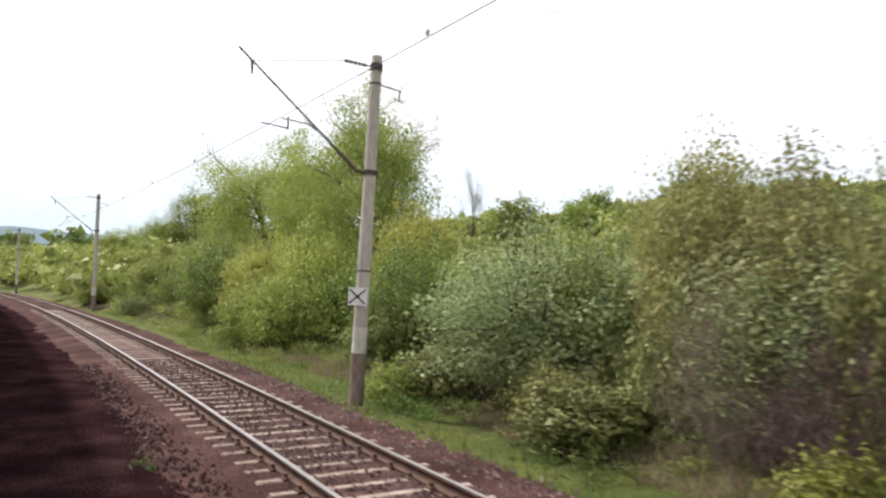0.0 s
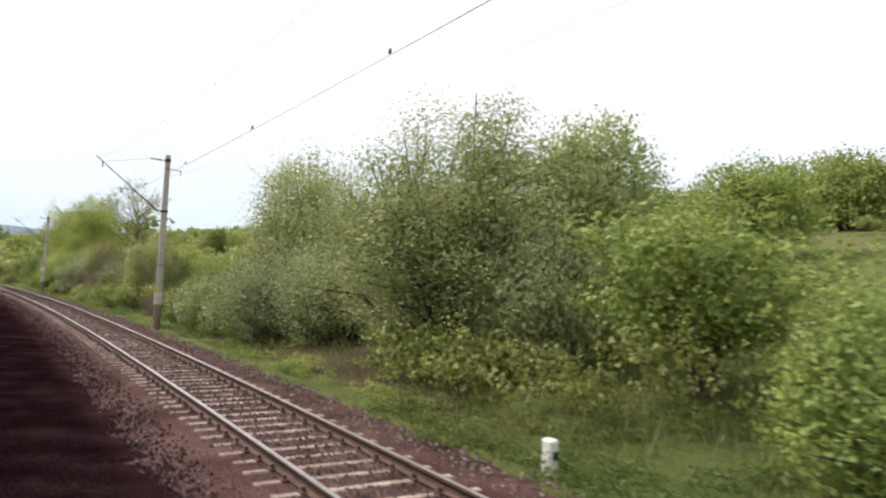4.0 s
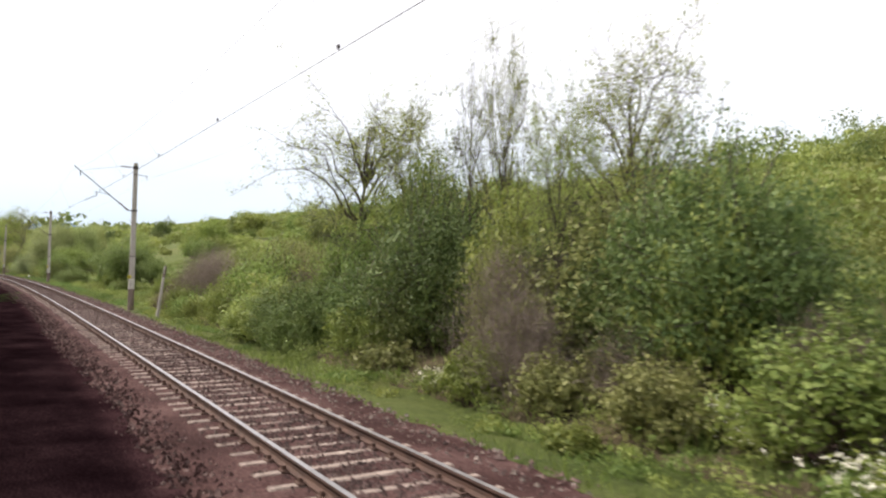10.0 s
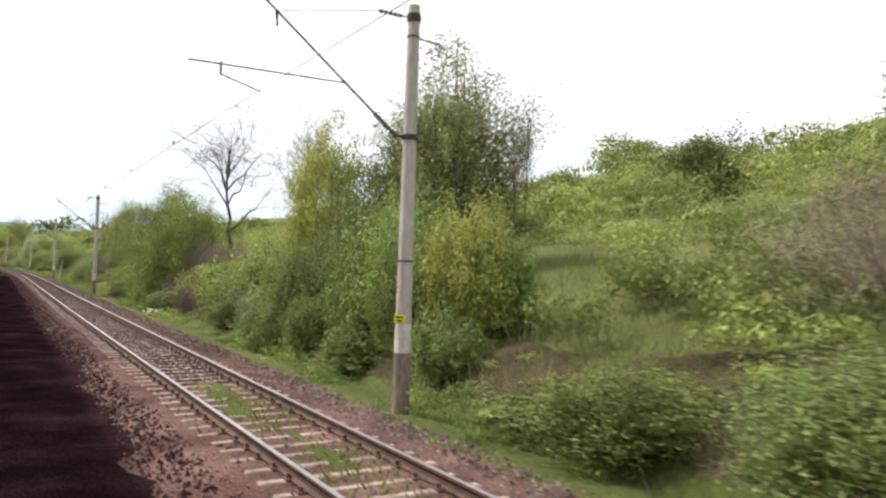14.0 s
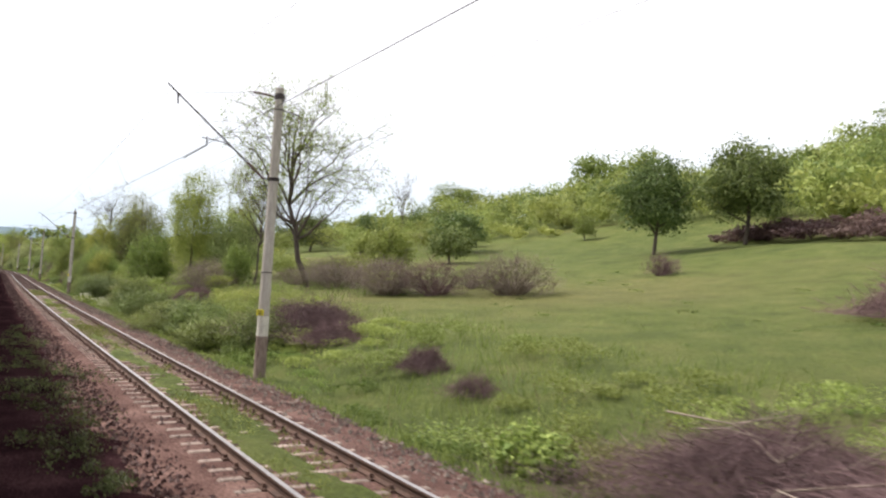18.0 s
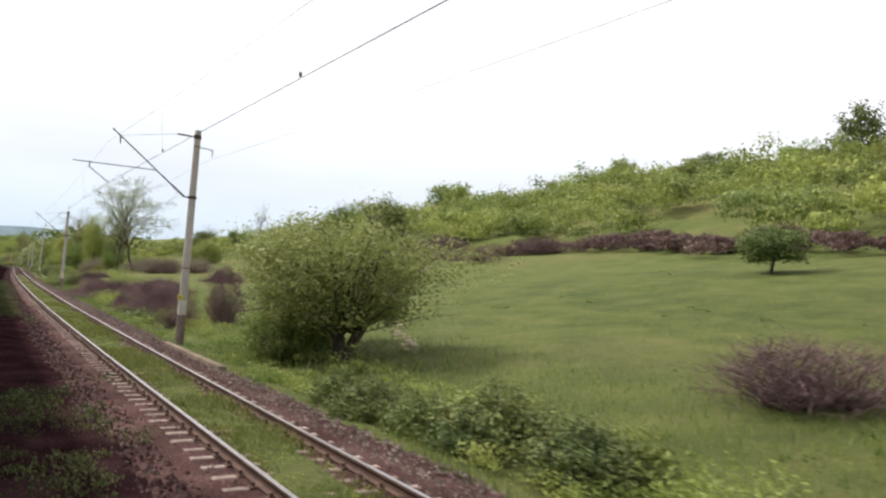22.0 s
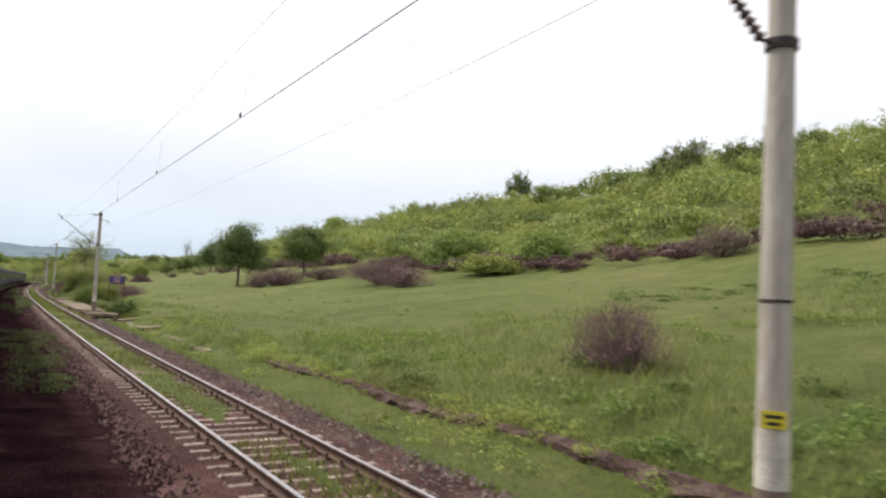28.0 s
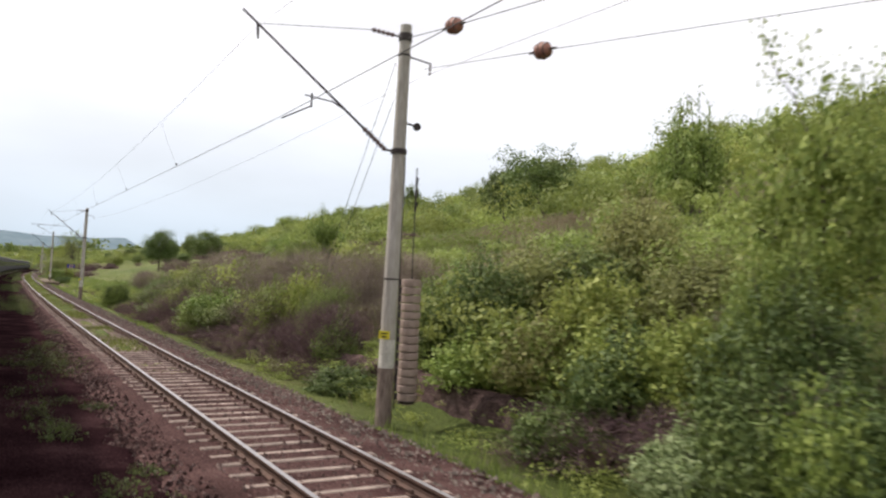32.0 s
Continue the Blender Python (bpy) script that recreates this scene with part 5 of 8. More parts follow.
def balance_weights():
    rng = random.Random(6)
    base = at(535.6, 7.45, -0.3)
    t = thing("balance_weight", "stacked concrete tension weights hanging beside the mast", "weights", base)
    z = 0.45
    k = 0
    while z < 2.85:
        h = 0.165
        bm = bmesh.new()
        bmesh.ops.create_cone(bm, cap_ends=True, segments=18, radius1=0.2, radius2=0.2, depth=h - 0.02)
        bmesh.ops.bevel(bm, geom=[e for e in bm.edges if e.is_manifold and e.calc_face_angle(0) > 1.0], offset=0.012, segments=1, affect="EDGES")
        w = part("weight_disc", bm, WEIGHT, t, "", Matrix.Translation((rng.uniform(-0.012, 0.012), rng.uniform(-0.012, 0.012), z + h / 2)))
        part("disc_slot", box(0.05, 0.2, h - 0.035), BLACK, w, "dark slot", pose(-0.1, -0.12, 0, 0, 0, -30 + 7 * (k % 2)))
        z += h
        k += 1
    part("hanger_rod", rod((0, 0, 0.4), (0, 0, 5.2), 0.014), IRON, t)
    part("base_plate", rod((0, 0, 0.40), (0, 0, 0.45), 0.17, seg=16), IRON, t)
    g = part("guide_bar", rod((0, -0.28, 0.3), (0, -0.28, 5.4), 0.012), IRON, t)
    part("pulley", rod((-0.03, -0.05, 6.05), (0.03, -0.05, 6.05), 0.08, seg=16), IRON, t, "dark pulley wheel")
    part("pulley_arm", rod((0, -0.35, 6.1), (0, -0.02, 6.05), 0.025), IRON, t)
    for k, z in enumerate((5.0, 4.75, 4.5)):
        part("chain_link", rod((0, 0.02, z), (0, 0.0, z - 0.2), 0.035, 0.02), IRON, t)


balance_weights()


def ball_insulator(s, lat, z, turn):
    t = thing("strain_insulator", "red-brown barrel insulator in an overhead wire", "insulator", at(s, lat, z, turn), "strain insulators")
    bm = bmesh.new()
    bmesh.ops.create_uvsphere(bm, u_segments=16, v_segments=10, radius=0.15, matrix=Matrix.Diagonal((1.25, 1, 1, 1)))
    part("barrel", bm, BRICKRED, t)
    for k in (-0.1, 0.0, 0.1):
        part("rib", rod((k - 0.012, 0, 0), (k + 0.012, 0, 0), 0.162 - abs(k) * 0.25, seg=16), GLAZE, t)
    for k in (-1, 1):
        part("end_fitting", rod((k * 0.17, 0, 0), (k * 0.32, 0, 0), 0.03, 0.015), IRON, t)


ball_insulator(537.3, 7.2, 7.37, 12)
ball_insulator(538.6, 8.3, 6.80, 12)
wire("anchor_wire", [(535.9, 6.9, 7.42), (537.3, 7.2, 7.37), (548, 9.5, 7.2), (560, 12, 7.0)], 0.008, "thin dark anchor wire from the mast")
wire("anchor_wire", [(536.0, 7.3, 6.85), (538.6, 8.3, 6.80), (548, 12, 6.6)], 0.006, "thin dark anchor wire from the mast")
wire("guy_wire", [(535.7, 6.8, 6.95), (519.0, 11.2, 0.3)], 0.007, "thin steel guy wire from mast to ground")
wire("guy_wire", [(535.7, 6.8, 6.2), (519.6, 11.2, 0.3)], 0.007, "thin steel guy wire from mast to ground")


def marker_stone(s, lat):
    t = thing("marker_stone", "small whitewashed kilometre stone in the grass", "marker stone", at(s, lat, -0.5, 8))
    bm = box(0.22, 0.16, 0.75, 0.03, Matrix.Translation((0, 0, 0.35)))
    part("stone", bm, PALE, t)
    part("painted_bar", box(0.006, 0.1, 0.12, 0, Matrix.Translation((0.113, 0, 0.5))), BLACK, t)


marker_stone(61.0, 6.95)


def old_post(s, lat):
    t = thing("leaning_post", "leaning weathered wooden post at the verge", "post", at(s, lat, -0.45) @ pose(0, 0, 0, -9, -5))
    bm = rod((0, 0, -0.2), (0, 0, 2.6), 0.085, 0.06, 10)
    for v in bm.verts:
        v.co += Vector((0.015 * math.sin(v.co.z * 5), 0.012 * math.cos(v.co.z * 4), 0))
    part("shaft", bm, MAST, t)
    part("stained_top", rod((0, 0, 2.1), (0, 0, 2.62), 0.072, 0.064, 10), MASTDARK, t)


old_post(135.0, 7.0)


def meadow_path():
    """Stones of a bare track that crosses the meadow."""
    rng = random.Random(12)
    p = thing("meadow_path", "stony bare path crossing the meadow", "path", Matrix(), "", "structure")
    rows = ((311.8, 37.6), (322.5, 29.7), (331.3, 21.4), (345.0, 16.5), (354.5, 12.9))
    for (a, b) in zip(rows[:-1], rows[1:]):
        n = 42
        for k in range(n):
            u = k / n
            s, l = a[0] + (b[0] - a[0]) * u + rng.uniform(-0.3, 0.3), a[1] + (b[1] - a[1]) * u + rng.uniform(-0.25, 0.25)
            r = rng.uniform(0.05, 0.20)
            bm = bmesh.new()
            bmesh.ops.create_icosphere(bm, subdivisions=1, radius=r, matrix=Matrix.Diagonal((1.3, 1, 0.3, 1)))
            for v in bm.verts:
                v.co *= rng.uniform(0.8, 1.15)
            part("path_stone", bm, PATHSTONE, p, "", at(s, l, land_at(s, l) + 0.01, rng.uniform(0, 360)))


meadow_path()


def earth_bank():
    """The cut edge of the field above the verge."""
    rng = np.random.default_rng(14)
    ss = np.arange(446.0, 548.0, 0.4)
    prof = ((8.35, -0.60), (8.5, -0.42), (8.56, -0.2), (8.6, -0.02), (8.75, 0.08), (9.0, 0.02), (9.5, -0.1))
    grow = smooth(446, 456, ss) * 0.9 + 0.1
    V = []
    for lat, z in prof:
        l = lat + rng.normal(0, 0.05, len(ss)) + 0.15 * np.sin(ss * 0.7)
        zz = -0.5 + (z + 0.5) * grow * np.interp(ss, (446, 470, 503, 515, 548), (0.8, 1.0, 1.35, 1.75, 1.7)) + rng.normal(0, 0.03, len(ss))
        x, y = line_xy(ss, l)
        V.append(np.stack([x, y, zz], -1))
    k = len(prof)
    v = np.stack(V, 1).reshape(-1, 3)
    i = np.arange(len(v)).reshape(len(ss), k)
    f = np.stack([i[:-1, :-1], i[1:, :-1], i[1:, 1:], i[:-1, 1:]], -1).reshape(-1, 4)
    ob = new("earth_bank", mesh_of("earth_bank", v.tolist(), f.tolist(), BANKSOIL))
    tagged(ob, "bare brown earth bank cut along the field edge", "bank", kind="structure")


earth_bank()


# ---- coaches added along the near line to cast the train's shade ----
COACH = material("coach_paint", (0.022, 0.022, 0.026), (0.045, 0.045, 0.05), 0.6, 2, 40, 0.05)
COACHROOF = material("coach_roof", (0.03, 0.028, 0.028), (0.06, 0.055, 0.055), 0.9, 1, 30, 0.1)
COACHGLASS = material("coach_window", (0.015, 0.018, 0.02), (0.03, 0.033, 0.036), 0.12, 1, 30, 0.0, shine=0.5)


def coach_meshes():
    """Body, roof, window, door, bogie and wheel of one coach, 24 m long."""
    got = {}

    def keep(name, bm, mat):
        me = bpy.data.meshes.new(name)
        bm.to_mesh(me)
        bm.free()
        me.materials.append(mat)
        got[name] = me

    keep("body", box(24.0, 2.8, 2.5, 0.05, Matrix.Translation((0, 0, 2.25))), COACH)
    bm = bmesh.new()
    bmesh.ops.create_cone(bm, cap_ends=True, segments=24, radius1=1.39, radius2=1.39, depth=23.9, matrix=Matrix.Translation((0, 0, 3.45)) @ Matrix.Diagonal((1, 1, 0.5, 1)) @ Matrix.Rotation(radians(90), 4, "Y"))
    keep("roof", bm, COACHROOF)
    keep("window", box(1.4, 0.03, 0.95, 0.01), COACHGLASS)
    keep("door", box(0.8, 0.03, 1.95, 0.01), COACHROOF)
    bm = box(3.2, 2.0, 0.25, 0.03, Matrix.Translation((0, 0, 0.62)))
    keep("bogie", bm, IRON)
    bm = rod((0, -0.78, 0.46), (0, 0.78, 0.46), 0.08, seg=10)
    for k in (-1, 1):
        rod((0, k * 0.72, 0.46), (0, k * 0.79, 0.46), 0.46, seg=20, bm=bm)
    keep("wheelset", bm, IRON)
    return got


def train():
    got = coach_meshes()
    # an unbroken row over the whole run, so the near strip is always shaded
    for k in range(28):
        c = thing("shade_coach", "dark grey passenger coach added on the near line to cast shade", "railway coach", at(-90 + 24.6 * k, -1.72, 0), "coaches of the train")
        for name in ("body", "roof"):
            child(name, got[name], c)
        for j in range(10):
            child("window", got["window"], c, "dark window pane", Matrix.Translation((-8.55 + 1.9 * j, 1.395, 2.55)))
        for x in (-11.2, 11.2):
            child("door", got["door"], c, "grey door", Matrix.Translation((x, 1.395, 2.15)))
        for x in (-8.5, 8.5):
            b = child("bogie", got["bogie"], c, "", Matrix.Translation((x, 0, 0)))
            for d in (-1.25, 1.25):
                child("wheelset", got["wheelset"], b, "", Matrix.Translation((d, 0, 0)))


train()


# ---- plants by the line ----
# thicket at the start
plant("bush", -40.1, 10.6, 5.8, 4.4)
plant("yellowbush", -27.7, 9.6, 4.0, 2.9)
plant("bush", -60.4, 12.0, 5.5, 3.3)
plant("yellowbush", -30.6, 8.9, 3.4, 2.5)
plant("bush", -22.3, 12.0, 3.7, 3.2)
plant("deepbush", -20.9, 10.1, 2.8, 2.2)
plant("bush", -26.7, 11.6, 3.4, 2.6)
plant("silverbush", -14.2, 10.6, 3.5, 2.7)
plant("bush", -16.3, 8.0, 1.8, 1.2)
plant("olivebush", -19.4, 12.1, 3.0, 1.3)
plant("olivetree", -10.7, 11.5, 2.8, 4.8)
plant("olivetree", -8.2, 11.0, 3.0, 4.5)
plant("greytwig", -8.0, 9.6, 2.8, 3.0)
plant("olivebush", -9.9, 10.1, 2.0, 2.0)
plant("twigbush", -6.1, 9.1, 2.1, 2.5)
plant("silverbush", -12.1, 11.1, 1.8, 1.6)
plant("bush", -55.6, 8.5, 2.6, 1.4)
plant("silverbush", -14.1, 10.5, 5.7, 3.7)
plant("silverbush", -7.0, 11.1, 5.1, 3.4)
plant("greytwig", -0.0, 9.6, 3.8, 2.8)
plant("yellowbush", -2.7, 8.6, 2.5, 1.5)
plant("olivebush", 3.6, 11.1, 3.8, 2.9)
plant("yellowbush", 5.9, 8.3, 1.7, 1.7)
plant("bush", 2.8, 8.0, 2.3, 1.1)
plant("olivebush", 7.7, 11.1, 3.1, 2.7)
plant("greytwig", 10.8, 9.2, 2.6, 2.3)
plant("bush", 10.3, 8.4, 1.5, 1.7)
plant("olivetree", 11.5, 11.5, 2.9, 4.3)
plant("yellowbush", 14.3, 9.2, 3.3, 2.1)
plant("olivebush", 16.9, 10.0, 3.0, 2.8)
plant("deepbush", 20.8, 10.5, 3.1, 3.4)
plant("bush", 21.4, 12.1, 2.2, 3.0)
plant("twigbush", 25.0, 9.1, 2.1, 1.9)
plant("greytwig", 23.1, 8.7, 2.1, 1.7)
plant("bush", 27.8, 9.1, 2.4, 2.0)
plant("olivebush", 28.9, 9.6, 2.2, 2.4)
plant("bush", 1.5, 8.5, 3.4, 0.9)
plant("bush", 33.6, 9.4, 3.1, 2.2)
plant("olivebush", 36.4, 9.6, 2.9, 2.7)
plant("bush", 37.9, 9.2, 2.1, 2.2)
plant("silverbush", 32.0, 10.0, 4.9, 2.4)
plant("silverbush", 43.2, 11.0, 5.3, 4.0)
plant("silverbush", 54.1, 12.0, 4.0, 4.0)
plant("bush", 6.4, 10.9, 2.9, 2.1)
plant("bush", 9.0, 10.9, 2.8, 2.8)
plant("bush", 25.4, 10.9, 2.6, 2.6)
plant("bush", 18.3, 10.9, 2.6, 1.9)
plant("bush", -13.0, 10.9, 2.6, 3.2)
plant("olivebush", -15.6, 8.9, 1.9, 1.5)
plant("olivebush", -11.4, 8.8, 1.7, 1.5)
plant("olivebush", -10.5, 8.8, 2.7, 1.3)
plant("olivebush", -0.4, 8.8, 2.0, 0.7)
plant("olivebush", 7.2, 8.8, 1.8, 0.9)
plant("lighttree", -30.1, 13.4, 6.0, 9.6)
plant("lighttree", -39.7, 14.5, 5.2, 8.8)
plant("yellowbush", -36.4, 11.5, 5.4, 3.9)
plant("yellowbush", -28.8, 11.0, 3.8, 4.4)
plant("bush", -45.7, 12.0, 5.0, 3.7)
plant("bush", -49.4, 11.0, 4.2, 2.7)
plant("yellowbush", -23.8, 12.5, 3.7, 4.4)
plant("bush", -21.2, 10.8, 3.1, 3.2)
plant("bush", -20.6, 12.0, 2.6, 2.7)
plant("deepbush", -32.2, 9.0, 1.6, 0.6)
plant("deepbush", -53.8, 8.6, 2.6, 1.3)
plant("bush", -73.2, 9.0, 3.4, 2.1)
plant("bush", -16.0, 8.3, 1.4, 1.2)
plant("baretree", -32.1, 20.0, 1.7, 6.1)
plant("silverbush", -13.4, 10.2, 3.1, 2.8)
plant("silverbush", -13.2, 11.5, 1.9, 2.5)
plant("yellowbush", -12.1, 12.0, 1.3, 2.1)
plant("olivetree", -9.8, 10.8, 2.3, 4.8)
plant("olivetree", -7.4, 10.2, 2.1, 4.3)
plant("olivetree", -6.0, 9.6, 1.6, 4.1)
plant("olivetree", -9.9, 12.5, 2.1, 4.0)
plant("tree", -49.8, 36.0, 5.4, 4.8)
plant("tree", -43.7, 38.0, 5.4, 4.6)
plant("bush", -30.7, 24.0, 5.6, 2.4)
plant("yellowbush", -5.9, 8.8, 1.6, 1.1)
plant("yellowbush", -2.0, 8.8, 1.2, 1.3)
plant("olivebush", 0.7, 10.5, 3.2, 2.5)
plant("greytwig", -3.6, 11.0, 2.8, 3.1)
plant("yellowbush", 2.4, 8.6, 1.9, 0.9)
plant("bush", 6.1, 8.8, 1.6, 1.6)
plant("olivebush", 4.6, 10.5, 2.6, 2.3)
plant("olivebush", 8.3, 9.0, 1.5, 1.8)
plant("greytwig", 9.2, 9.5, 1.7, 2.1)
plant("yellowbush", 10.3, 8.7, 1.2, 1.7)
plant("olivebush", 10.9, 9.3, 1.9, 1.9)
plant("twigbush", 9.3, 8.6, 1.6, 0.8)
plant("twigbush", 10.9, 8.5, 1.4, 1.0)
plant("olivebush", 10.6, 11.0, 1.7, 2.3)
plant("deeptree", -28.5, 42.0, 3.6, 3.0)
plant("tree", -26.3, 44.0, 3.5, 2.7)
plant("deeptree", -10.1, 30.0, 1.7, 0.7)
plant("tree", -19.1, 55.0, 6.5, 2.7)
plant("deeptree", -22.8, 52.0, 5.4, 2.1)
plant("deeptree", -15.0, 55.0, 4.9, 1.9)
plant("stemtree", 15.5, 9.8, 3.3, 4.9)
plant("bush", 11.2, 10.8, 3.2, 3.3)
plant("deepbush", 21.0, 10.3, 1.8, 3.2)
plant("yellowbush", 17.6, 11.5, 2.4, 3.1)
plant("olivebush", 23.6, 8.8, 1.1, 1.6)
plant("olivebush", 25.0, 9.3, 1.6, 2.0)
plant("twigbush", 24.6, 8.7, 2.5, 0.9)
plant("bush", 26.9, 8.8, 0.6, 1.6)
plant("yellowbush", 28.0, 9.0, 1.8, 2.0)
plant("olivebush", 29.3, 9.0, 1.4, 2.0)
plant("bush", 22.3, 12.5, 1.9, 2.7)
plant("yellowbush", 27.1, 13.0, 1.2, 2.6)
plant("bush", 26.0, 8.0, 1.5, 0.5)
plant("deeptree", -17.4, 40.0, 3.4, 3.0)
plant("tree", -12.8, 42.0, 3.2, 2.7)
plant("deeptree", -4.2, 44.0, 2.1, 1.8)
plant("deeptree", 11.6, 32.0, 2.4, 1.0)
plant("tree", -124.9, 40.3, 9.3, 13.8)
plant("tree", -133.2, 38.3, 11.7, 11.7)
plant("bush", -137.7, 34.0, 10.8, 7.7)
plant("bush", -146.5, 30.1, 11.2, 5.9)
plant("bush", -70.3, 9.0, 3.3, 2.5)
plant("bush", -133.3, 16.0, 7.9, 3.5)
plant("deeptree", -51.9, 45.2, 4.3, 4.7)
plant("deeptree", -24.7, 38.2, 3.7, 2.8)
plant("tree", -20.9, 38.0, 2.7, 2.8)
plant("deeptree", -13.8, 40.1, 3.1, 2.1)
plant("deeptree", -30.6, 50.6, 4.8, 3.4)
plant("deeptree", 8.5, 36.1, 3.3, 0.8)
plant("tree", -17.7, 60.4, 3.9, 1.9)
plant("sapling", 2.4, 30.1, 1.4, 4.2)

# willows and open meadow
plant("stemtree", 50.7, 11.4, 8.6, 7.3)
plant("thorn", 58.6, 12.6, 5.4, 4.2)
plant("stemtree", 36.8, 12.0, 5.7, 7.3)
plant("silverbush", 40.1, 10.3, 5.6, 3.7)
plant("silverbush", 36.1, 9.3, 2.8, 2.2)
plant("stemtree", 52.6, 15.0, 4.6, 6.6)
plant("bush", 64.0, 10.3, 3.8, 2.9)
plant("deepbush", 66.9, 10.8, 2.5, 2.2)
plant("herbbush", 66.0, 8.8, 1.8, 1.0)
plant("twigbush", 73.3, 9.6, 1.8, 0.9)
plant("olivebush", 74.2, 9.4, 1.4, 1.0)
plant("lighttree", -54.8, 18.0, 12.2, 10.3)
plant("deepbush", 82.4, 9.6, 1.5, 1.0)
plant("bush", 86.4, 11.5, 1.4, 2.0)
plant("darkthorn", 102.7, 10.8, 4.5, 4.6)
plant("herbbush", 104.6, 10.3, 2.2, 1.2)
plant("sallow", 89.5, 12.0, 5.2, 3.6)
plant("thorn", 92.3, 12.6, 3.6, 3.0)
plant("bush", 97.2, 10.6, 2.0, 1.8)
plant("sallow", 105.0, 12.5, 3.0, 2.9)
plant("thorn", 104.2, 19.0, 3.8, 2.7)
plant("thorn", 98.6, 21.0, 4.8, 2.4)
plant("thorn", 104.5, 24.0, 4.6, 3.0)
plant("bush", 100.0, 10.5, 1.4, 0.8)
plant("greytwig", 126.0, 11.0, 2.6, 3.1)
plant("greytwig", 127.4, 12.0, 2.8, 3.4)
plant("bush", 123.5, 12.0, 1.7, 3.2)
plant("bush", 124.2, 14.0, 3.5, 3.1)
plant("olivebush", 128.9, 9.2, 2.8, 1.4)
plant("bush", 123.6, 9.5, 1.5, 1.8)
plant("bush", 125.5, 20.0, 2.3, 2.4)
plant("olivebush", 131.6, 9.0, 2.3, 1.7)
plant("stemtree", 49.0, 17.1, 3.0, 6.8)
plant("bush", 65.7, 9.6, 4.4, 3.5)
plant("herbbush", 69.2, 8.8, 2.4, 2.7)
plant("twigbush", 73.6, 9.4, 2.1, 1.2)
plant("herbbush", 73.5, 8.8, 1.9, 1.1)
plant("tree", 40.7, 36.5, 5.5, 5.8)
plant("bush", 54.8, 29.8, 4.0, 3.0)
plant("bush", 57.4, 31.7, 4.2, 3.0)
plant("bush", 58.0, 35.9, 4.7, 2.5)
plant("sapling", 63.8, 16.5, 1.2, 1.2)
plant("greytwig", 68.4, 16.4, 0.9, 0.8)
plant("deeptree", -5.3, 60.8, 4.9, 5.5)
plant("deeptree", 3.2, 60.6, 4.2, 4.3)
plant("tree", 32.4, 70.6, 6.7, 6.0)
plant("tree", 48.7, 60.2, 6.0, 3.9)
plant("bush", 66.2, 33.3, 2.8, 1.2)
plant("herbbush", 83.3, 9.1, 1.8, 1.3)
plant("tree", 42.3, 36.9, 5.8, 5.6)
plant("bush", 58.8, 30.1, 4.4, 2.8)
plant("bush", 58.2, 35.6, 5.9, 2.9)
plant("bush", 55.7, 45.5, 5.7, 2.6)
plant("tree", 24.7, 70.8, 6.9, 7.0)
plant("twigbush", 62.3, 56.1, 5.2, 2.1)
plant("thorn", 81.2, 38.2, 8.0, 4.0)
plant("deeptree", -51.8, 75.7, 6.4, 4.6)
plant("darkthorn", 97.3, 31.5, 5.6, 5.6)
plant("thorn", 92.5, 32.5, 5.0, 3.8)
plant("bush", 98.5, 31.2, 3.6, 2.5)
plant("herbbush", 82.4, 9.0, 3.3, 2.0)
plant("tree", 3.6, 60.7, 9.7, 6.4)
plant("bush", 33.3, 60.0, 7.8, 6.0)
plant("deeptree", -76.1, 90.0, 7.2, 4.5)
plant("bush", 76.7, 47.8, 4.6, 1.8)
plant("deepbush", 112.2, 34.6, 2.6, 1.3)
plant("tree", -17.4, 70.0, 10.0, 6.6)
plant("tree", 32.0, 60.1, 7.2, 6.0)

# bank with bare trees
plant("greytwig", 128.0, 11.6, 2.8, 3.2)
plant("twigbush", 128.9, 9.7, 2.9, 2.1)
plant("greytwig", 130.2, 10.5, 1.8, 2.8)
plant("twigbush", 131.3, 8.8, 2.7, 1.7)
plant("bush", 132.7, 8.6, 1.7, 1.5)
plant("greytwig", 131.7, 10.6, 4.8, 3.4)
plant("bush", 134.3, 9.1, 2.9, 1.3)
plant("bush", 139.8, 9.1, 2.3, 2.2)
plant("bush", 135.8, 12.1, 3.9, 3.1)
plant("olivebush", 140.0, 11.6, 3.6, 3.1)
plant("bush", 144.0, 9.5, 2.5, 2.1)
plant("olivebush", 140.7, 9.6, 2.1, 1.6)
plant("yellowbush", 144.4, 8.7, 1.8, 1.6)
plant("bush", 146.4, 8.9, 2.1, 1.9)
plant("herbbush", 148.3, 9.0, 2.9, 2.2)
plant("herbbush", 150.2, 8.3, 2.2, 1.5)
plant("deepbush", 149.2, 10.6, 2.5, 3.0)
plant("bush", 148.8, 8.4, 1.5, 1.8)
plant("twigbush", 142.5, 12.0, 3.9, 2.3)
plant("deepbush", 154.9, 11.1, 4.7, 4.5)
plant("herbbush", 149.3, 9.3, 4.1, 2.1)
plant("bush", 140.6, 10.6, 3.9, 3.1)
plant("deepbush", 159.8, 11.1, 3.3, 3.4)
plant("olivebush", 163.2, 11.1, 2.7, 2.8)
plant("greytwig", 161.3, 9.0, 2.7, 2.4)
plant("greytwig", 163.5, 10.0, 2.5, 1.6)
plant("deepbush", 152.7, 10.1, 3.3, 2.9)
plant("bush", 160.4, 8.6, 1.6, 1.4)
plant("twigbush", 167.3, 9.6, 1.9, 1.7)
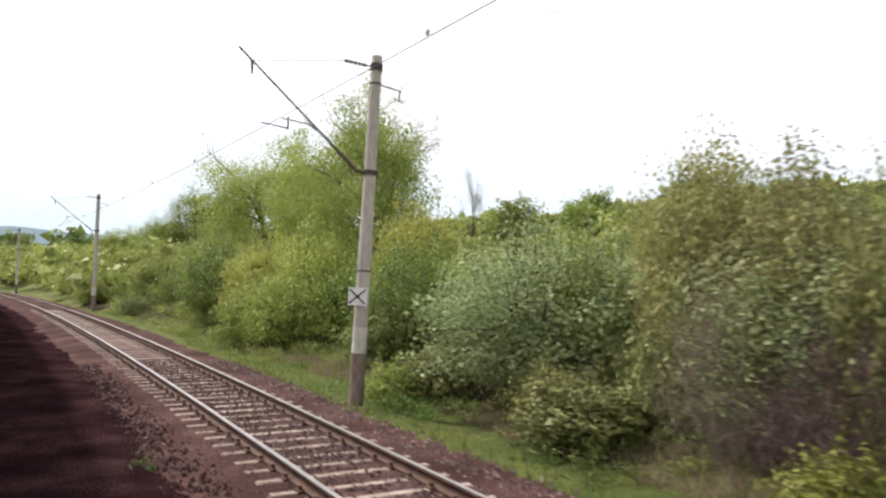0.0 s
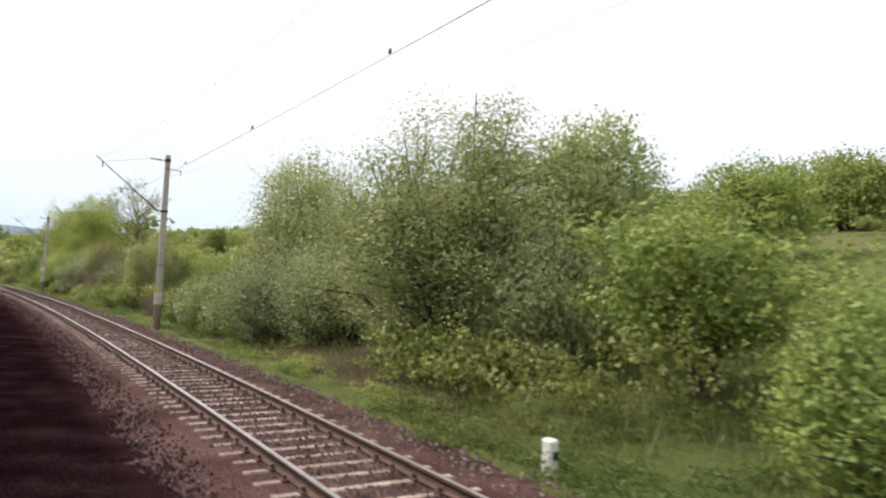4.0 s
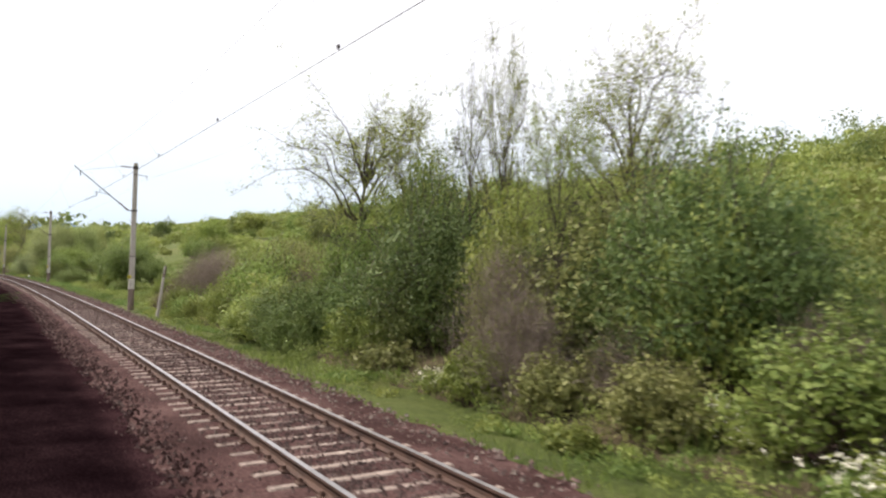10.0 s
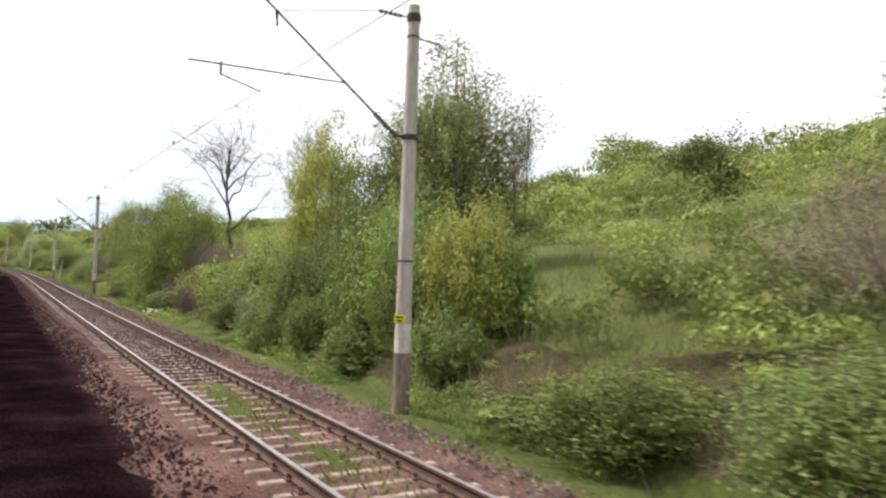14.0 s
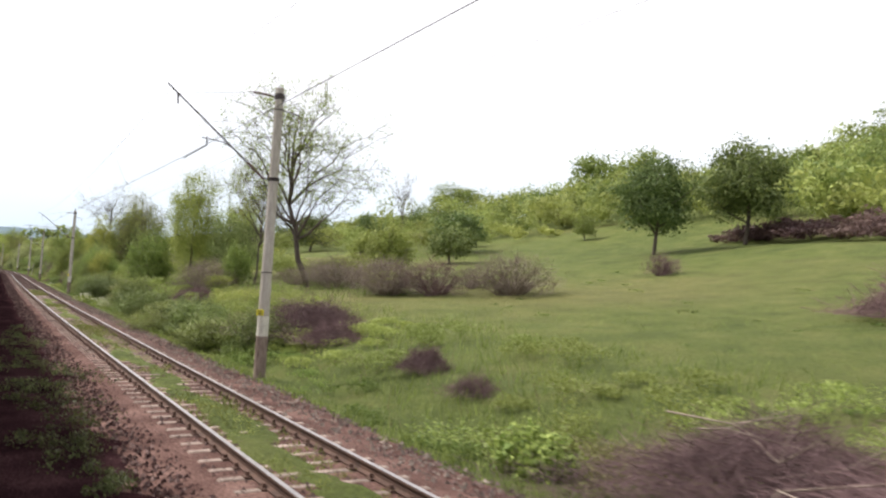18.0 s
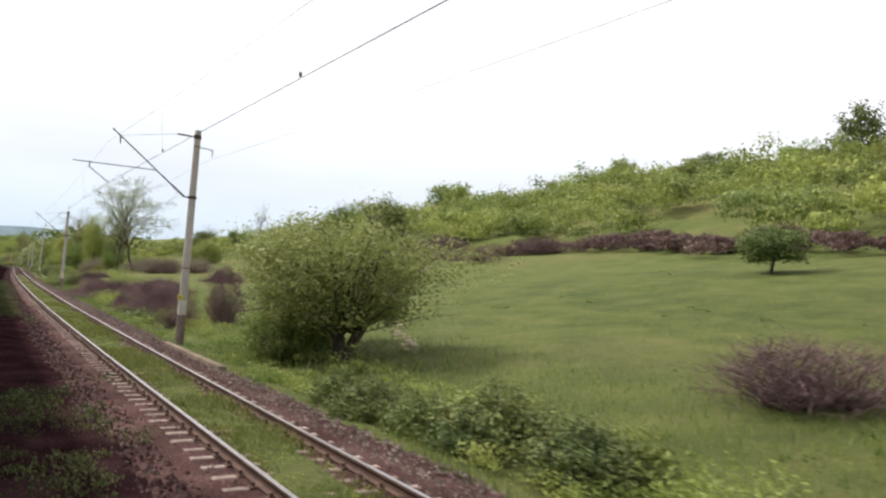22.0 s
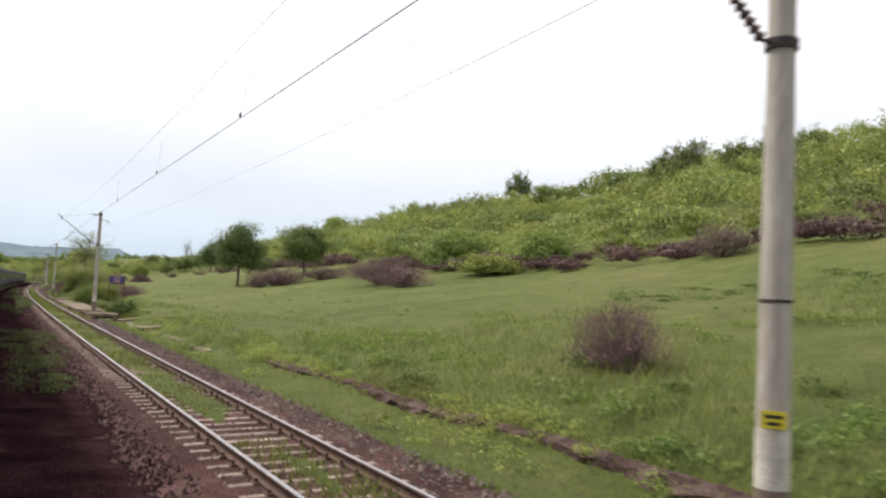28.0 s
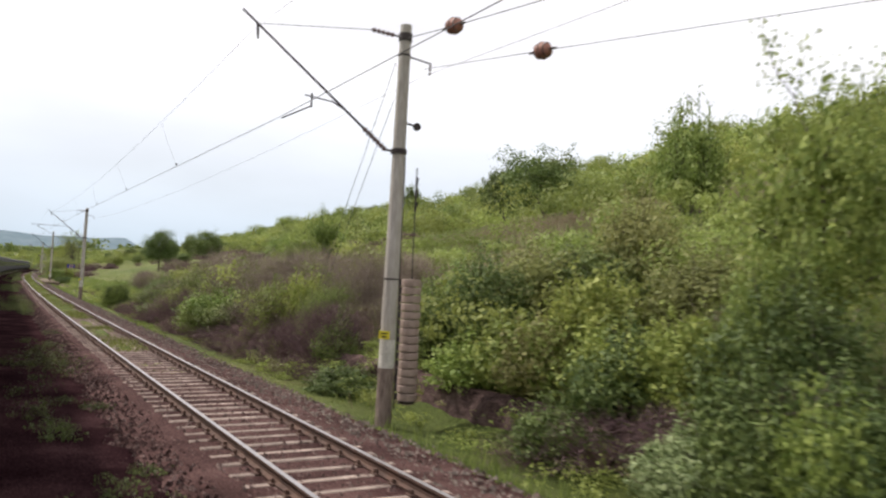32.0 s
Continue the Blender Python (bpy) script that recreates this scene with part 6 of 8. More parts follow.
plant("bush", 164.2, 7.9, 1.0, 0.6)
plant("olivebush", 173.8, 11.1, 3.8, 4.5)
plant("bush", 176.4, 11.6, 3.2, 3.9)
plant("olivebush", 179.6, 11.1, 3.6, 3.3)
plant("bush", 174.9, 9.4, 2.7, 2.1)
plant("greytwig", 181.8, 11.6, 4.0, 3.0)
plant("twigbush", 177.3, 9.1, 2.6, 0.9)
plant("greytwig", 153.4, 11.0, 4.4, 3.3)
plant("bush", 145.3, 9.5, 4.5, 1.5)
plant("olivebush", 161.5, 12.1, 5.0, 3.7)
plant("bush", 167.4, 10.0, 2.9, 1.8)
plant("bush", 191.4, 9.8, 3.1, 4.4)
plant("bush", 190.7, 8.6, 2.2, 1.4)
plant("greytwig", 193.4, 11.1, 3.0, 3.2)
plant("greytwig", 196.1, 11.6, 3.0, 2.6)
plant("greytwig", 198.5, 12.1, 2.7, 2.3)
plant("bush", 192.6, 10.0, 2.7, 2.9)
plant("herbbush", 198.9, 8.0, 2.3, 1.5)
plant("twigbush", 196.1, 9.3, 2.7, 1.6)
plant("olivebush", 199.9, 9.4, 2.4, 1.6)
plant("bush", 201.0, 10.5, 2.3, 1.9)
plant("twigbush", 202.6, 8.6, 1.8, 1.4)
plant("herbbush", 195.7, 7.8, 1.9, 0.7)
plant("bush", 209.4, 11.1, 3.2, 2.3)
plant("bush", 210.8, 10.1, 2.3, 2.5)
plant("herbbush", 209.0, 9.1, 2.4, 1.4)
plant("silverbush", 212.5, 9.4, 2.1, 1.4)
plant("herbbush", 210.7, 8.5, 1.7, 1.4)
plant("bush", 215.5, 9.6, 2.9, 2.9)
plant("herbbush", 216.1, 8.4, 2.2, 1.4)
plant("herbbush", 217.9, 9.1, 2.2, 3.0)
plant("deepbush", 219.2, 9.7, 1.8, 3.0)
plant("herbbush", 219.9, 8.4, 1.6, 1.9)
plant("herbbush", 217.9, 8.0, 1.7, 1.5)
plant("olivebush", 196.9, 18.0, 4.9, 3.3)
plant("bush", 204.8, 9.6, 2.4, 1.5)
plant("yellowbush", 226.5, 10.0, 2.7, 3.5)
plant("herbbush", 225.4, 9.1, 2.2, 3.0)
plant("bush", 227.0, 10.6, 2.1, 3.0)
plant("herbbush", 227.6, 8.7, 1.8, 1.7)
plant("herbbush", 239.1, 8.5, 3.9, 1.9)
plant("herbbush", 233.7, 8.3, 3.0, 1.4)
plant("bush", 238.8, 17.0, 3.8, 4.4)
plant("greytwig", 258.2, 14.0, 3.3, 1.6)
plant("greytwig", 258.7, 12.1, 3.9, 2.0)
plant("twigbush", 253.9, 13.1, 2.8, 1.2)
plant("olivebush", 251.7, 9.6, 3.8, 1.1)
plant("greytwig", 257.2, 9.1, 3.0, 1.2)
plant("bush", 159.0, 10.9, 3.4, 4.2)
plant("bush", 164.0, 10.9, 2.3, 3.7)
plant("deepbush", 217.5, 10.9, 2.7, 4.0)
plant("bush", 248.4, 10.8, 3.4, 4.7)
plant("olivebush", 156.0, 8.8, 1.8, 0.9)
plant("olivebush", 162.5, 8.9, 1.8, 1.3)
plant("olivebush", 164.9, 9.0, 1.7, 1.3)
plant("olivebush", 195.5, 8.8, 1.9, 0.5)
plant("olivebush", 199.8, 8.9, 1.7, 0.8)
plant("olivebush", 173.1, 8.8, 1.8, 1.2)
plant("olivebush", 213.6, 8.9, 1.6, 0.5)
plant("olivebush", 249.1, 8.9, 2.2, 0.4)
plant("olivebush", 260.2, 8.8, 1.7, 0.5)
plant("herbbush", 257.5, 8.4, 2.8, 2.3)
plant("deepbush", 241.3, 8.6, 3.9, 1.7)
plant("deepbush", 258.9, 8.6, 3.6, 1.5)
plant("bush", 148.9, 11.0, 2.8, 3.8)
plant("herbbush", 260.5, 9.0, 2.2, 0.3)
plant("herbbush", 256.0, 8.9, 1.9, 0.4)
plant("herbbush", 223.5, 8.6, 2.8, 0.4)
plant("herbbush", 231.5, 8.6, 2.6, 0.4)
plant("herbbush", 237.7, 8.7, 3.7, 1.8)
plant("bush", 132.8, 14.0, 3.5, 3.5)
plant("olivebush", 138.5, 13.0, 3.9, 3.1)
plant("greytwig", 140.6, 11.0, 2.1, 1.8)
plant("bush", 144.8, 9.3, 2.6, 1.4)
plant("bush", 148.0, 8.8, 1.5, 1.7)
plant("herbbush", 150.0, 8.6, 1.8, 1.7)
plant("bush", 143.2, 13.0, 2.6, 2.6)
plant("deepbush", 148.9, 11.5, 1.7, 2.9)
plant("bush", 135.6, 9.0, 2.1, 1.2)
plant("greytwig", 130.7, 12.0, 3.0, 2.7)
plant("oak", 148.6, 11.2, 7.5, 8.9)
plant("tree", 151.4, 12.2, 3.4, 6.2)
plant("oak", 151.3, 12.0, 2.4, 7.4)
plant("baretree", 155.5, 11.5, 1.9, 8.0)
plant("oak", 156.4, 12.0, 2.4, 8.5)
plant("oak", 160.9, 10.3, 1.9, 6.5)
plant("oak", 160.7, 12.5, 4.8, 7.4)
plant("deepbush", 162.1, 11.2, 3.5, 3.1)
plant("bush", 159.3, 10.5, 1.9, 3.2)
plant("bush", 147.1, 9.0, 3.2, 1.8)
plant("bush", 153.4, 9.3, 2.5, 1.8)
plant("deepbush", 154.9, 10.5, 3.1, 3.0)
plant("greytwig", 166.2, 11.0, 1.7, 1.7)
plant("olivebush", 148.0, 12.0, 4.1, 3.5)
plant("bush", 171.3, 11.0, 2.1, 3.8)
plant("bush", 173.4, 9.8, 2.0, 2.6)
plant("yellowbush", 174.1, 8.5, 1.4, 0.7)
plant("twigbush", 176.9, 9.0, 2.3, 1.2)
plant("baretree", 172.8, 13.0, 3.7, 6.2)
plant("olivebush", 174.9, 11.0, 2.4, 2.5)
plant("deepbush", 164.0, 11.5, 4.3, 4.4)
plant("greytwig", 160.1, 9.5, 2.6, 3.2)
plant("bush", 174.1, 10.8, 2.3, 4.3)
plant("olivebush", 177.0, 10.5, 2.5, 3.3)
plant("herbbush", 182.3, 9.3, 3.4, 1.7)
plant("herbbush", 184.0, 9.8, 3.2, 2.2)
plant("deepbush", 184.2, 9.2, 1.9, 2.2)
plant("twigbush", 181.0, 8.6, 2.6, 0.8)
plant("olivebush", 181.5, 12.0, 3.0, 3.3)
plant("baretree", 172.3, 14.0, 3.3, 6.5)
plant("oak", 178.9, 14.0, 4.7, 6.1)
plant("tree", 188.2, 9.8, 5.0, 7.2)
plant("olivetree", 184.7, 11.2, 3.2, 5.9)
plant("bush", 188.6, 9.0, 3.4, 2.6)
plant("tree", 191.0, 11.0, 4.4, 6.4)
plant("greytwig", 184.6, 12.0, 3.6, 3.4)
plant("bush", 192.0, 9.7, 3.8, 4.6)
plant("yellowbush", 190.9, 8.8, 2.4, 1.2)
plant("greytwig", 192.4, 11.0, 3.6, 2.6)
plant("greytwig", 195.0, 12.0, 3.8, 2.4)
plant("greytwig", 198.6, 12.5, 3.1, 2.0)
plant("herbbush", 198.7, 8.4, 2.2, 1.1)
plant("herbbush", 200.7, 9.3, 2.0, 1.5)
plant("olivebush", 201.9, 9.3, 1.4, 1.4)
plant("twigbush", 194.6, 9.0, 2.3, 0.9)
plant("baretree", 200.6, 11.0, 0.5, 4.4)
plant("baretree", 180.5, 16.4, 10.9, 12.8)
plant("oak", 195.8, 17.0, 5.9, 8.7)
plant("lighttree", 214.9, 11.0, 3.6, 7.2)
plant("tree", 216.5, 13.0, 2.7, 6.6)
plant("herbbush", 215.6, 9.8, 2.6, 2.8)
plant("herbbush", 217.3, 9.3, 2.9, 2.9)
plant("herbbush", 216.3, 8.6, 2.6, 1.2)
plant("deepbush", 218.4, 10.0, 2.2, 2.8)
plant("olivebush", 220.1, 8.4, 1.3, 1.8)
plant("bush", 209.9, 10.5, 3.0, 2.5)
plant("deepbush", 211.4, 10.0, 1.6, 2.6)
plant("bush", 205.6, 10.0, 2.9, 1.6)
plant("silverbush", 213.2, 9.0, 1.8, 1.6)
plant("herbbush", 209.8, 8.8, 2.3, 1.1)
plant("twigbush", 211.2, 8.5, 2.0, 0.5)
plant("bush", 224.1, 9.8, 3.1, 4.1)
plant("bush", 222.2, 9.5, 3.2, 3.7)
plant("bush", 225.0, 10.2, 2.3, 3.3)
plant("herbbush", 223.4, 8.6, 2.1, 1.4)
plant("olivebush", 217.9, 9.0, 1.9, 1.7)
plant("bush", 211.2, 11.0, 5.1, 2.5)
plant("oak", 217.6, 13.2, 4.6, 7.8)
plant("oak", 219.4, 14.0, 3.6, 7.3)
plant("baretree", 222.6, 14.0, 1.8, 6.3)
plant("baretree", 224.0, 13.5, 1.1, 6.4)
plant("herbbush", 213.7, 8.8, 1.9, 0.7)
plant("tree", 251.1, 13.1, 4.1, 8.2)
plant("oak", 259.6, 15.4, 4.4, 9.1)
plant("olivetree", 217.6, 15.0, 6.0, 8.2)
plant("herbbush", 238.6, 9.0, 4.3, 1.7)
plant("greytwig", 234.9, 14.0, 6.2, 3.0)
plant("stemtree", 252.8, 16.0, 3.9, 5.5)
plant("baretree", 235.1, 18.0, 2.3, 9.6)
plant("greytwig", 256.1, 13.5, 4.2, 2.1)
plant("bush", 258.6, 14.5, 2.0, 3.0)
plant("greytwig", 250.7, 10.5, 4.9, 0.5)
plant("greytwig", 259.6, 22.0, 8.3, 1.6)
plant("oak", 265.6, 16.8, 11.5, 12.6)
plant("greytwig", 274.2, 18.0, 3.7, 2.1)
plant("greytwig", 273.3, 24.0, 2.3, 1.1)
plant("greytwig", 264.3, 19.0, 3.7, 1.6)
plant("herbbush", 269.3, 9.2, 3.6, 0.8)
plant("herbbush", 280.1, 8.6, 4.1, 0.9)
plant("bush", 25.3, 60.7, 6.3, 5.7)
plant("brush", 181.1, 8.7, 3.0, 0.8)

# trees by the first brush piles
plant("brush", 264.1, 10.8, 2.8, 1.0)
plant("greytwig", 263.0, 17.1, 3.5, 1.2)
plant("bush", 248.2, 30.2, 5.7, 4.2)
plant("herbbush", 263.5, 8.1, 2.1, 0.4)
plant("herbbush", 265.7, 8.2, 2.1, 0.4)
plant("herbbush", 267.5, 8.4, 2.3, 0.6)
plant("weed", 261.7, 7.5, 1.4, 0.6)
plant("herbbush", 270.3, 7.9, 1.9, 1.4)
plant("herbbush", 272.7, 7.9, 4.0, 1.5)
plant("herbbush", 281.0, 7.9, 3.2, 1.4)
plant("herbbush", 274.3, 8.4, 1.7, 1.4)
plant("brush", 283.1, 10.5, 4.7, 1.5)
plant("brush", 286.0, 10.2, 2.2, 1.0)
plant("greytwig", 273.8, 18.0, 5.0, 1.9)
plant("greytwig", 274.5, 22.8, 2.2, 1.4)
plant("herbbush", 283.5, 7.8, 1.2, 0.9)
plant("weed", 284.8, 8.1, 1.7, 0.7)

# meadow with fruit trees and brush piles
plant("twigbush", 337.7, 10.5, 1.5, 2.2)
plant("twigbush", 337.7, 8.4, 2.2, 1.4)
plant("twigbush", 338.3, 9.0, 1.3, 1.7)
plant("deeptree", 238.0, 44.0, 6.5, 4.6)
plant("deeptree", 227.0, 50.0, 7.5, 5.2)
plant("deeptree", 247.0, 37.5, 5.0, 3.8)
plant("deeptree", 219.0, 43.0, 6.0, 4.4)
plant("deeptree", 208.0, 38.0, 7.0, 5.5)
plant("roundtree", 264.3, 46.3, 6.3, 8.0)
plant("roundtree", 267.5, 53.2, 7.3, 8.5)
plant("tree", 243.3, 56.7, 3.1, 3.2)
plant("greytwig", 267.2, 18.1, 6.3, 1.6)
plant("twigbush", 276.2, 19.5, 4.2, 2.0)
plant("twigbush", 276.5, 23.7, 2.9, 1.6)
plant("brush", 292.4, 10.1, 1.6, 0.8)
plant("twigbush", 276.5, 34.7, 2.3, 1.5)
plant("brush", 295.4, 9.7, 1.4, 0.6)
plant("herbbush", 262.5, 8.5, 4.0, 1.0)
plant("herbbush", 275.0, 8.2, 3.0, 1.0)
plant("weed", 298.0, 7.7, 1.7, 0.6)
plant("bush", 300.0, 7.8, 1.6, 0.9)
plant("baretree", 217.2, 47.3, 4.5, 10.5)
plant("brush", 306.5, 9.2, 6.8, 1.6)
plant("brush", 303.6, 19.7, 3.7, 1.9)
plant("brush", 314.7, 12.1, 5.2, 1.7)
plant("brush", 318.2, 12.0, 3.3, 1.3)
plant("twigbush", 276.1, 35.4, 2.7, 1.5)
plant("greytwig", 278.9, 22.2, 5.7, 2.3)
plant("brush", 320.8, 8.6, 2.1, 1.1)
plant("brush", 312.0, 10.7, 4.0, 1.4)
plant("weed", 310.6, 8.3, 1.8, 0.8)
plant("weed", 313.9, 8.5, 1.6, 1.1)
plant("weed", 316.0, 8.5, 1.5, 1.1)
plant("bush", 306.5, 7.7, 1.5, 0.8)
plant("weed", 318.4, 7.8, 1.6, 1.3)
plant("greytwig", 300.8, 37.3, 3.9, 1.7)
plant("greytwig", 300.8, 43.3, 3.8, 2.2)
plant("deepbush", 329.2, 7.8, 1.9, 0.6)
plant("deepbush", 332.4, 7.8, 2.0, 0.8)
plant("deepbush", 327.9, 7.6, 1.0, 0.7)
plant("brush", 297.1, 25.5, 4.6, 2.1)
plant("greytwig", 304.0, 36.8, 4.2, 1.5)
plant("twigbush", 309.2, 40.6, 6.2, 1.6)
plant("twigbush", 317.8, 38.6, 6.0, 1.6)
plant("brush", 303.5, 9.0, 5.1, 1.5)

# willow thicket and the halt
plant("sallow", 354.0, 10.4, 7.2, 5.0)
plant("twigbush", 367.2, 14.5, 3.4, 1.6)
plant("deepbush", 368.1, 8.5, 2.3, 0.9)
plant("bush", 352.0, 9.4, 3.6, 2.4)
plant("sallow", 350.2, 10.4, 5.2, 4.4)
plant("deepbush", 352.7, 8.7, 1.5, 1.9)
plant("bush", 334.4, 7.5, 1.9, 0.6)
plant("weed", 350.9, 7.7, 1.2, 0.7)
plant("brush", 327.3, 9.5, 4.1, 2.1)
plant("twigbush", 298.0, 25.0, 3.8, 2.1)
plant("twigbush", 302.6, 52.1, 14.1, 1.5)
plant("deepbush", 360.5, 7.6, 1.7, 1.0)
plant("deepbush", 364.0, 7.7, 1.7, 1.0)
plant("deepbush", 365.8, 7.8, 1.7, 0.9)
plant("deepbush", 362.2, 7.6, 2.1, 1.0)
plant("twigbush", 367.6, 15.4, 5.2, 1.5)
plant("deepbush", 368.1, 8.3, 1.8, 1.0)
plant("bush", 363.9, 9.0, 1.8, 0.7)
plant("weed", 364.7, 7.5, 1.0, 0.4)
plant("bush", 368.5, 9.1, 1.1, 0.8)
plant("weed", 370.7, 8.4, 1.5, 1.0)
plant("roundtree", 349.0, 38.1, 4.4, 2.8)
plant("tree", 254.5, 110.3, 6.3, 8.3)
plant("tree", 204.7, 100.5, 8.6, 10.0)
plant("deepbush", 365.6, 8.6, 2.7, 1.2)
plant("twigbush", 372.2, 13.7, 3.8, 1.5)
plant("bush", 387.2, 10.1, 4.0, 2.5)
plant("weed", 378.5, 8.9, 1.6, 0.9)
plant("greytwig", 381.5, 10.3, 2.0, 0.8)
plant("twigbush", 373.7, 8.7, 1.5, 0.6)
plant("twigbush", 376.3, 29.9, 3.3, 2.4)
plant("bush", 387.9, 8.8, 2.4, 1.4)
plant("bush", 389.2, 8.5, 1.6, 1.4)
plant("bush", 389.4, 8.5, 3.4, 2.5)
plant("weed", 399.5, 9.0, 1.0, 0.5)
plant("twigbush", 393.1, 8.8, 1.0, 0.7)
plant("twigbush", 381.1, 31.9, 8.5, 2.5)
plant("twigbush", 381.8, 37.8, 5.8, 1.8)
plant("twigbush", 383.4, 42.6, 5.9, 2.0)
plant("roundtree", 369.3, 29.3, 7.9, 9.0)
plant("roundtree", 366.3, 40.1, 8.1, 7.5)
plant("twigbush", 309.0, 52.6, 9.9, 2.0)
plant("herbbush", 404.2, 8.9, 2.0, 0.8)
plant("twigbush", 291.3, 45.9, 5.5, 1.8)
plant("deepbush", 404.0, 8.4, 2.4, 0.8)
plant("bush", 413.1, 9.0, 1.7, 0.8)
plant("deepbush", 417.6, 8.8, 1.7, 1.3)
plant("twigbush", 397.5, 40.0, 5.1, 2.4)
plant("twigbush", 390.6, 39.6, 5.7, 1.9)
plant("twigbush", 383.7, 37.0, 8.2, 1.8)
plant("twigbush", 377.9, 32.9, 6.5, 1.9)
plant("bush", 388.3, 9.0, 3.7, 2.1)
plant("twigbush", 406.7, 35.9, 4.0, 1.3)
plant("bush", 419.1, 8.6, 1.2, 0.4)
plant("deepbush", 418.3, 8.0, 1.8, 1.5)
plant("twigbush", 412.6, 34.3, 6.3, 2.1)
plant("twigbush", 399.8, 38.4, 5.5, 2.5)
plant("twigbush", 380.1, 29.5, 4.1, 1.8)
plant("bush", 411.1, 45.2, 7.6, 2.3)

# field edge and the last thicket
plant("deepbush", 486.7, 8.1, 2.0, 2.1)
plant("bush", 487.4, 8.3, 1.0, 0.4)
plant("greytwig", 491.2, 11.1, 2.4, 2.4)
plant("deepbush", 494.9, 10.1, 2.5, 1.7)
plant("bush", 494.2, 12.0, 3.6, 1.9)
plant("greytwig", 498.6, 11.1, 3.8, 1.4)
plant("greytwig", 499.8, 13.1, 4.4, 2.5)
plant("greytwig", 505.6, 12.0, 4.1, 2.5)
plant("greytwig", 507.9, 12.1, 2.8, 2.2)
plant("bush", 502.9, 9.0, 2.0, 1.0)
plant("deepbush", 504.7, 9.7, 2.6, 1.6)
plant("twigbush", 500.0, 9.1, 2.6, 0.6)
plant("twigbush", 507.9, 9.0, 2.9, 1.8)
plant("greytwig", 493.5, 9.6, 2.4, 1.0)
plant("twigbush", 509.9, 8.7, 2.3, 1.7)
plant("bush", 499.6, 7.8, 1.6, 0.5)
plant("herbbush", 504.3, 11.1, 2.2, 2.0)
plant("bush", 513.1, 8.7, 3.0, 1.5)
plant("deepbush", 499.1, 9.5, 4.2, 1.3)
plant("greytwig", 498.6, 13.1, 5.2, 2.8)
plant("greytwig", 510.5, 12.1, 4.0, 1.9)
plant("bush", 522.0, 9.0, 2.4, 2.1)
plant("twigbush", 517.5, 9.5, 2.9, 1.3)
plant("greytwig", 511.5, 14.1, 5.6, 2.1)
plant("greytwig", 518.2, 14.1, 4.7, 1.8)
plant("greytwig", 522.7, 14.1, 3.8, 1.7)
plant("bush", 522.9, 10.0, 2.0, 1.4)
plant("twigbush", 525.4, 9.0, 2.6, 1.4)
plant("twigbush", 516.3, 8.4, 2.7, 0.4)
plant("bush", 514.4, 9.0, 3.4, 1.8)
plant("twigbush", 522.1, 9.2, 4.1, 2.0)
plant("twigbush", 528.4, 9.0, 2.5, 1.9)
plant("deepbush", 532.8, 9.6, 2.2, 2.0)
plant("bush", 531.1, 12.0, 3.2, 1.9)
plant("olivebush", 533.9, 12.1, 3.6, 2.1)
plant("bush", 535.4, 9.1, 2.3, 1.3)
plant("bush", 537.3, 9.5, 2.6, 1.5)
plant("deepbush", 534.7, 13.1, 3.4, 1.9)
plant("bush", 539.7, 9.6, 2.4, 1.5)
plant("olivebush", 539.0, 12.2, 3.1, 1.9)
plant("deepbush", 542.7, 9.7, 2.5, 2.3)
plant("silverbush", 542.5, 8.2, 1.8, 1.2)
plant("deepbush", 543.3, 8.2, 1.7, 1.6)
plant("deepbush", 544.1, 8.8, 2.0, 1.7)
plant("twigbush", 540.5, 8.4, 2.2, 1.0)
plant("twigbush", 539.3, 8.0, 2.4, 0.7)
plant("deepbush", 531.0, 8.1, 2.2, 0.8)
plant("deepbush", 501.9, 9.0, 3.6, 0.7)
plant("deepbush", 544.5, 8.2, 1.2, 1.3)
plant("greytwig", 521.1, 14.1, 5.1, 2.0)
plant("twigbush", 525.1, 9.0, 2.1, 1.0)
plant("twigbush", 526.4, 9.1, 2.1, 1.2)
plant("twigbush", 527.5, 8.9, 1.9, 1.6)
plant("twigbush", 523.3, 9.0, 1.9, 0.8)
plant("twigbush", 521.3, 8.9, 1.7, 0.5)
plant("twigbush", 508.8, 9.1, 2.3, 1.2)
plant("twigbush", 510.0, 9.1, 2.1, 1.6)
plant("twigbush", 506.1, 9.0, 2.0, 1.0)
plant("twigbush", 504.4, 8.9, 1.9, 0.7)
plant("twigbush", 541.4, 8.9, 1.9, 0.9)
plant("twigbush", 543.4, 9.0, 1.9, 1.4)
plant("greytwig", 523.8, 11.2, 2.5, 1.9)
plant("greytwig", 518.5, 11.1, 2.9, 1.9)
plant("greytwig", 505.4, 11.1, 2.7, 2.2)
plant("greytwig", 508.0, 11.0, 2.5, 2.3)
plant("greytwig", 525.9, 11.1, 2.2, 2.3)
plant("greytwig", 527.7, 11.0, 2.8, 1.0)
plant("greytwig", 540.9, 11.1, 2.3, 1.3)
plant("bush", 486.9, 7.9, 1.8, 2.1)
plant("bush", 468.2, 32.0, 4.6, 3.7)
plant("twigbush", 466.4, 13.0, 2.2, 1.7)
plant("greytwig", 476.7, 12.0, 2.9, 1.6)
plant("greytwig", 503.9, 9.6, 2.7, 1.6)
plant("greytwig", 505.0, 13.0, 3.8, 2.5)
plant("deepbush", 497.2, 9.2, 2.1, 1.7)
plant("bush", 499.8, 9.0, 1.8, 1.4)
plant("greytwig", 502.8, 12.0, 3.1, 1.9)
plant("herbbush", 501.3, 11.0, 2.6, 2.0)
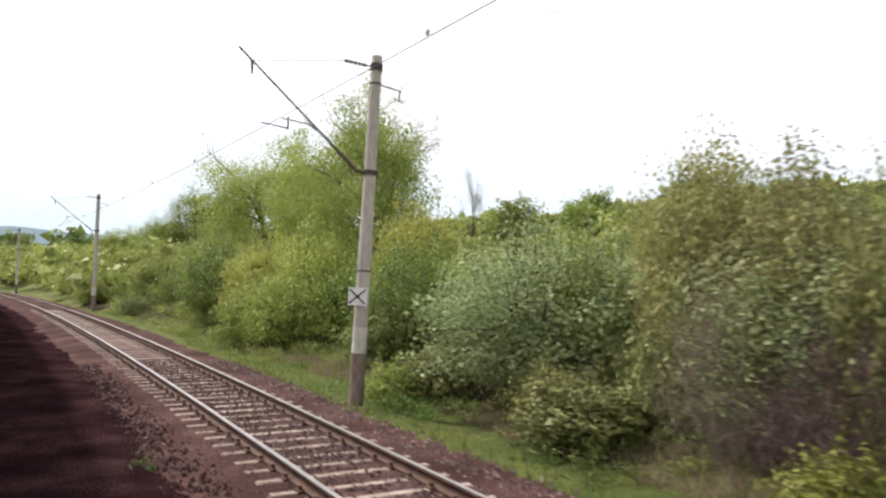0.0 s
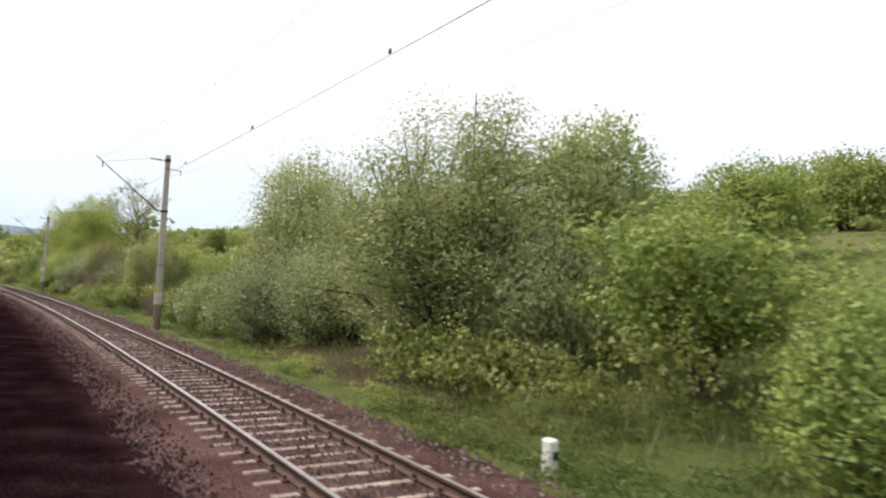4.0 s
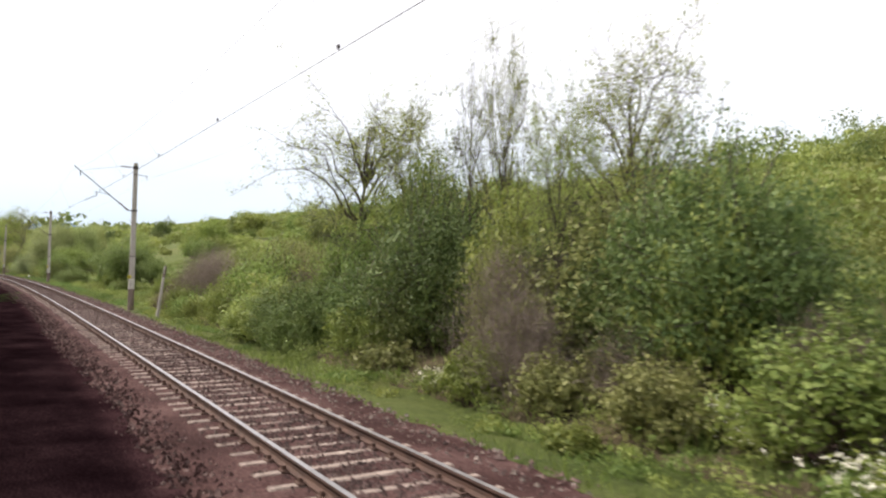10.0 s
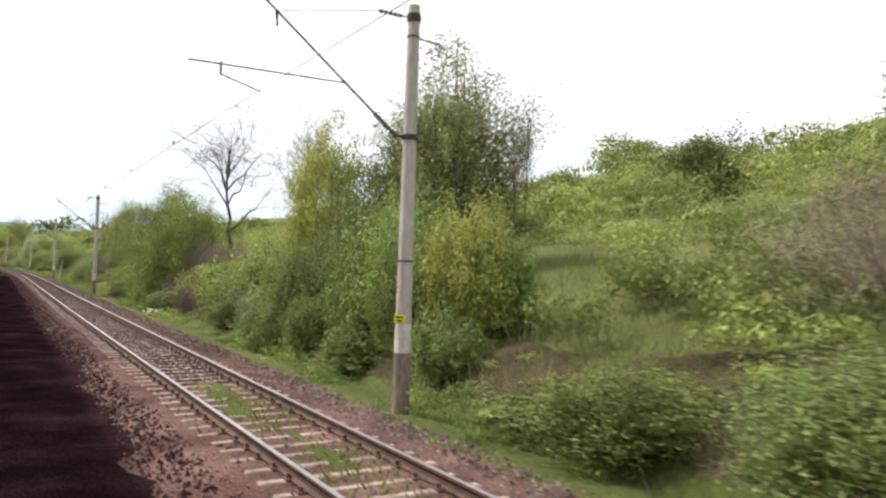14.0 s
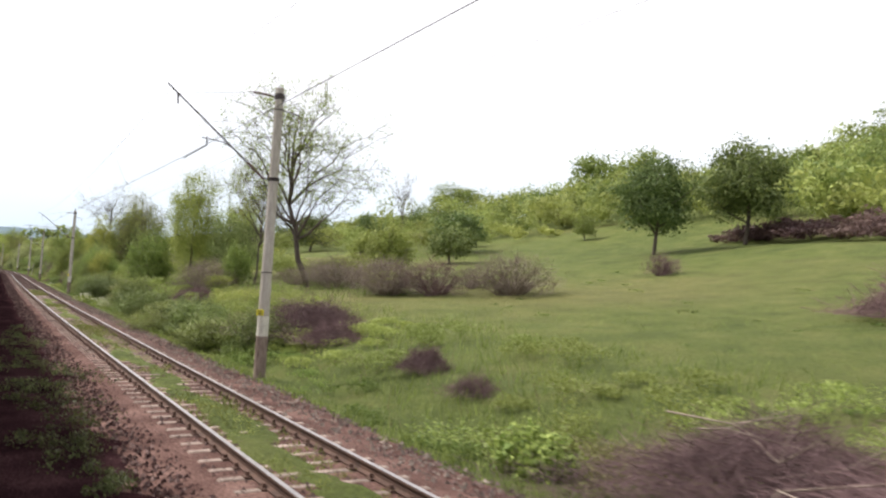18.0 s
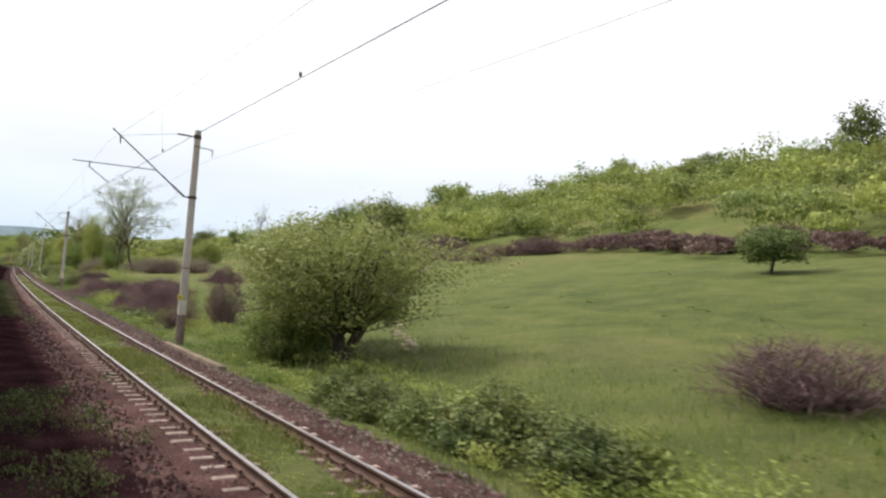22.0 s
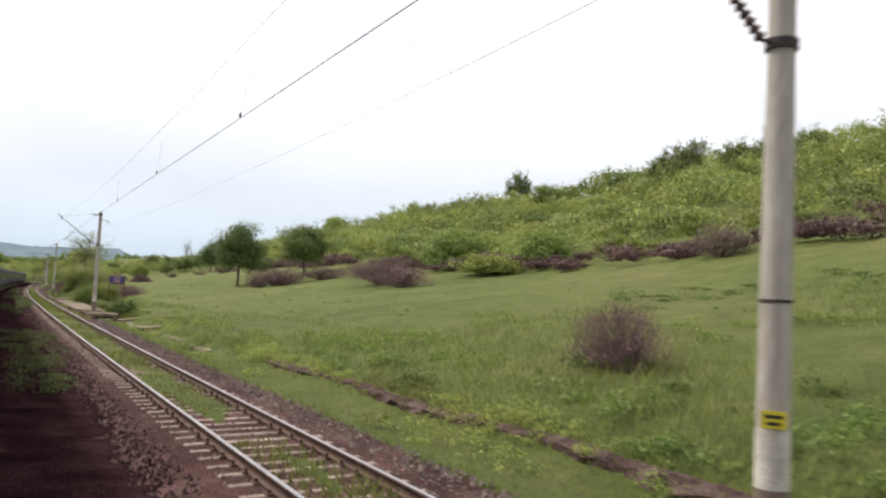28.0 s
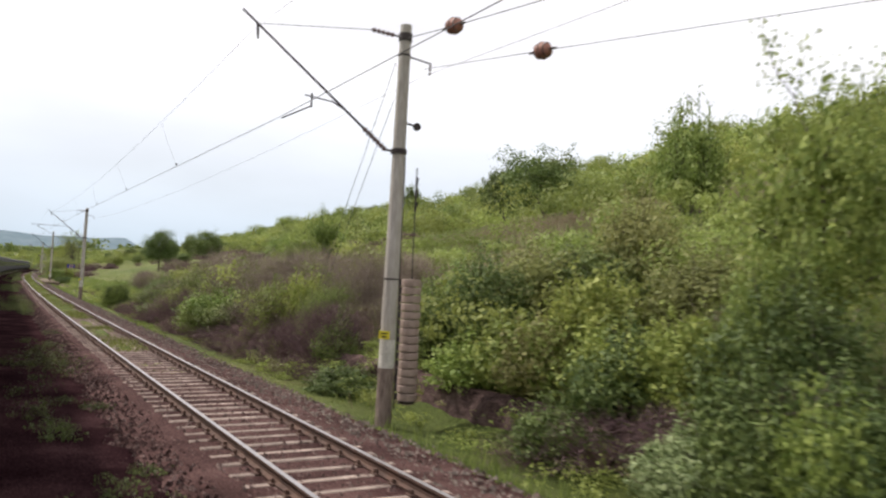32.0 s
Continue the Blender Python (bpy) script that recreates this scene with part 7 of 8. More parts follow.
plant("herbbush", 505.7, 9.2, 1.9, 1.7)
plant("twigbush", 505.2, 8.6, 3.4, 1.5)
plant("bush", 471.1, 30.0, 3.9, 5.6)
plant("twigbush", 497.4, 8.5, 2.9, 1.2)
plant("herbbush", 514.0, 8.4, 2.6, 1.6)
fringe = random.Random(31)
for k in range(22):
    plant("twigbush", 493.5 + 1.7 * k + fringe.uniform(-0.5, 0.5), fringe.uniform(7.7, 8.2), fringe.uniform(1.6, 2.6), fringe.uniform(0.5, 1.0))
plant("herbbush", 521.8, 9.2, 2.3, 2.1)
plant("bush", 522.9, 9.8, 1.7, 2.1)
plant("greytwig", 514.3, 12.0, 4.8, 2.3)
plant("greytwig", 499.2, 9.5, 3.7, 1.6)
plant("greytwig", 522.8, 11.5, 3.4, 1.9)
plant("twigbush", 517.8, 8.6, 3.8, 0.7)
plant("twigbush", 525.1, 8.5, 2.8, 1.2)
plant("greytwig", 525.5, 11.0, 2.6, 2.2)
plant("herbbush", 526.2, 9.4, 2.0, 2.1)
plant("greytwig", 502.5, 13.0, 7.1, 2.6)
plant("twigbush", 527.4, 8.6, 2.0, 2.0)
plant("deepbush", 516.7, 9.3, 3.6, 1.1)
plant("twigbush", 522.3, 8.8, 3.4, 1.0)
plant("deepbush", 528.6, 8.8, 1.5, 1.5)
plant("deepbush", 534.3, 10.2, 2.4, 2.5)
plant("bush", 537.8, 10.5, 2.3, 2.0)
plant("olivebush", 537.6, 9.3, 2.2, 1.6)
plant("deepbush", 539.9, 9.2, 2.1, 1.7)
plant("bush", 541.1, 9.6, 1.8, 1.8)
plant("tree", 542.4, 11.0, 2.3, 5.4)
plant("bush", 542.4, 9.8, 1.8, 2.7)
plant("deepbush", 543.0, 8.6, 1.8, 1.8)
plant("bush", 544.3, 8.3, 1.3, 1.9)
plant("greytwig", 515.2, 13.0, 7.9, 2.5)
plant("olivebush", 535.2, 14.0, 2.8, 2.9)
plant("deepbush", 539.6, 8.3, 1.9, 1.1)
plant("twigbush", 467.2, 12.9, 2.2, 1.7)
plant("greytwig", 477.9, 11.4, 3.4, 1.9)
plant("bush", 472.7, 27.0, 4.6, 3.9)
plant("greytwig", 441.2, 45.9, 5.7, 2.9)
plant("bush", 395.0, 50.1, 8.2, 5.7)
plant("twigbush", 405.3, 35.9, 10.6, 2.4)
plant("bush", 477.2, 14.5, 1.1, 0.4)
plant("bush", 452.6, 61.7, 6.1, 1.6)
plant("bush", 411.5, 51.9, 6.5, 4.0)
plant("weed", 537.7, 7.9, 1.3, 0.4)

# trees on the skyline
plant("deeptree", 490.3, 44.7, 5.6, 6.5)
plant("deeptree", 481.5, 46.0, 5.4, 6.5)
plant("tree", 499.0, 54.0, 5.8, 7.4)
plant("bush", 497.0, 50.0, 6.5, 2.8)
plant("bush", 522.4, 29.6, 3.9, 5.4)
plant("deeptree", 491.3, 44.0, 8.9, 6.1)
plant("bush", 493.7, 48.0, 5.0, 2.0)
plant("deeptree", 57.0, 89.0, 10.3, 8.8)
plant("baretree", 78.9, 80.0, 6.1, 7.3)
plant("deeptree", 93.8, 60.0, 5.6, 2.3)
plant("tree", 88.6, 80.0, 7.4, 2.9)
plant("oak", -48.2, 22.4, 10.5, 12.6)
plant("twigbush", 339.8, 10.5, 2.1, 2.5)
plant("bush", 75.5, 70.0, 8.5, 7.3)
plant("bush", 132.7, 60.0, 5.2, 3.3)
plant("deeptree", -51.9, 60.0, 6.5, 7.2)
plant("deeptree", -74.3, 70.0, 6.9, 5.0)
plant("deeptree", 364.8, 120.9, 7.5, 10.2)
plant("deeptree", 378.9, 120.1, 8.2, 9.0)
plant("deeptree", 386.6, 121.1, 6.7, 9.3)
plant("deeptree", 394.7, 120.1, 6.4, 8.3)
plant("deeptree", 360.8, 121.2, 8.6, 9.4)
plant("deeptree", 355.3, 121.0, 6.0, 8.4)
plant("deeptree", 344.4, 120.3, 6.3, 6.6)
plant("deeptree", 267.0, 120.3, 9.2, 6.0)
plant("deeptree", 301.1, 120.9, 7.8, 10.6)
plant("deeptree", 238.8, 121.1, 7.6, 6.5)
plant("deeptree", 243.4, 120.4, 7.6, 7.9)
plant("deeptree", 262.4, 120.5, 6.9, 3.6)
plant("deeptree", 429.6, 120.3, 6.4, 5.3)
plant("deeptree", 382.9, 120.2, 6.8, 6.8)
plant("tree", 323.3, 110.9, 9.2, 4.3)
plant("tree", 331.3, 110.6, 11.4, 6.7)
plant("tree", 417.5, 111.0, 8.1, 7.7)
plant("tree", 247.9, 110.2, 11.2, 7.7)
plant("tree", 296.1, 111.1, 7.2, 5.7)
plant("tree", 182.8, 110.3, 12.5, 11.3)
plant("tree", 127.0, 110.3, 18.1, 11.3)
plant("tree", 454.5, 111.0, 8.8, 7.9)

# dark tangle at the end of the line

# fuller thickets
plant("herbbush", 274.9, 8.5, 3.2, 1.4)
plant("herbbush", 278.5, 8.4, 2.6, 1.3)
plant("herbbush", 263.7, 8.4, 2.9, 1.5)

# trees beyond the oak
plant("deepbush", 272.8, 8.6, 3.3, 1.5)
plant("deepbush", 283.7, 8.6, 2.4, 1.6)
plant("brush", 310.6, 9.4, 4.1, 1.7)
plant("brush", 284.4, 10.6, 2.9, 1.3)
plant("olivebush", 308.9, 8.3, 1.6, 0.4)
plant("olivebush", 312.3, 8.3, 1.6, 0.5)
plant("olivebush", 314.6, 8.2, 1.6, 0.6)
plant("olivebush", 305.9, 8.2, 1.4, 0.4)

# lush verge before the meadow
plant("herbbush", 263.7, 8.9, 2.1, 0.5)
plant("herbbush", 266.0, 9.0, 2.1, 0.5)
plant("herbbush", 267.8, 9.0, 2.1, 0.8)
plant("herbbush", 269.3, 9.0, 2.1, 0.8)
plant("herbbush", 270.5, 9.0, 1.9, 1.1)
plant("herbbush", 266.9, 8.9, 2.0, 0.3)
plant("herbbush", 270.0, 8.9, 1.9, 0.3)

# wildflowers
plant("flowers", 165.0, 9.4, 1.5, 0.4)
plant("flowers", 165.3, 10.0, 1.4, 0.4)
plant("flowers", 166.4, 9.5, 1.2, 0.4)
plant("flowers", 167.2, 9.8, 1.2, 0.4)
plant("flowers", 158.9, 8.6, 1.1, 0.6)
plant("flowers", 201.8, 9.6, 1.0, 0.4)
plant("flowers", 202.0, 10.0, 0.8, 0.4)
plant("flowers", 200.0, 11.3, 1.1, 0.4)
plant("flowers", 245.6, 6.8, 1.3, 1.0)
plant("flowers", 250.9, 7.3, 1.3, 0.9)
plant("flowers", 253.5, 7.3, 1.0, 0.8)
plant("flowers", 201.0, 7.2, 1.1, 0.6)
plant("flowers", 169.0, 9.0, 1.7, 0.8)
plant("flowers", 168.5, 8.5, 1.4, 0.8)


# ---- hillside woods, hedges and grass, as spreads ----
def fast_mesh(name, v, f, mat):
    """A mesh from arrays of four-cornered faces."""
    me = bpy.data.meshes.new(name)
    n, k = f.shape
    me.vertices.add(len(v))
    me.vertices.foreach_set("co", np.ascontiguousarray(v, np.float32).ravel())
    me.loops.add(n * k)
    me.loops.foreach_set("vertex_index", np.ascontiguousarray(f, np.int32).ravel())
    me.polygons.add(n)
    me.polygons.foreach_set("loop_start", np.arange(0, n * k, k, dtype=np.int32))
    me.materials.append(mat)
    me.update(calc_edges=True)
    return me


def field(s, lat, seed):
    """A slow uneven pattern from 0 to 1, for where scrub stands thick."""
    a = np.sin(s * 0.071 + seed) * np.sin(lat * 0.093 + seed * 2.1) + 0.7 * np.sin(s * 0.19 + lat * 0.11 + seed) + 0.5 * np.sin(s * 0.043 - lat * 0.17 + seed * 0.7)
    return 0.5 + a / 4.4


def scrub(name, label, mat, rng, s, lat, w, h, cards, size, level=None):
    """Many bushes as one spread: every one a cluster of leaf clumps on the ground."""
    n = len(s)
    x, y = line_xy(s, lat)
    z = land(s, lat) if level is None else np.full(n, level)
    z = np.where((lat < 8.0) & (lat > 6.0), np.interp(lat, (6.0, 6.6, 8.0), (-0.28, -0.31, -0.55)), z)
    inner, wide = (cards // 3, 1.7) if size > 0.14 else (cards // 4, 1.5)
    shapes, cores = [], []
    for k in range(7):
        shapes.append(mound_points(np.random.default_rng(900 + k), cards * 2, 13, 1.0, 1.0, 0.0, 0.72))
        cores.append(mound_points(np.random.default_rng(900 + k), inner * 4, 13, 1.0, 1.0, 0.0, 0.5, 0.25, 0.78))
    V, F = [], []
    base = 0
    for i in range(n):
        pick = [(shapes[i % 7], cards - inner), (cores[i % 7], inner)]
        p, nr = (np.concatenate([g[q][:c] for g, c in pick]) for q in (0, 1))
        j = np.arange(len(p))
        grow = np.where(j < min(cards - inner, len(shapes[i % 7][0])), 1.0, wide)[:, None]
        a = rng.uniform(0, 6.28)
        c_, s_ = math.cos(a), math.sin(a)
        q = p[j]
        q = np.stack([(q[:, 0] * c_ - q[:, 1] * s_) * w[i], (q[:, 0] * s_ + q[:, 1] * c_) * w[i], q[:, 2] * h[i]], -1) + np.array([x[i], y[i], z[i] - 0.1])
        m = nr[j]
        m = np.stack([m[:, 0] * c_ - m[:, 1] * s_, m[:, 0] * s_ + m[:, 1] * c_, m[:, 2]], -1)
        v, f = leaf_cards(q, m, size * (0.6 + 0.12 * w[i]) * grow, rng, aspect=0.75, jitter=0.3)
        V.append(v)
        F.append(f + base)
        base += len(v)
    ob = new(name, fast_mesh(name, np.concatenate(V), np.concatenate(F), mat))
    tagged(ob, label, "scrub", kind="stuff")


def clump_material(name, dark, light, seed):
    """Foliage of a wood: shade changes from bush to bush and from leaf to leaf."""
    m = leaf_material(name, dark, light, 0.35, 0.0)
    n, l = m.node_tree.nodes, m.node_tree.links
    co = n.new("ShaderNodeTexCoord")
    vo = n.new("ShaderNodeTexVoronoi")
    vo.inputs["Scale"].default_value = 0.16
    l.new(co.outputs["Object"], vo.inputs["Vector"])
    sep = n.new("ShaderNodeSeparateColor")
    l.new(vo.outputs["Color"], sep.inputs["Color"])
    hs = next(k for k in n if k.bl_idname == "ShaderNodeHueSaturation")
    rv, rh = n.new("ShaderNodeMapRange"), n.new("ShaderNodeMapRange")
    rv.inputs["To Min"].default_value, rv.inputs["To Max"].default_value = 0.66, 1.28
    rh.inputs["To Min"].default_value, rh.inputs["To Max"].default_value = 0.488, 0.517
    l.new(sep.outputs[0], rv.inputs["Value"])
    l.new(sep.outputs[1], rh.inputs["Value"])
    l.new(rv.outputs["Result"], hs.inputs["Value"])
    l.new(rh.outputs["Result"], hs.inputs["Hue"])
    return m


WOOD_A = clump_material("wood_leaf", (0.185, 0.23, 0.053), (0.295, 0.34, 0.097), 1)
WOOD_B = clump_material("wood_leaf_dark", (0.105, 0.146, 0.039), (0.20, 0.25, 0.073), 2)
HERB = clump_material("herb_leaf", (0.085, 0.135, 0.030), (0.20, 0.265, 0.068), 5)
# green lowered to include the shade that the train throws on these weeds
WEEDS = clump_material("weed_leaf_shaded", (0.05, 0.066, 0.022), (0.115, 0.138, 0.045), 4)
HEDGE = clump_material("hedge_twig", (0.075, 0.047, 0.043), (0.17, 0.11, 0.10), 3)


def build_woods():
    rng = np.random.default_rng(77)
    # thick scrub on the slope
    n = 3300
    s = rng.uniform(-40, 640, n)
    lo = np.interp(s, (-40, 100, 150, 230, 300, 400, 440, 480, 540, 640), (70, 72, 70, 66, 60, 54, 56, 62, 50, 40))
    lat = lo + (235 - lo) * rng.random(n) ** 1.35
    keep = (lat < np.interp(s, LAND_S, LAND_CREST) + 14) & (field(s, lat, 1.0) > np.interp(s, (-40, 120, 230, 640), (0.34, 0.36, 0.20, 0.15)))
    keep &= ~((s > 440) & (s < 560) & (lat > 78) & (lat < 100) & (field(s, lat, 2.0) > 0.45))
    s, lat = s[keep], lat[keep]
    w = rng.uniform(3.4, 9.4, len(s))
    h = w * rng.uniform(0.5, 0.85, len(s)) * np.where(rng.random(len(s)) < 0.08, 1.5, 1.0)
    half = rng.random(len(s)) < 0.72
    scrub("hillside_scrub", "light green scrub covering the hillside", WOOD_A, rng, s[half], lat[half], w[half], h[half], 520, 0.185)
    scrub("hillside_thicket", "darker green thicket scattered over the hillside", WOOD_B, rng, s[~half], lat[~half], w[~half], h[~half], 520, 0.185)
    # scattered bushes on the nearer slopes of the first stretch
    n = 640
    s = rng.uniform(-190, 235, n)
    lat = rng.uniform(17, 72, n)
    keep = field(s, lat, 4.0) > np.interp(s, (-190, 40, 60, 125, 140, 235), (0.34, 0.40, 0.46, 0.46, 0.42, 0.36))
    keep &= ~((s > 62) & (s < 128) & (lat < 30))
    s, lat = s[keep], lat[keep]
    w = rng.uniform(2.0, 4.6, len(s))
    scrub("slope_bushes", "scattered green bushes on the grassy slope", WOOD_A, rng, s, lat, w, w * rng.uniform(0.6, 0.95, len(s)), 750, 0.16)
    n = 110
    s = rng.uniform(122, 150, n)
    lat = rng.uniform(12, 46, n)
    w = rng.uniform(2.0, 4.6, n)
    scrub("slope_bushes", "green bushes covering the slope", WOOD_A, rng, s, lat, w, w * rng.uniform(0.5, 0.85, n), 800, 0.13)
    # undergrowth of the thickets by the line
    n = 420
    pick = rng.random(n)
    s = np.where(pick < 0.36, rng.uniform(-75, 62, n), np.where(pick < 0.76, rng.uniform(128, 262, n), rng.uniform(500, 600, n)))
    lat = 9.3 + 14 * rng.random(n) ** 1.2
    w = rng.uniform(1.6, 3.6, n)
    scrub("undergrowth", "tangled green undergrowth of the thickets", WOOD_A, rng, s, lat, w, w * rng.uniform(0.45, 0.85, n), 900, 0.095)
    n = 230
    s = np.where(rng.random(n) < 0.5, rng.uniform(500, 640, n), rng.uniform(150, 240, n))
    lat = rng.uniform(18, 62, n)
    w = rng.uniform(2.4, 4.8, n)
    scrub("bank_bushes", "green bushes crowding the bank above the line", WOOD_A, rng, s, lat, w, w * rng.uniform(0.6, 0.95, n), 800, 0.13)
    n = 1500
    s = rng.uniform(-60, 556, n)
    lat = 7.35 + 2.9 * rng.random(n) ** 1.3
    k = (field(s * 2.0, lat * 5, 8.0) > np.interp(s, (-60, 60, 75, 125, 140, 262, 300, 500, 520), (0.32, 0.32, 0.30, 0.30, 0.34, 0.30, 0.36, 0.46, 0.34)))
    s, lat = s[k], lat[k]
    w = rng.uniform(0.5, 1.3, len(s))
    scrub("verge_weeds", "low leafy weeds along the verge", WOOD_A, rng, s, lat, w, w * rng.uniform(0.4, 0.8, len(s)), 280, 0.062)
    n = 150
    s = rng.uniform(371, 422, n)
    lat = np.where(rng.random(n) < 0.45, rng.uniform(5.45, 5.75, n), rng.uniform(7.7, 8.5, n))
    w = rng.uniform(0.25, 0.6, n)
    scrub("platform_weeds", "low weeds along the platform edges", WOOD_A, rng, s, lat, w, w * rng.uniform(0.8, 1.2, n), 190, 0.05, -0.38)
    n = 2400
    s = rng.uniform(224, 528, n)
    lat = MIDTRACK + rng.normal(0, 0.36, n)
    k = (np.abs(lat - MIDTRACK) < 0.62) & (field(s * 5.0, s * 0.3, 5.0) + rng.normal(0, 0.08, n) > np.interp(s, (224, 262, 300, 330, 430, 470, 505, 528), (0.58, 0.52, 0.36, 0.2, 0.18, 0.34, 0.42, 0.7)))
    s, lat = s[k], lat[k]
    w = rng.uniform(0.22, 0.6, len(s))
    scrub("track_weeds", "tufts of grass and weeds between the rails", WOOD_A, rng, s, lat, w, w * rng.uniform(0.3, 0.55, len(s)), 110, 0.032, -0.2)
    n = 190
    s = rng.uniform(258, 312, n)
    lat = rng.uniform(8.3, 13.5, n)
    k = field(s * 2, lat * 3, 3.0) > 0.42
    s, lat = s[k], lat[k]
    w = rng.uniform(0.7, 1.9, len(s))
    scrub("meadow_weeds", "rank weeds and low bushes at the meadow edge", WOOD_A, rng, s, lat, w, w * rng.uniform(0.35, 0.6, len(s)), 560, 0.062)
    n = 420
    s = rng.uniform(446, 546, n)
    lat = rng.uniform(8.6, 9.4, n)
    w = rng.uniform(0.3, 0.9, n)
    scrub("bank_weeds", "grass and weeds hanging over the earth bank", WOOD_A, rng, s, lat, w, w * rng.uniform(0.3, 0.6, n), 160, 0.055)
    # lush low herbs on the verge of the first stretch and beside the meadow
    n = 620
    s = np.where(rng.random(n) < 0.62, rng.uniform(-40, 225, n), rng.uniform(225, 372, n))
    lat = 6.95 + 1.8 * rng.random(n)
    near = rng.random(n) < 0.4
    s = np.where(near, rng.uniform(55, 112, n), s)
    lat = np.where(near, rng.uniform(6.75, 7.7, n), lat)
    w = rng.uniform(0.7, 1.5, n)
    scrub("verge_herbs", "lush low green herbs along the foot of the bank", HERB, rng, s, lat, w, w * rng.uniform(0.3, 0.55, n), 520, 0.052)
    # herbs and seedling bushes on the open slopes
    n = 560
    s = np.where(rng.random(n) < 0.62, rng.uniform(58, 132, n), rng.uniform(450, 490, n))
    lat = 9.2 + 26 * rng.random(n) ** 1.4
    k = field(s * 2.2, lat * 4, 13.0) > 0.40
    s, lat = s[k], lat[k]
    w = rng.uniform(0.6, 1.9, len(s))
    scrub("slope_herbs", "rank herbs and seedling bushes on the open slope", HERB, rng, s, lat, w, w * rng.uniform(0.2, 0.5, len(s)), 320, 0.07)
    # low tufts over the meadow
    n = 1500
    s = rng.uniform(60, 505, n)
    lat = 9.5 + 32 * rng.random(n) ** 1.6
    k = (field(s * 2.5, lat * 3, 11.0) > 0.47) & ((s > 300) | (s < 128) | ((s > 262) & (lat > 16)))
    s, lat = s[k], lat[k]
    w = rng.uniform(0.25, 0.9, len(s))
    scrub("meadow_tufts", "low tufts of rank grass scattered over the meadow", HERB, rng, s, lat, w, w * rng.uniform(0.15, 0.4, len(s)), 70, 0.075)
    # weeds between the two tracks, coloured darker for the train's shade
    n = 900
    s = rng.uniform(-20, 556, n)
    lat = rng.normal(1.35, 0.45, n)
    k = field(s * 0.8, lat * 2, 15.0) > np.interp(s, (225, 262, 290, 556), (0.72, 0.60, 0.48, 0.50))
    s, lat = s[k], lat[k]
    # a closed strip of them at the halt
    s = np.concatenate([s, rng.uniform(372, 399.6, 95)])
    lat = np.concatenate([lat, rng.normal(2.4, 0.17, 95)])
    w = rng.uniform(0.4, 1.0, len(s)) * np.interp(s, (260, 300), (0.8, 1.3))
    scrub("middle_weeds", "green weeds between the two tracks, shade put into their colour", WEEDS, rng, s, lat, w, w * rng.uniform(0.4, 0.8, len(s)), 260, 0.05, -0.3)
    # woods beyond the start of the line
    n = 900
    s = rng.uniform(-420, -60, n)
    lat = np.where(rng.random(n) < 0.75, 8.5 + 130 * rng.random(n) ** 1.6, -10 - 120 * rng.random(n))
    w = rng.uniform(2.5, 6.5, n)
    scrub("far_thicket", "green bushes beyond the bend of the line", WOOD_A, rng, s, lat, w, w * rng.uniform(0.5, 0.9, n), 140, 0.5)
    n = 700
    s = rng.uniform(-1500, -420, n)
    lat = rng.uniform(-650, 500, n)
    w = rng.uniform(9, 26, n)
    scrub("distant_woods", "distant hazy woods on low hills", WOOD_B, rng, s, lat, w, w * rng.uniform(0.4, 0.6, n), 60, 1.0)
    # purple-brown hedge at the foot of the hill
    n = 210
    s = rng.uniform(262, 452, n)
    lat = np.interp(s, (262, 300, 340, 400, 452), (57, 55, 52, 48, 50)) + rng.normal(0, 1.6, n)
    keep = field(s, lat, 6.0) > 0.33
    s, lat = s[keep], lat[keep]
    w = rng.uniform(2.2, 4.2, len(s))
    scrub("bare_hedge", "bare purple-brown hedge along the foot of the hill", HEDGE, rng, s, lat, w, w * rng.uniform(0.4, 0.65, len(s)), 520, 0.16)


build_woods()


def thicket_floor():
    """Brown litter and bare soil under the thickets, with a ragged edge against the grass."""
    for s0, s1, l1 in ((-80, 60, 16), (130, 246, 18), (500, 600, 16)):
        ss, ll = np.arange(s0, s1, 0.6), np.arange(7.85, l1, 0.6)
        S, L = np.meshgrid(ss, ll, indexing="ij")
        rng = np.random.default_rng(int(s1))
        k = field(S * 1.7, L * 3.1, 2.5) + 0.5 * (field(S * 6, L * 9, 1.2) - 0.5) + rng.normal(0, 0.05, S.shape)
        k -= 0.5 * smooth(l1 - 9, l1, L) + 0.5 * (smooth(s0 + 8, s0, S) + smooth(s1 - 8, s1, S))
        X, Y = line_xy(S, L)
        Z = land(S, L) + 0.10 + 0.10 * rng.random(S.shape) - 0.5 * smooth(0.36, 0.26, k)
        n, m = S.shape
        i = np.arange(n * m).reshape(n, m)
        f = np.stack([i[:-1, :-1], i[1:, :-1], i[1:, 1:], i[:-1, 1:]], -1).reshape(-1, 4)
        ob = new("thicket_floor", fast_mesh("thicket_floor", np.stack([X, Y, Z], -1).reshape(-1, 3), f, LITTER))
        tagged(ob, "brown leaf litter and bare soil under the thicket", "ground", kind="structure")


thicket_floor()


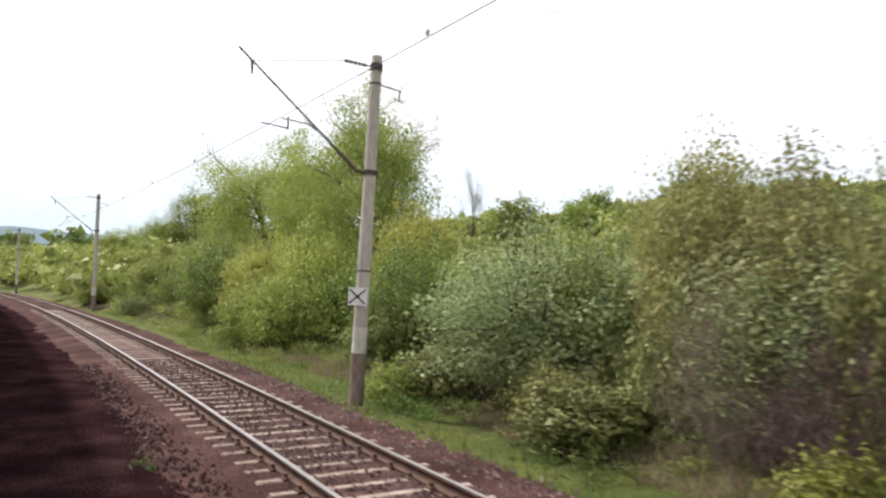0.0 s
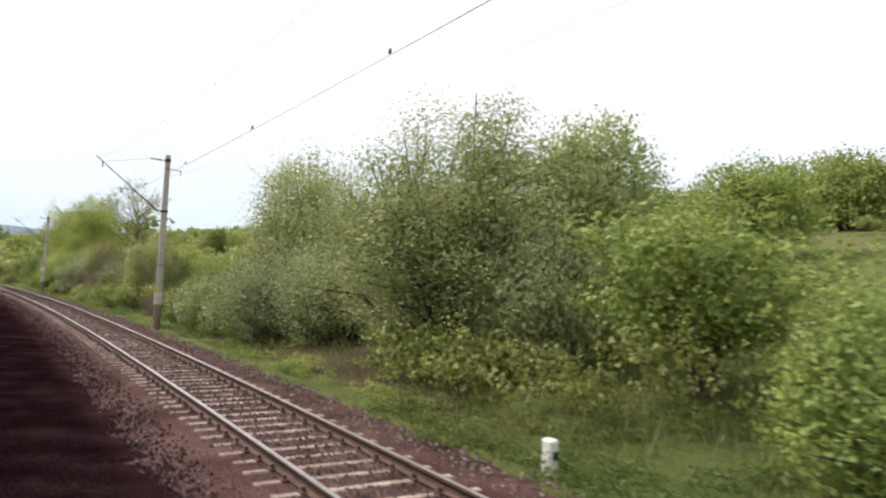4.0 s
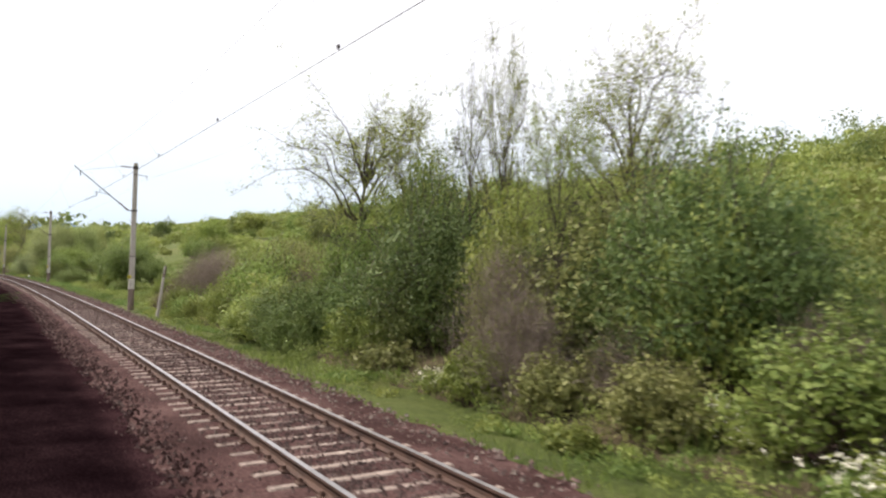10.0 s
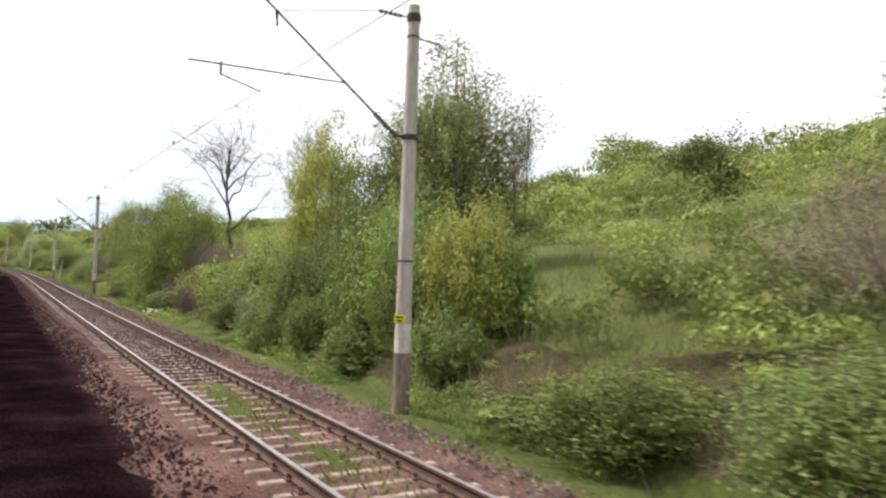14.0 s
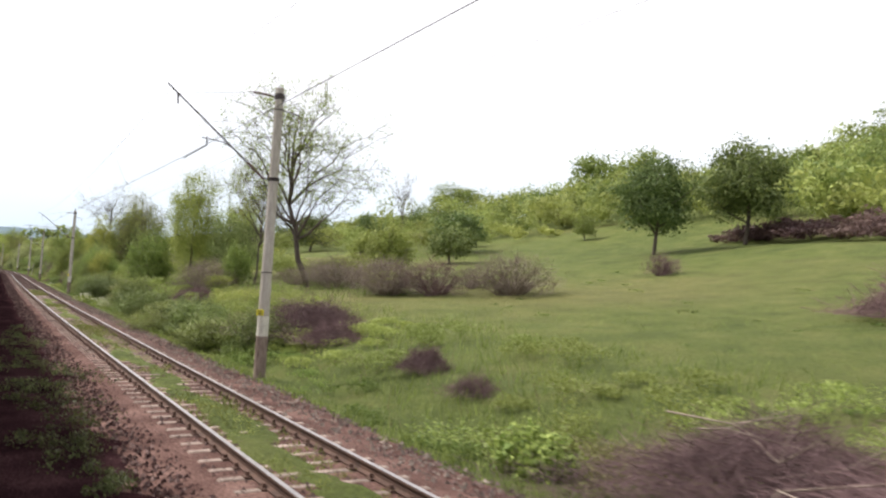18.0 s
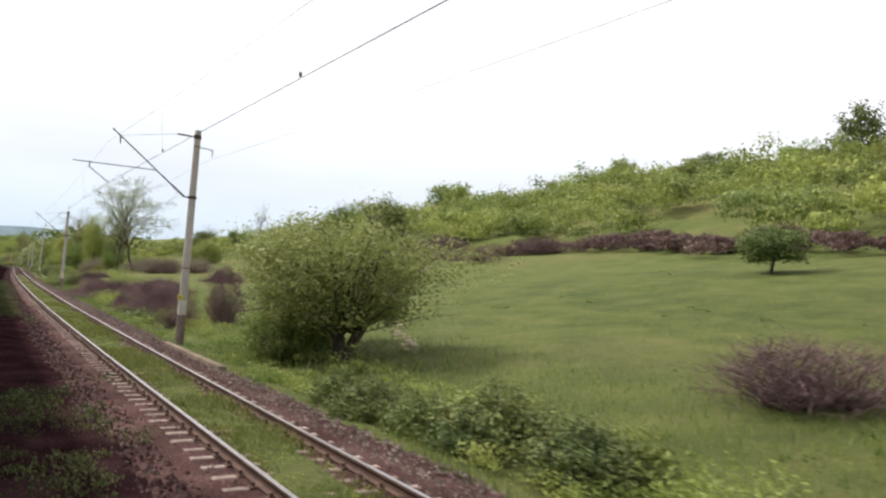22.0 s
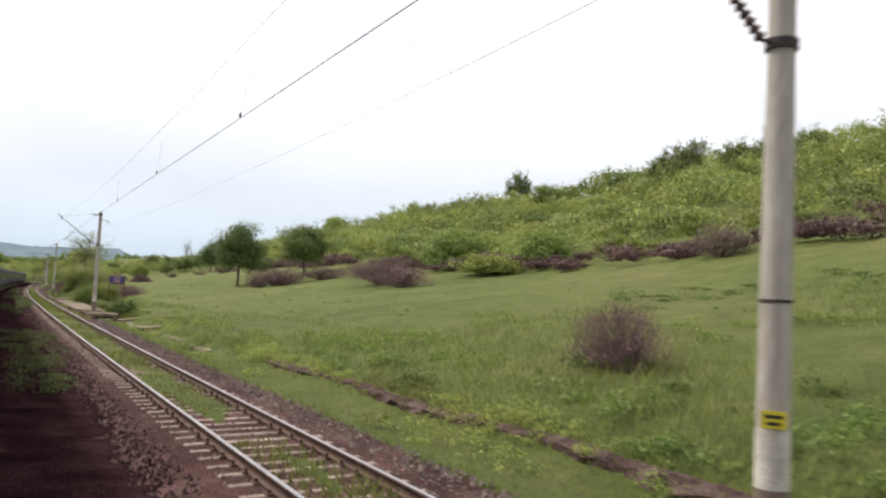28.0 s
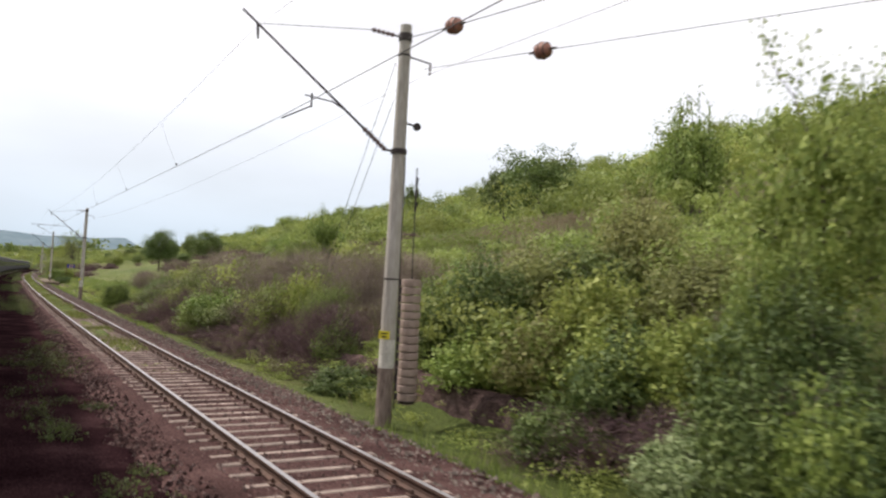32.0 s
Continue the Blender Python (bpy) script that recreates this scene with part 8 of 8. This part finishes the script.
def blades(name, label, mat, rng, s, lat, h, width, z=None, lean=0.35):
    n = len(s)
    x, y = line_xy(s, lat)
    g = land(s, lat) if z is None else z
    g = np.where((lat < 8.2) & (lat > 6.4) & (z is None), np.interp(lat, (6.4, 6.6, 8.0), (-0.30, -0.31, -0.72)), g) if z is None else g
    p = np.stack([x, y, g - 0.02], -1)
    a = rng.uniform(0, 6.28, n)
    u = np.stack([np.cos(a), np.sin(a), np.zeros(n)], -1) * (width * rng.uniform(0.6, 1.3, n))[:, None]
    b = rng.uniform(0, 6.28, n)
    t = np.stack([np.cos(b) * lean, np.sin(b) * lean, np.ones(n)], -1) * h[:, None]
    v = np.stack([p - u, p + u, p + t * 0.6 + u * 0.6, p + t], 1).reshape(-1, 3)
    ob = new(name, fast_mesh(name, v, np.arange(4 * n).reshape(n, 4), mat))
    tagged(ob, label, "grass", kind="stuff")


def grass_strip():
    """Turf that has grown over the sleepers between the rails."""
    ss = np.arange(224.0, 532.0, 0.4)
    rng = np.random.default_rng(31)
    dens = np.interp(ss, (224, 240, 262, 285, 300, 306, 328, 345, 350, 430, 462, 505, 524, 532), (0.30, 0.3, 0.4, 0.5, 0.6, 0.75, 0.8, 0.4, 0.75, 0.85, 0.55, 0.5, 0.15, 0.0))
    half = 0.66 * np.clip((dens + 0.42 * (field(ss * 5.0, ss * 0.3, 5.0) - 0.5) * 2 - 0.18) * 1.9, 0.0, 1.0) * rng.uniform(0.85, 1.0, len(ss))
    mid = MIDTRACK + 0.12 * np.sin(ss * 0.9)
    V = []
    for k in (-1.0, -0.5, 0.0, 0.5, 1.0):
        x, y = line_xy(ss, np.clip(mid + half * k, NEAR + 0.08, FAR - 0.08))
        V.append(np.stack([x, y, -0.238 + (0.095 if abs(k) < 0.9 else 0.0) * np.clip(half * 3, 0, 1) + rng.normal(0, 0.028, len(ss))], -1))
    v = np.stack(V, 1).reshape(-1, 3)
    i = np.arange(len(v)).reshape(len(ss), 5)
    f = np.stack([i[:-1, :-1], i[1:, :-1], i[1:, 1:], i[:-1, 1:]], -1).reshape(-1, 4)
    ob = new("turf_strip", mesh_of("turf_strip", v.tolist(), f.tolist(), MEADOW, True))
    tagged(ob, "turf grown over the sleepers between the rails", "grass", kind="stuff")


grass_strip()


def verge_turf():
    """Rough turf that creeps over the shoulder of the ballast with a ragged edge."""
    rng = np.random.default_rng(52)
    for s0, s1 in ((-60.0, 371.0), (422.0, 560.0)):
        ss = np.arange(s0, s1, 0.35)
        edge = 6.45 + 0.22 * np.sin(ss * 0.37) * np.sin(ss * 0.11 + 1) + rng.normal(0, 0.13, len(ss)) + np.interp(ss, (225, 262, 340, 371, 430), (0.0, 0.12, 0.12, 0.0, 0.1))
        rows = []
        for k in (0.0, 0.1, 0.35, 0.7, 1.0):
            lat = edge + (8.45 - edge) * k
            bed = np.interp(lat, (MIDTRACK + 1.55, 6.6, 8.0, 8.4), (-0.215, -0.30, -0.5, -0.5))
            z = np.maximum(bed, np.where(lat > 7.9, land(ss, np.maximum(lat, 8.0)), -9.0)) + (0.045 * min(k * 12, 1.0) - (0.03 if k == 0 else 0.0)) + rng.normal(0, 0.02, len(ss)) * (k > 0)
            x, y = line_xy(ss, lat)
            rows.append(np.stack([x, y, z], -1))
        v = np.stack(rows, 1).reshape(-1, 3)
        i = np.arange(len(v)).reshape(len(ss), 5)
        f = np.stack([i[:-1, :-1], i[1:, :-1], i[1:, 1:], i[:-1, 1:]], -1).reshape(-1, 4)
        ob = new("verge_turf", fast_mesh("verge_turf", v, f, MEADOW))
        tagged(ob, "rough green turf creeping over the ballast shoulder", "grass", kind="stuff")


verge_turf()


def build_grass():
    rng = np.random.default_rng(21)
    n = 90000
    s = rng.uniform(-40, 556, n)
    lat = 6.5 + 8.4 * rng.random(n) ** 1.7
    k = field(s, lat * 4, 9.0) > np.interp(s, (60, 70, 120, 130, 262, 275, 490, 505), (0.56, 0.30, 0.30, 0.56, 0.56, 0.28, 0.28, 0.56))
    s, lat = s[k], lat[k]
    h = rng.uniform(0.10, 0.34, len(s)) * (0.6 + field(s * 3, lat * 6, 3.0))
    blades("verge_grass", "tufted green grass on the verge", LEAF["grass"], rng, s, lat, h, 0.018)
    n = 30000
    s = rng.uniform(262, 500, n)
    lat = 9 + 14 * rng.random(n) ** 1.8
    h = rng.uniform(0.04, 0.15, n)
    blades("meadow_grass", "short meadow grass", LEAF["grass"], rng, s, lat, h, 0.012, None, 0.9)
    # tall grass of the thickets, green and dry
    n = 60000
    pick = rng.random(n)
    s = np.where(pick < 0.4, rng.uniform(-60, 62, n), np.where(pick < 0.8, rng.uniform(128, 275, n), rng.uniform(490, 556, n)))
    lat = 8.2 + 10 * rng.random(n) ** 1.5
    k = field(s * 1.5, lat * 3, 7.0) > 0.36
    s, lat = s[k], lat[k]
    dry = (rng.random(len(s)) < 0.35) | ((s > 485) & (rng.random(len(s)) < 0.4))
    blades("tall_grass", "tall green grass in the thickets", LEAF["grass"], rng, s[~dry], lat[~dry], rng.uniform(0.25, 0.75, (~dry).sum()), 0.012, None, 0.5)
    blades("dry_grass", "tall dry grey-brown grass in the thickets", LEAF["dry"], rng, s[dry], lat[dry], rng.uniform(0.3, 0.9, dry.sum()), 0.009, None, 0.5)
    # rough grass of the two open slopes
    n = 46000
    s = np.where(rng.random(n) < 0.62, rng.uniform(58, 132, n), rng.uniform(452, 506, n))
    lat = 8.6 + 22 * rng.random(n) ** 1.5
    k = field(s * 1.8, lat * 4, 19.0) > 0.38
    s, lat = s[k], lat[k]
    blades("rough_grass", "rough knee-high grass on the open slope", LEAF["grass"], rng, s, lat, rng.uniform(0.12, 0.45, len(s)) * (0.5 + field(s * 4, lat * 7, 6.0)), 0.016, None, 0.6)
    # the long dry slope at the end
    n = 48000
    s = rng.uniform(478, 600, n)
    lat = np.where(s < 494, 20 + 18 * rng.random(n), 10 + 26 * rng.random(n) ** 1.1)
    dry = field(s * 1.2, lat * 2, 17.0) + rng.normal(0, 0.12, n) > 0.42
    blades("slope_dry_grass", "tall grey-brown dry grass on the slope", LEAF["dry"], rng, s[dry], lat[dry], rng.uniform(0.5, 1.1, dry.sum()), 0.016, None, 0.35)
    blades("slope_grass", "tall green grass on the slope", LEAF["grass"], rng, s[~dry], lat[~dry], rng.uniform(0.4, 0.8, (~dry).sum()), 0.016, None, 0.35)
    n = 3000
    s, lat = rng.uniform(385, 421, n), rng.uniform(5.8, 7.6, n)
    k = field(s * 6, lat * 9, 4.0) > 0.62
    s, lat = s[k], lat[k]
    blades("platform_grass", "tufts of grass on the platform joints", LEAF["grass"], rng, s, lat, rng.uniform(0.04, 0.16, len(s)), 0.01, np.full(len(s), 0.09), 0.8)
    # grass grown between the rails of the second track
    n = 52000
    s = rng.uniform(222, 530, n)
    lat = MIDTRACK + rng.normal(0, 0.42, n)
    dens = np.interp(s, (222, 240, 262, 275, 300, 318, 328, 430, 470, 505, 520, 530), (0.5, 0.4, 0.45, 0.55, 0.7, 0.8, 0.9, 0.95, 0.7, 0.7, 0.45, 0.1))
    k = (field(s * 4.0, lat * 2, 5.0) * 0.8 + 0.1 < dens) & (np.abs(lat - MIDTRACK) < 0.68)
    s, lat = s[k], lat[k]
    # closed turf along the halt
    more = rng.uniform(318, 413, 42000)
    more = more[rng.random(len(more)) < np.interp(more, (318, 335, 404, 413), (0.4, 1.0, 1.0, 0.3))]
    s, lat = np.concatenate([s, more]), np.concatenate([lat, MIDTRACK + rng.uniform(-0.66, 0.66, len(more))])
    h = rng.uniform(0.05, 0.22, len(s)) * (0.4 + 1.2 * field(s * 9, lat * 8, 2.0))
    blades("track_grass", "grass growing between the rails", LEAF["grass"], rng, s, lat, h, 0.022, np.full(len(s), -0.22), 0.7)
    n = 5000
    s = rng.uniform(-10, 556, n)
    lat = 7.2 + 4 * rng.random(n) ** 1.5
    k = field(s, lat * 3, 12.0) > 0.55
    s, lat = s[k], lat[k]
    blades("dry_stalks", "dry pale stalks among the grass", LEAF["dry"], rng, s, lat, rng.uniform(0.3, 0.8, len(s)), 0.008)


build_grass()
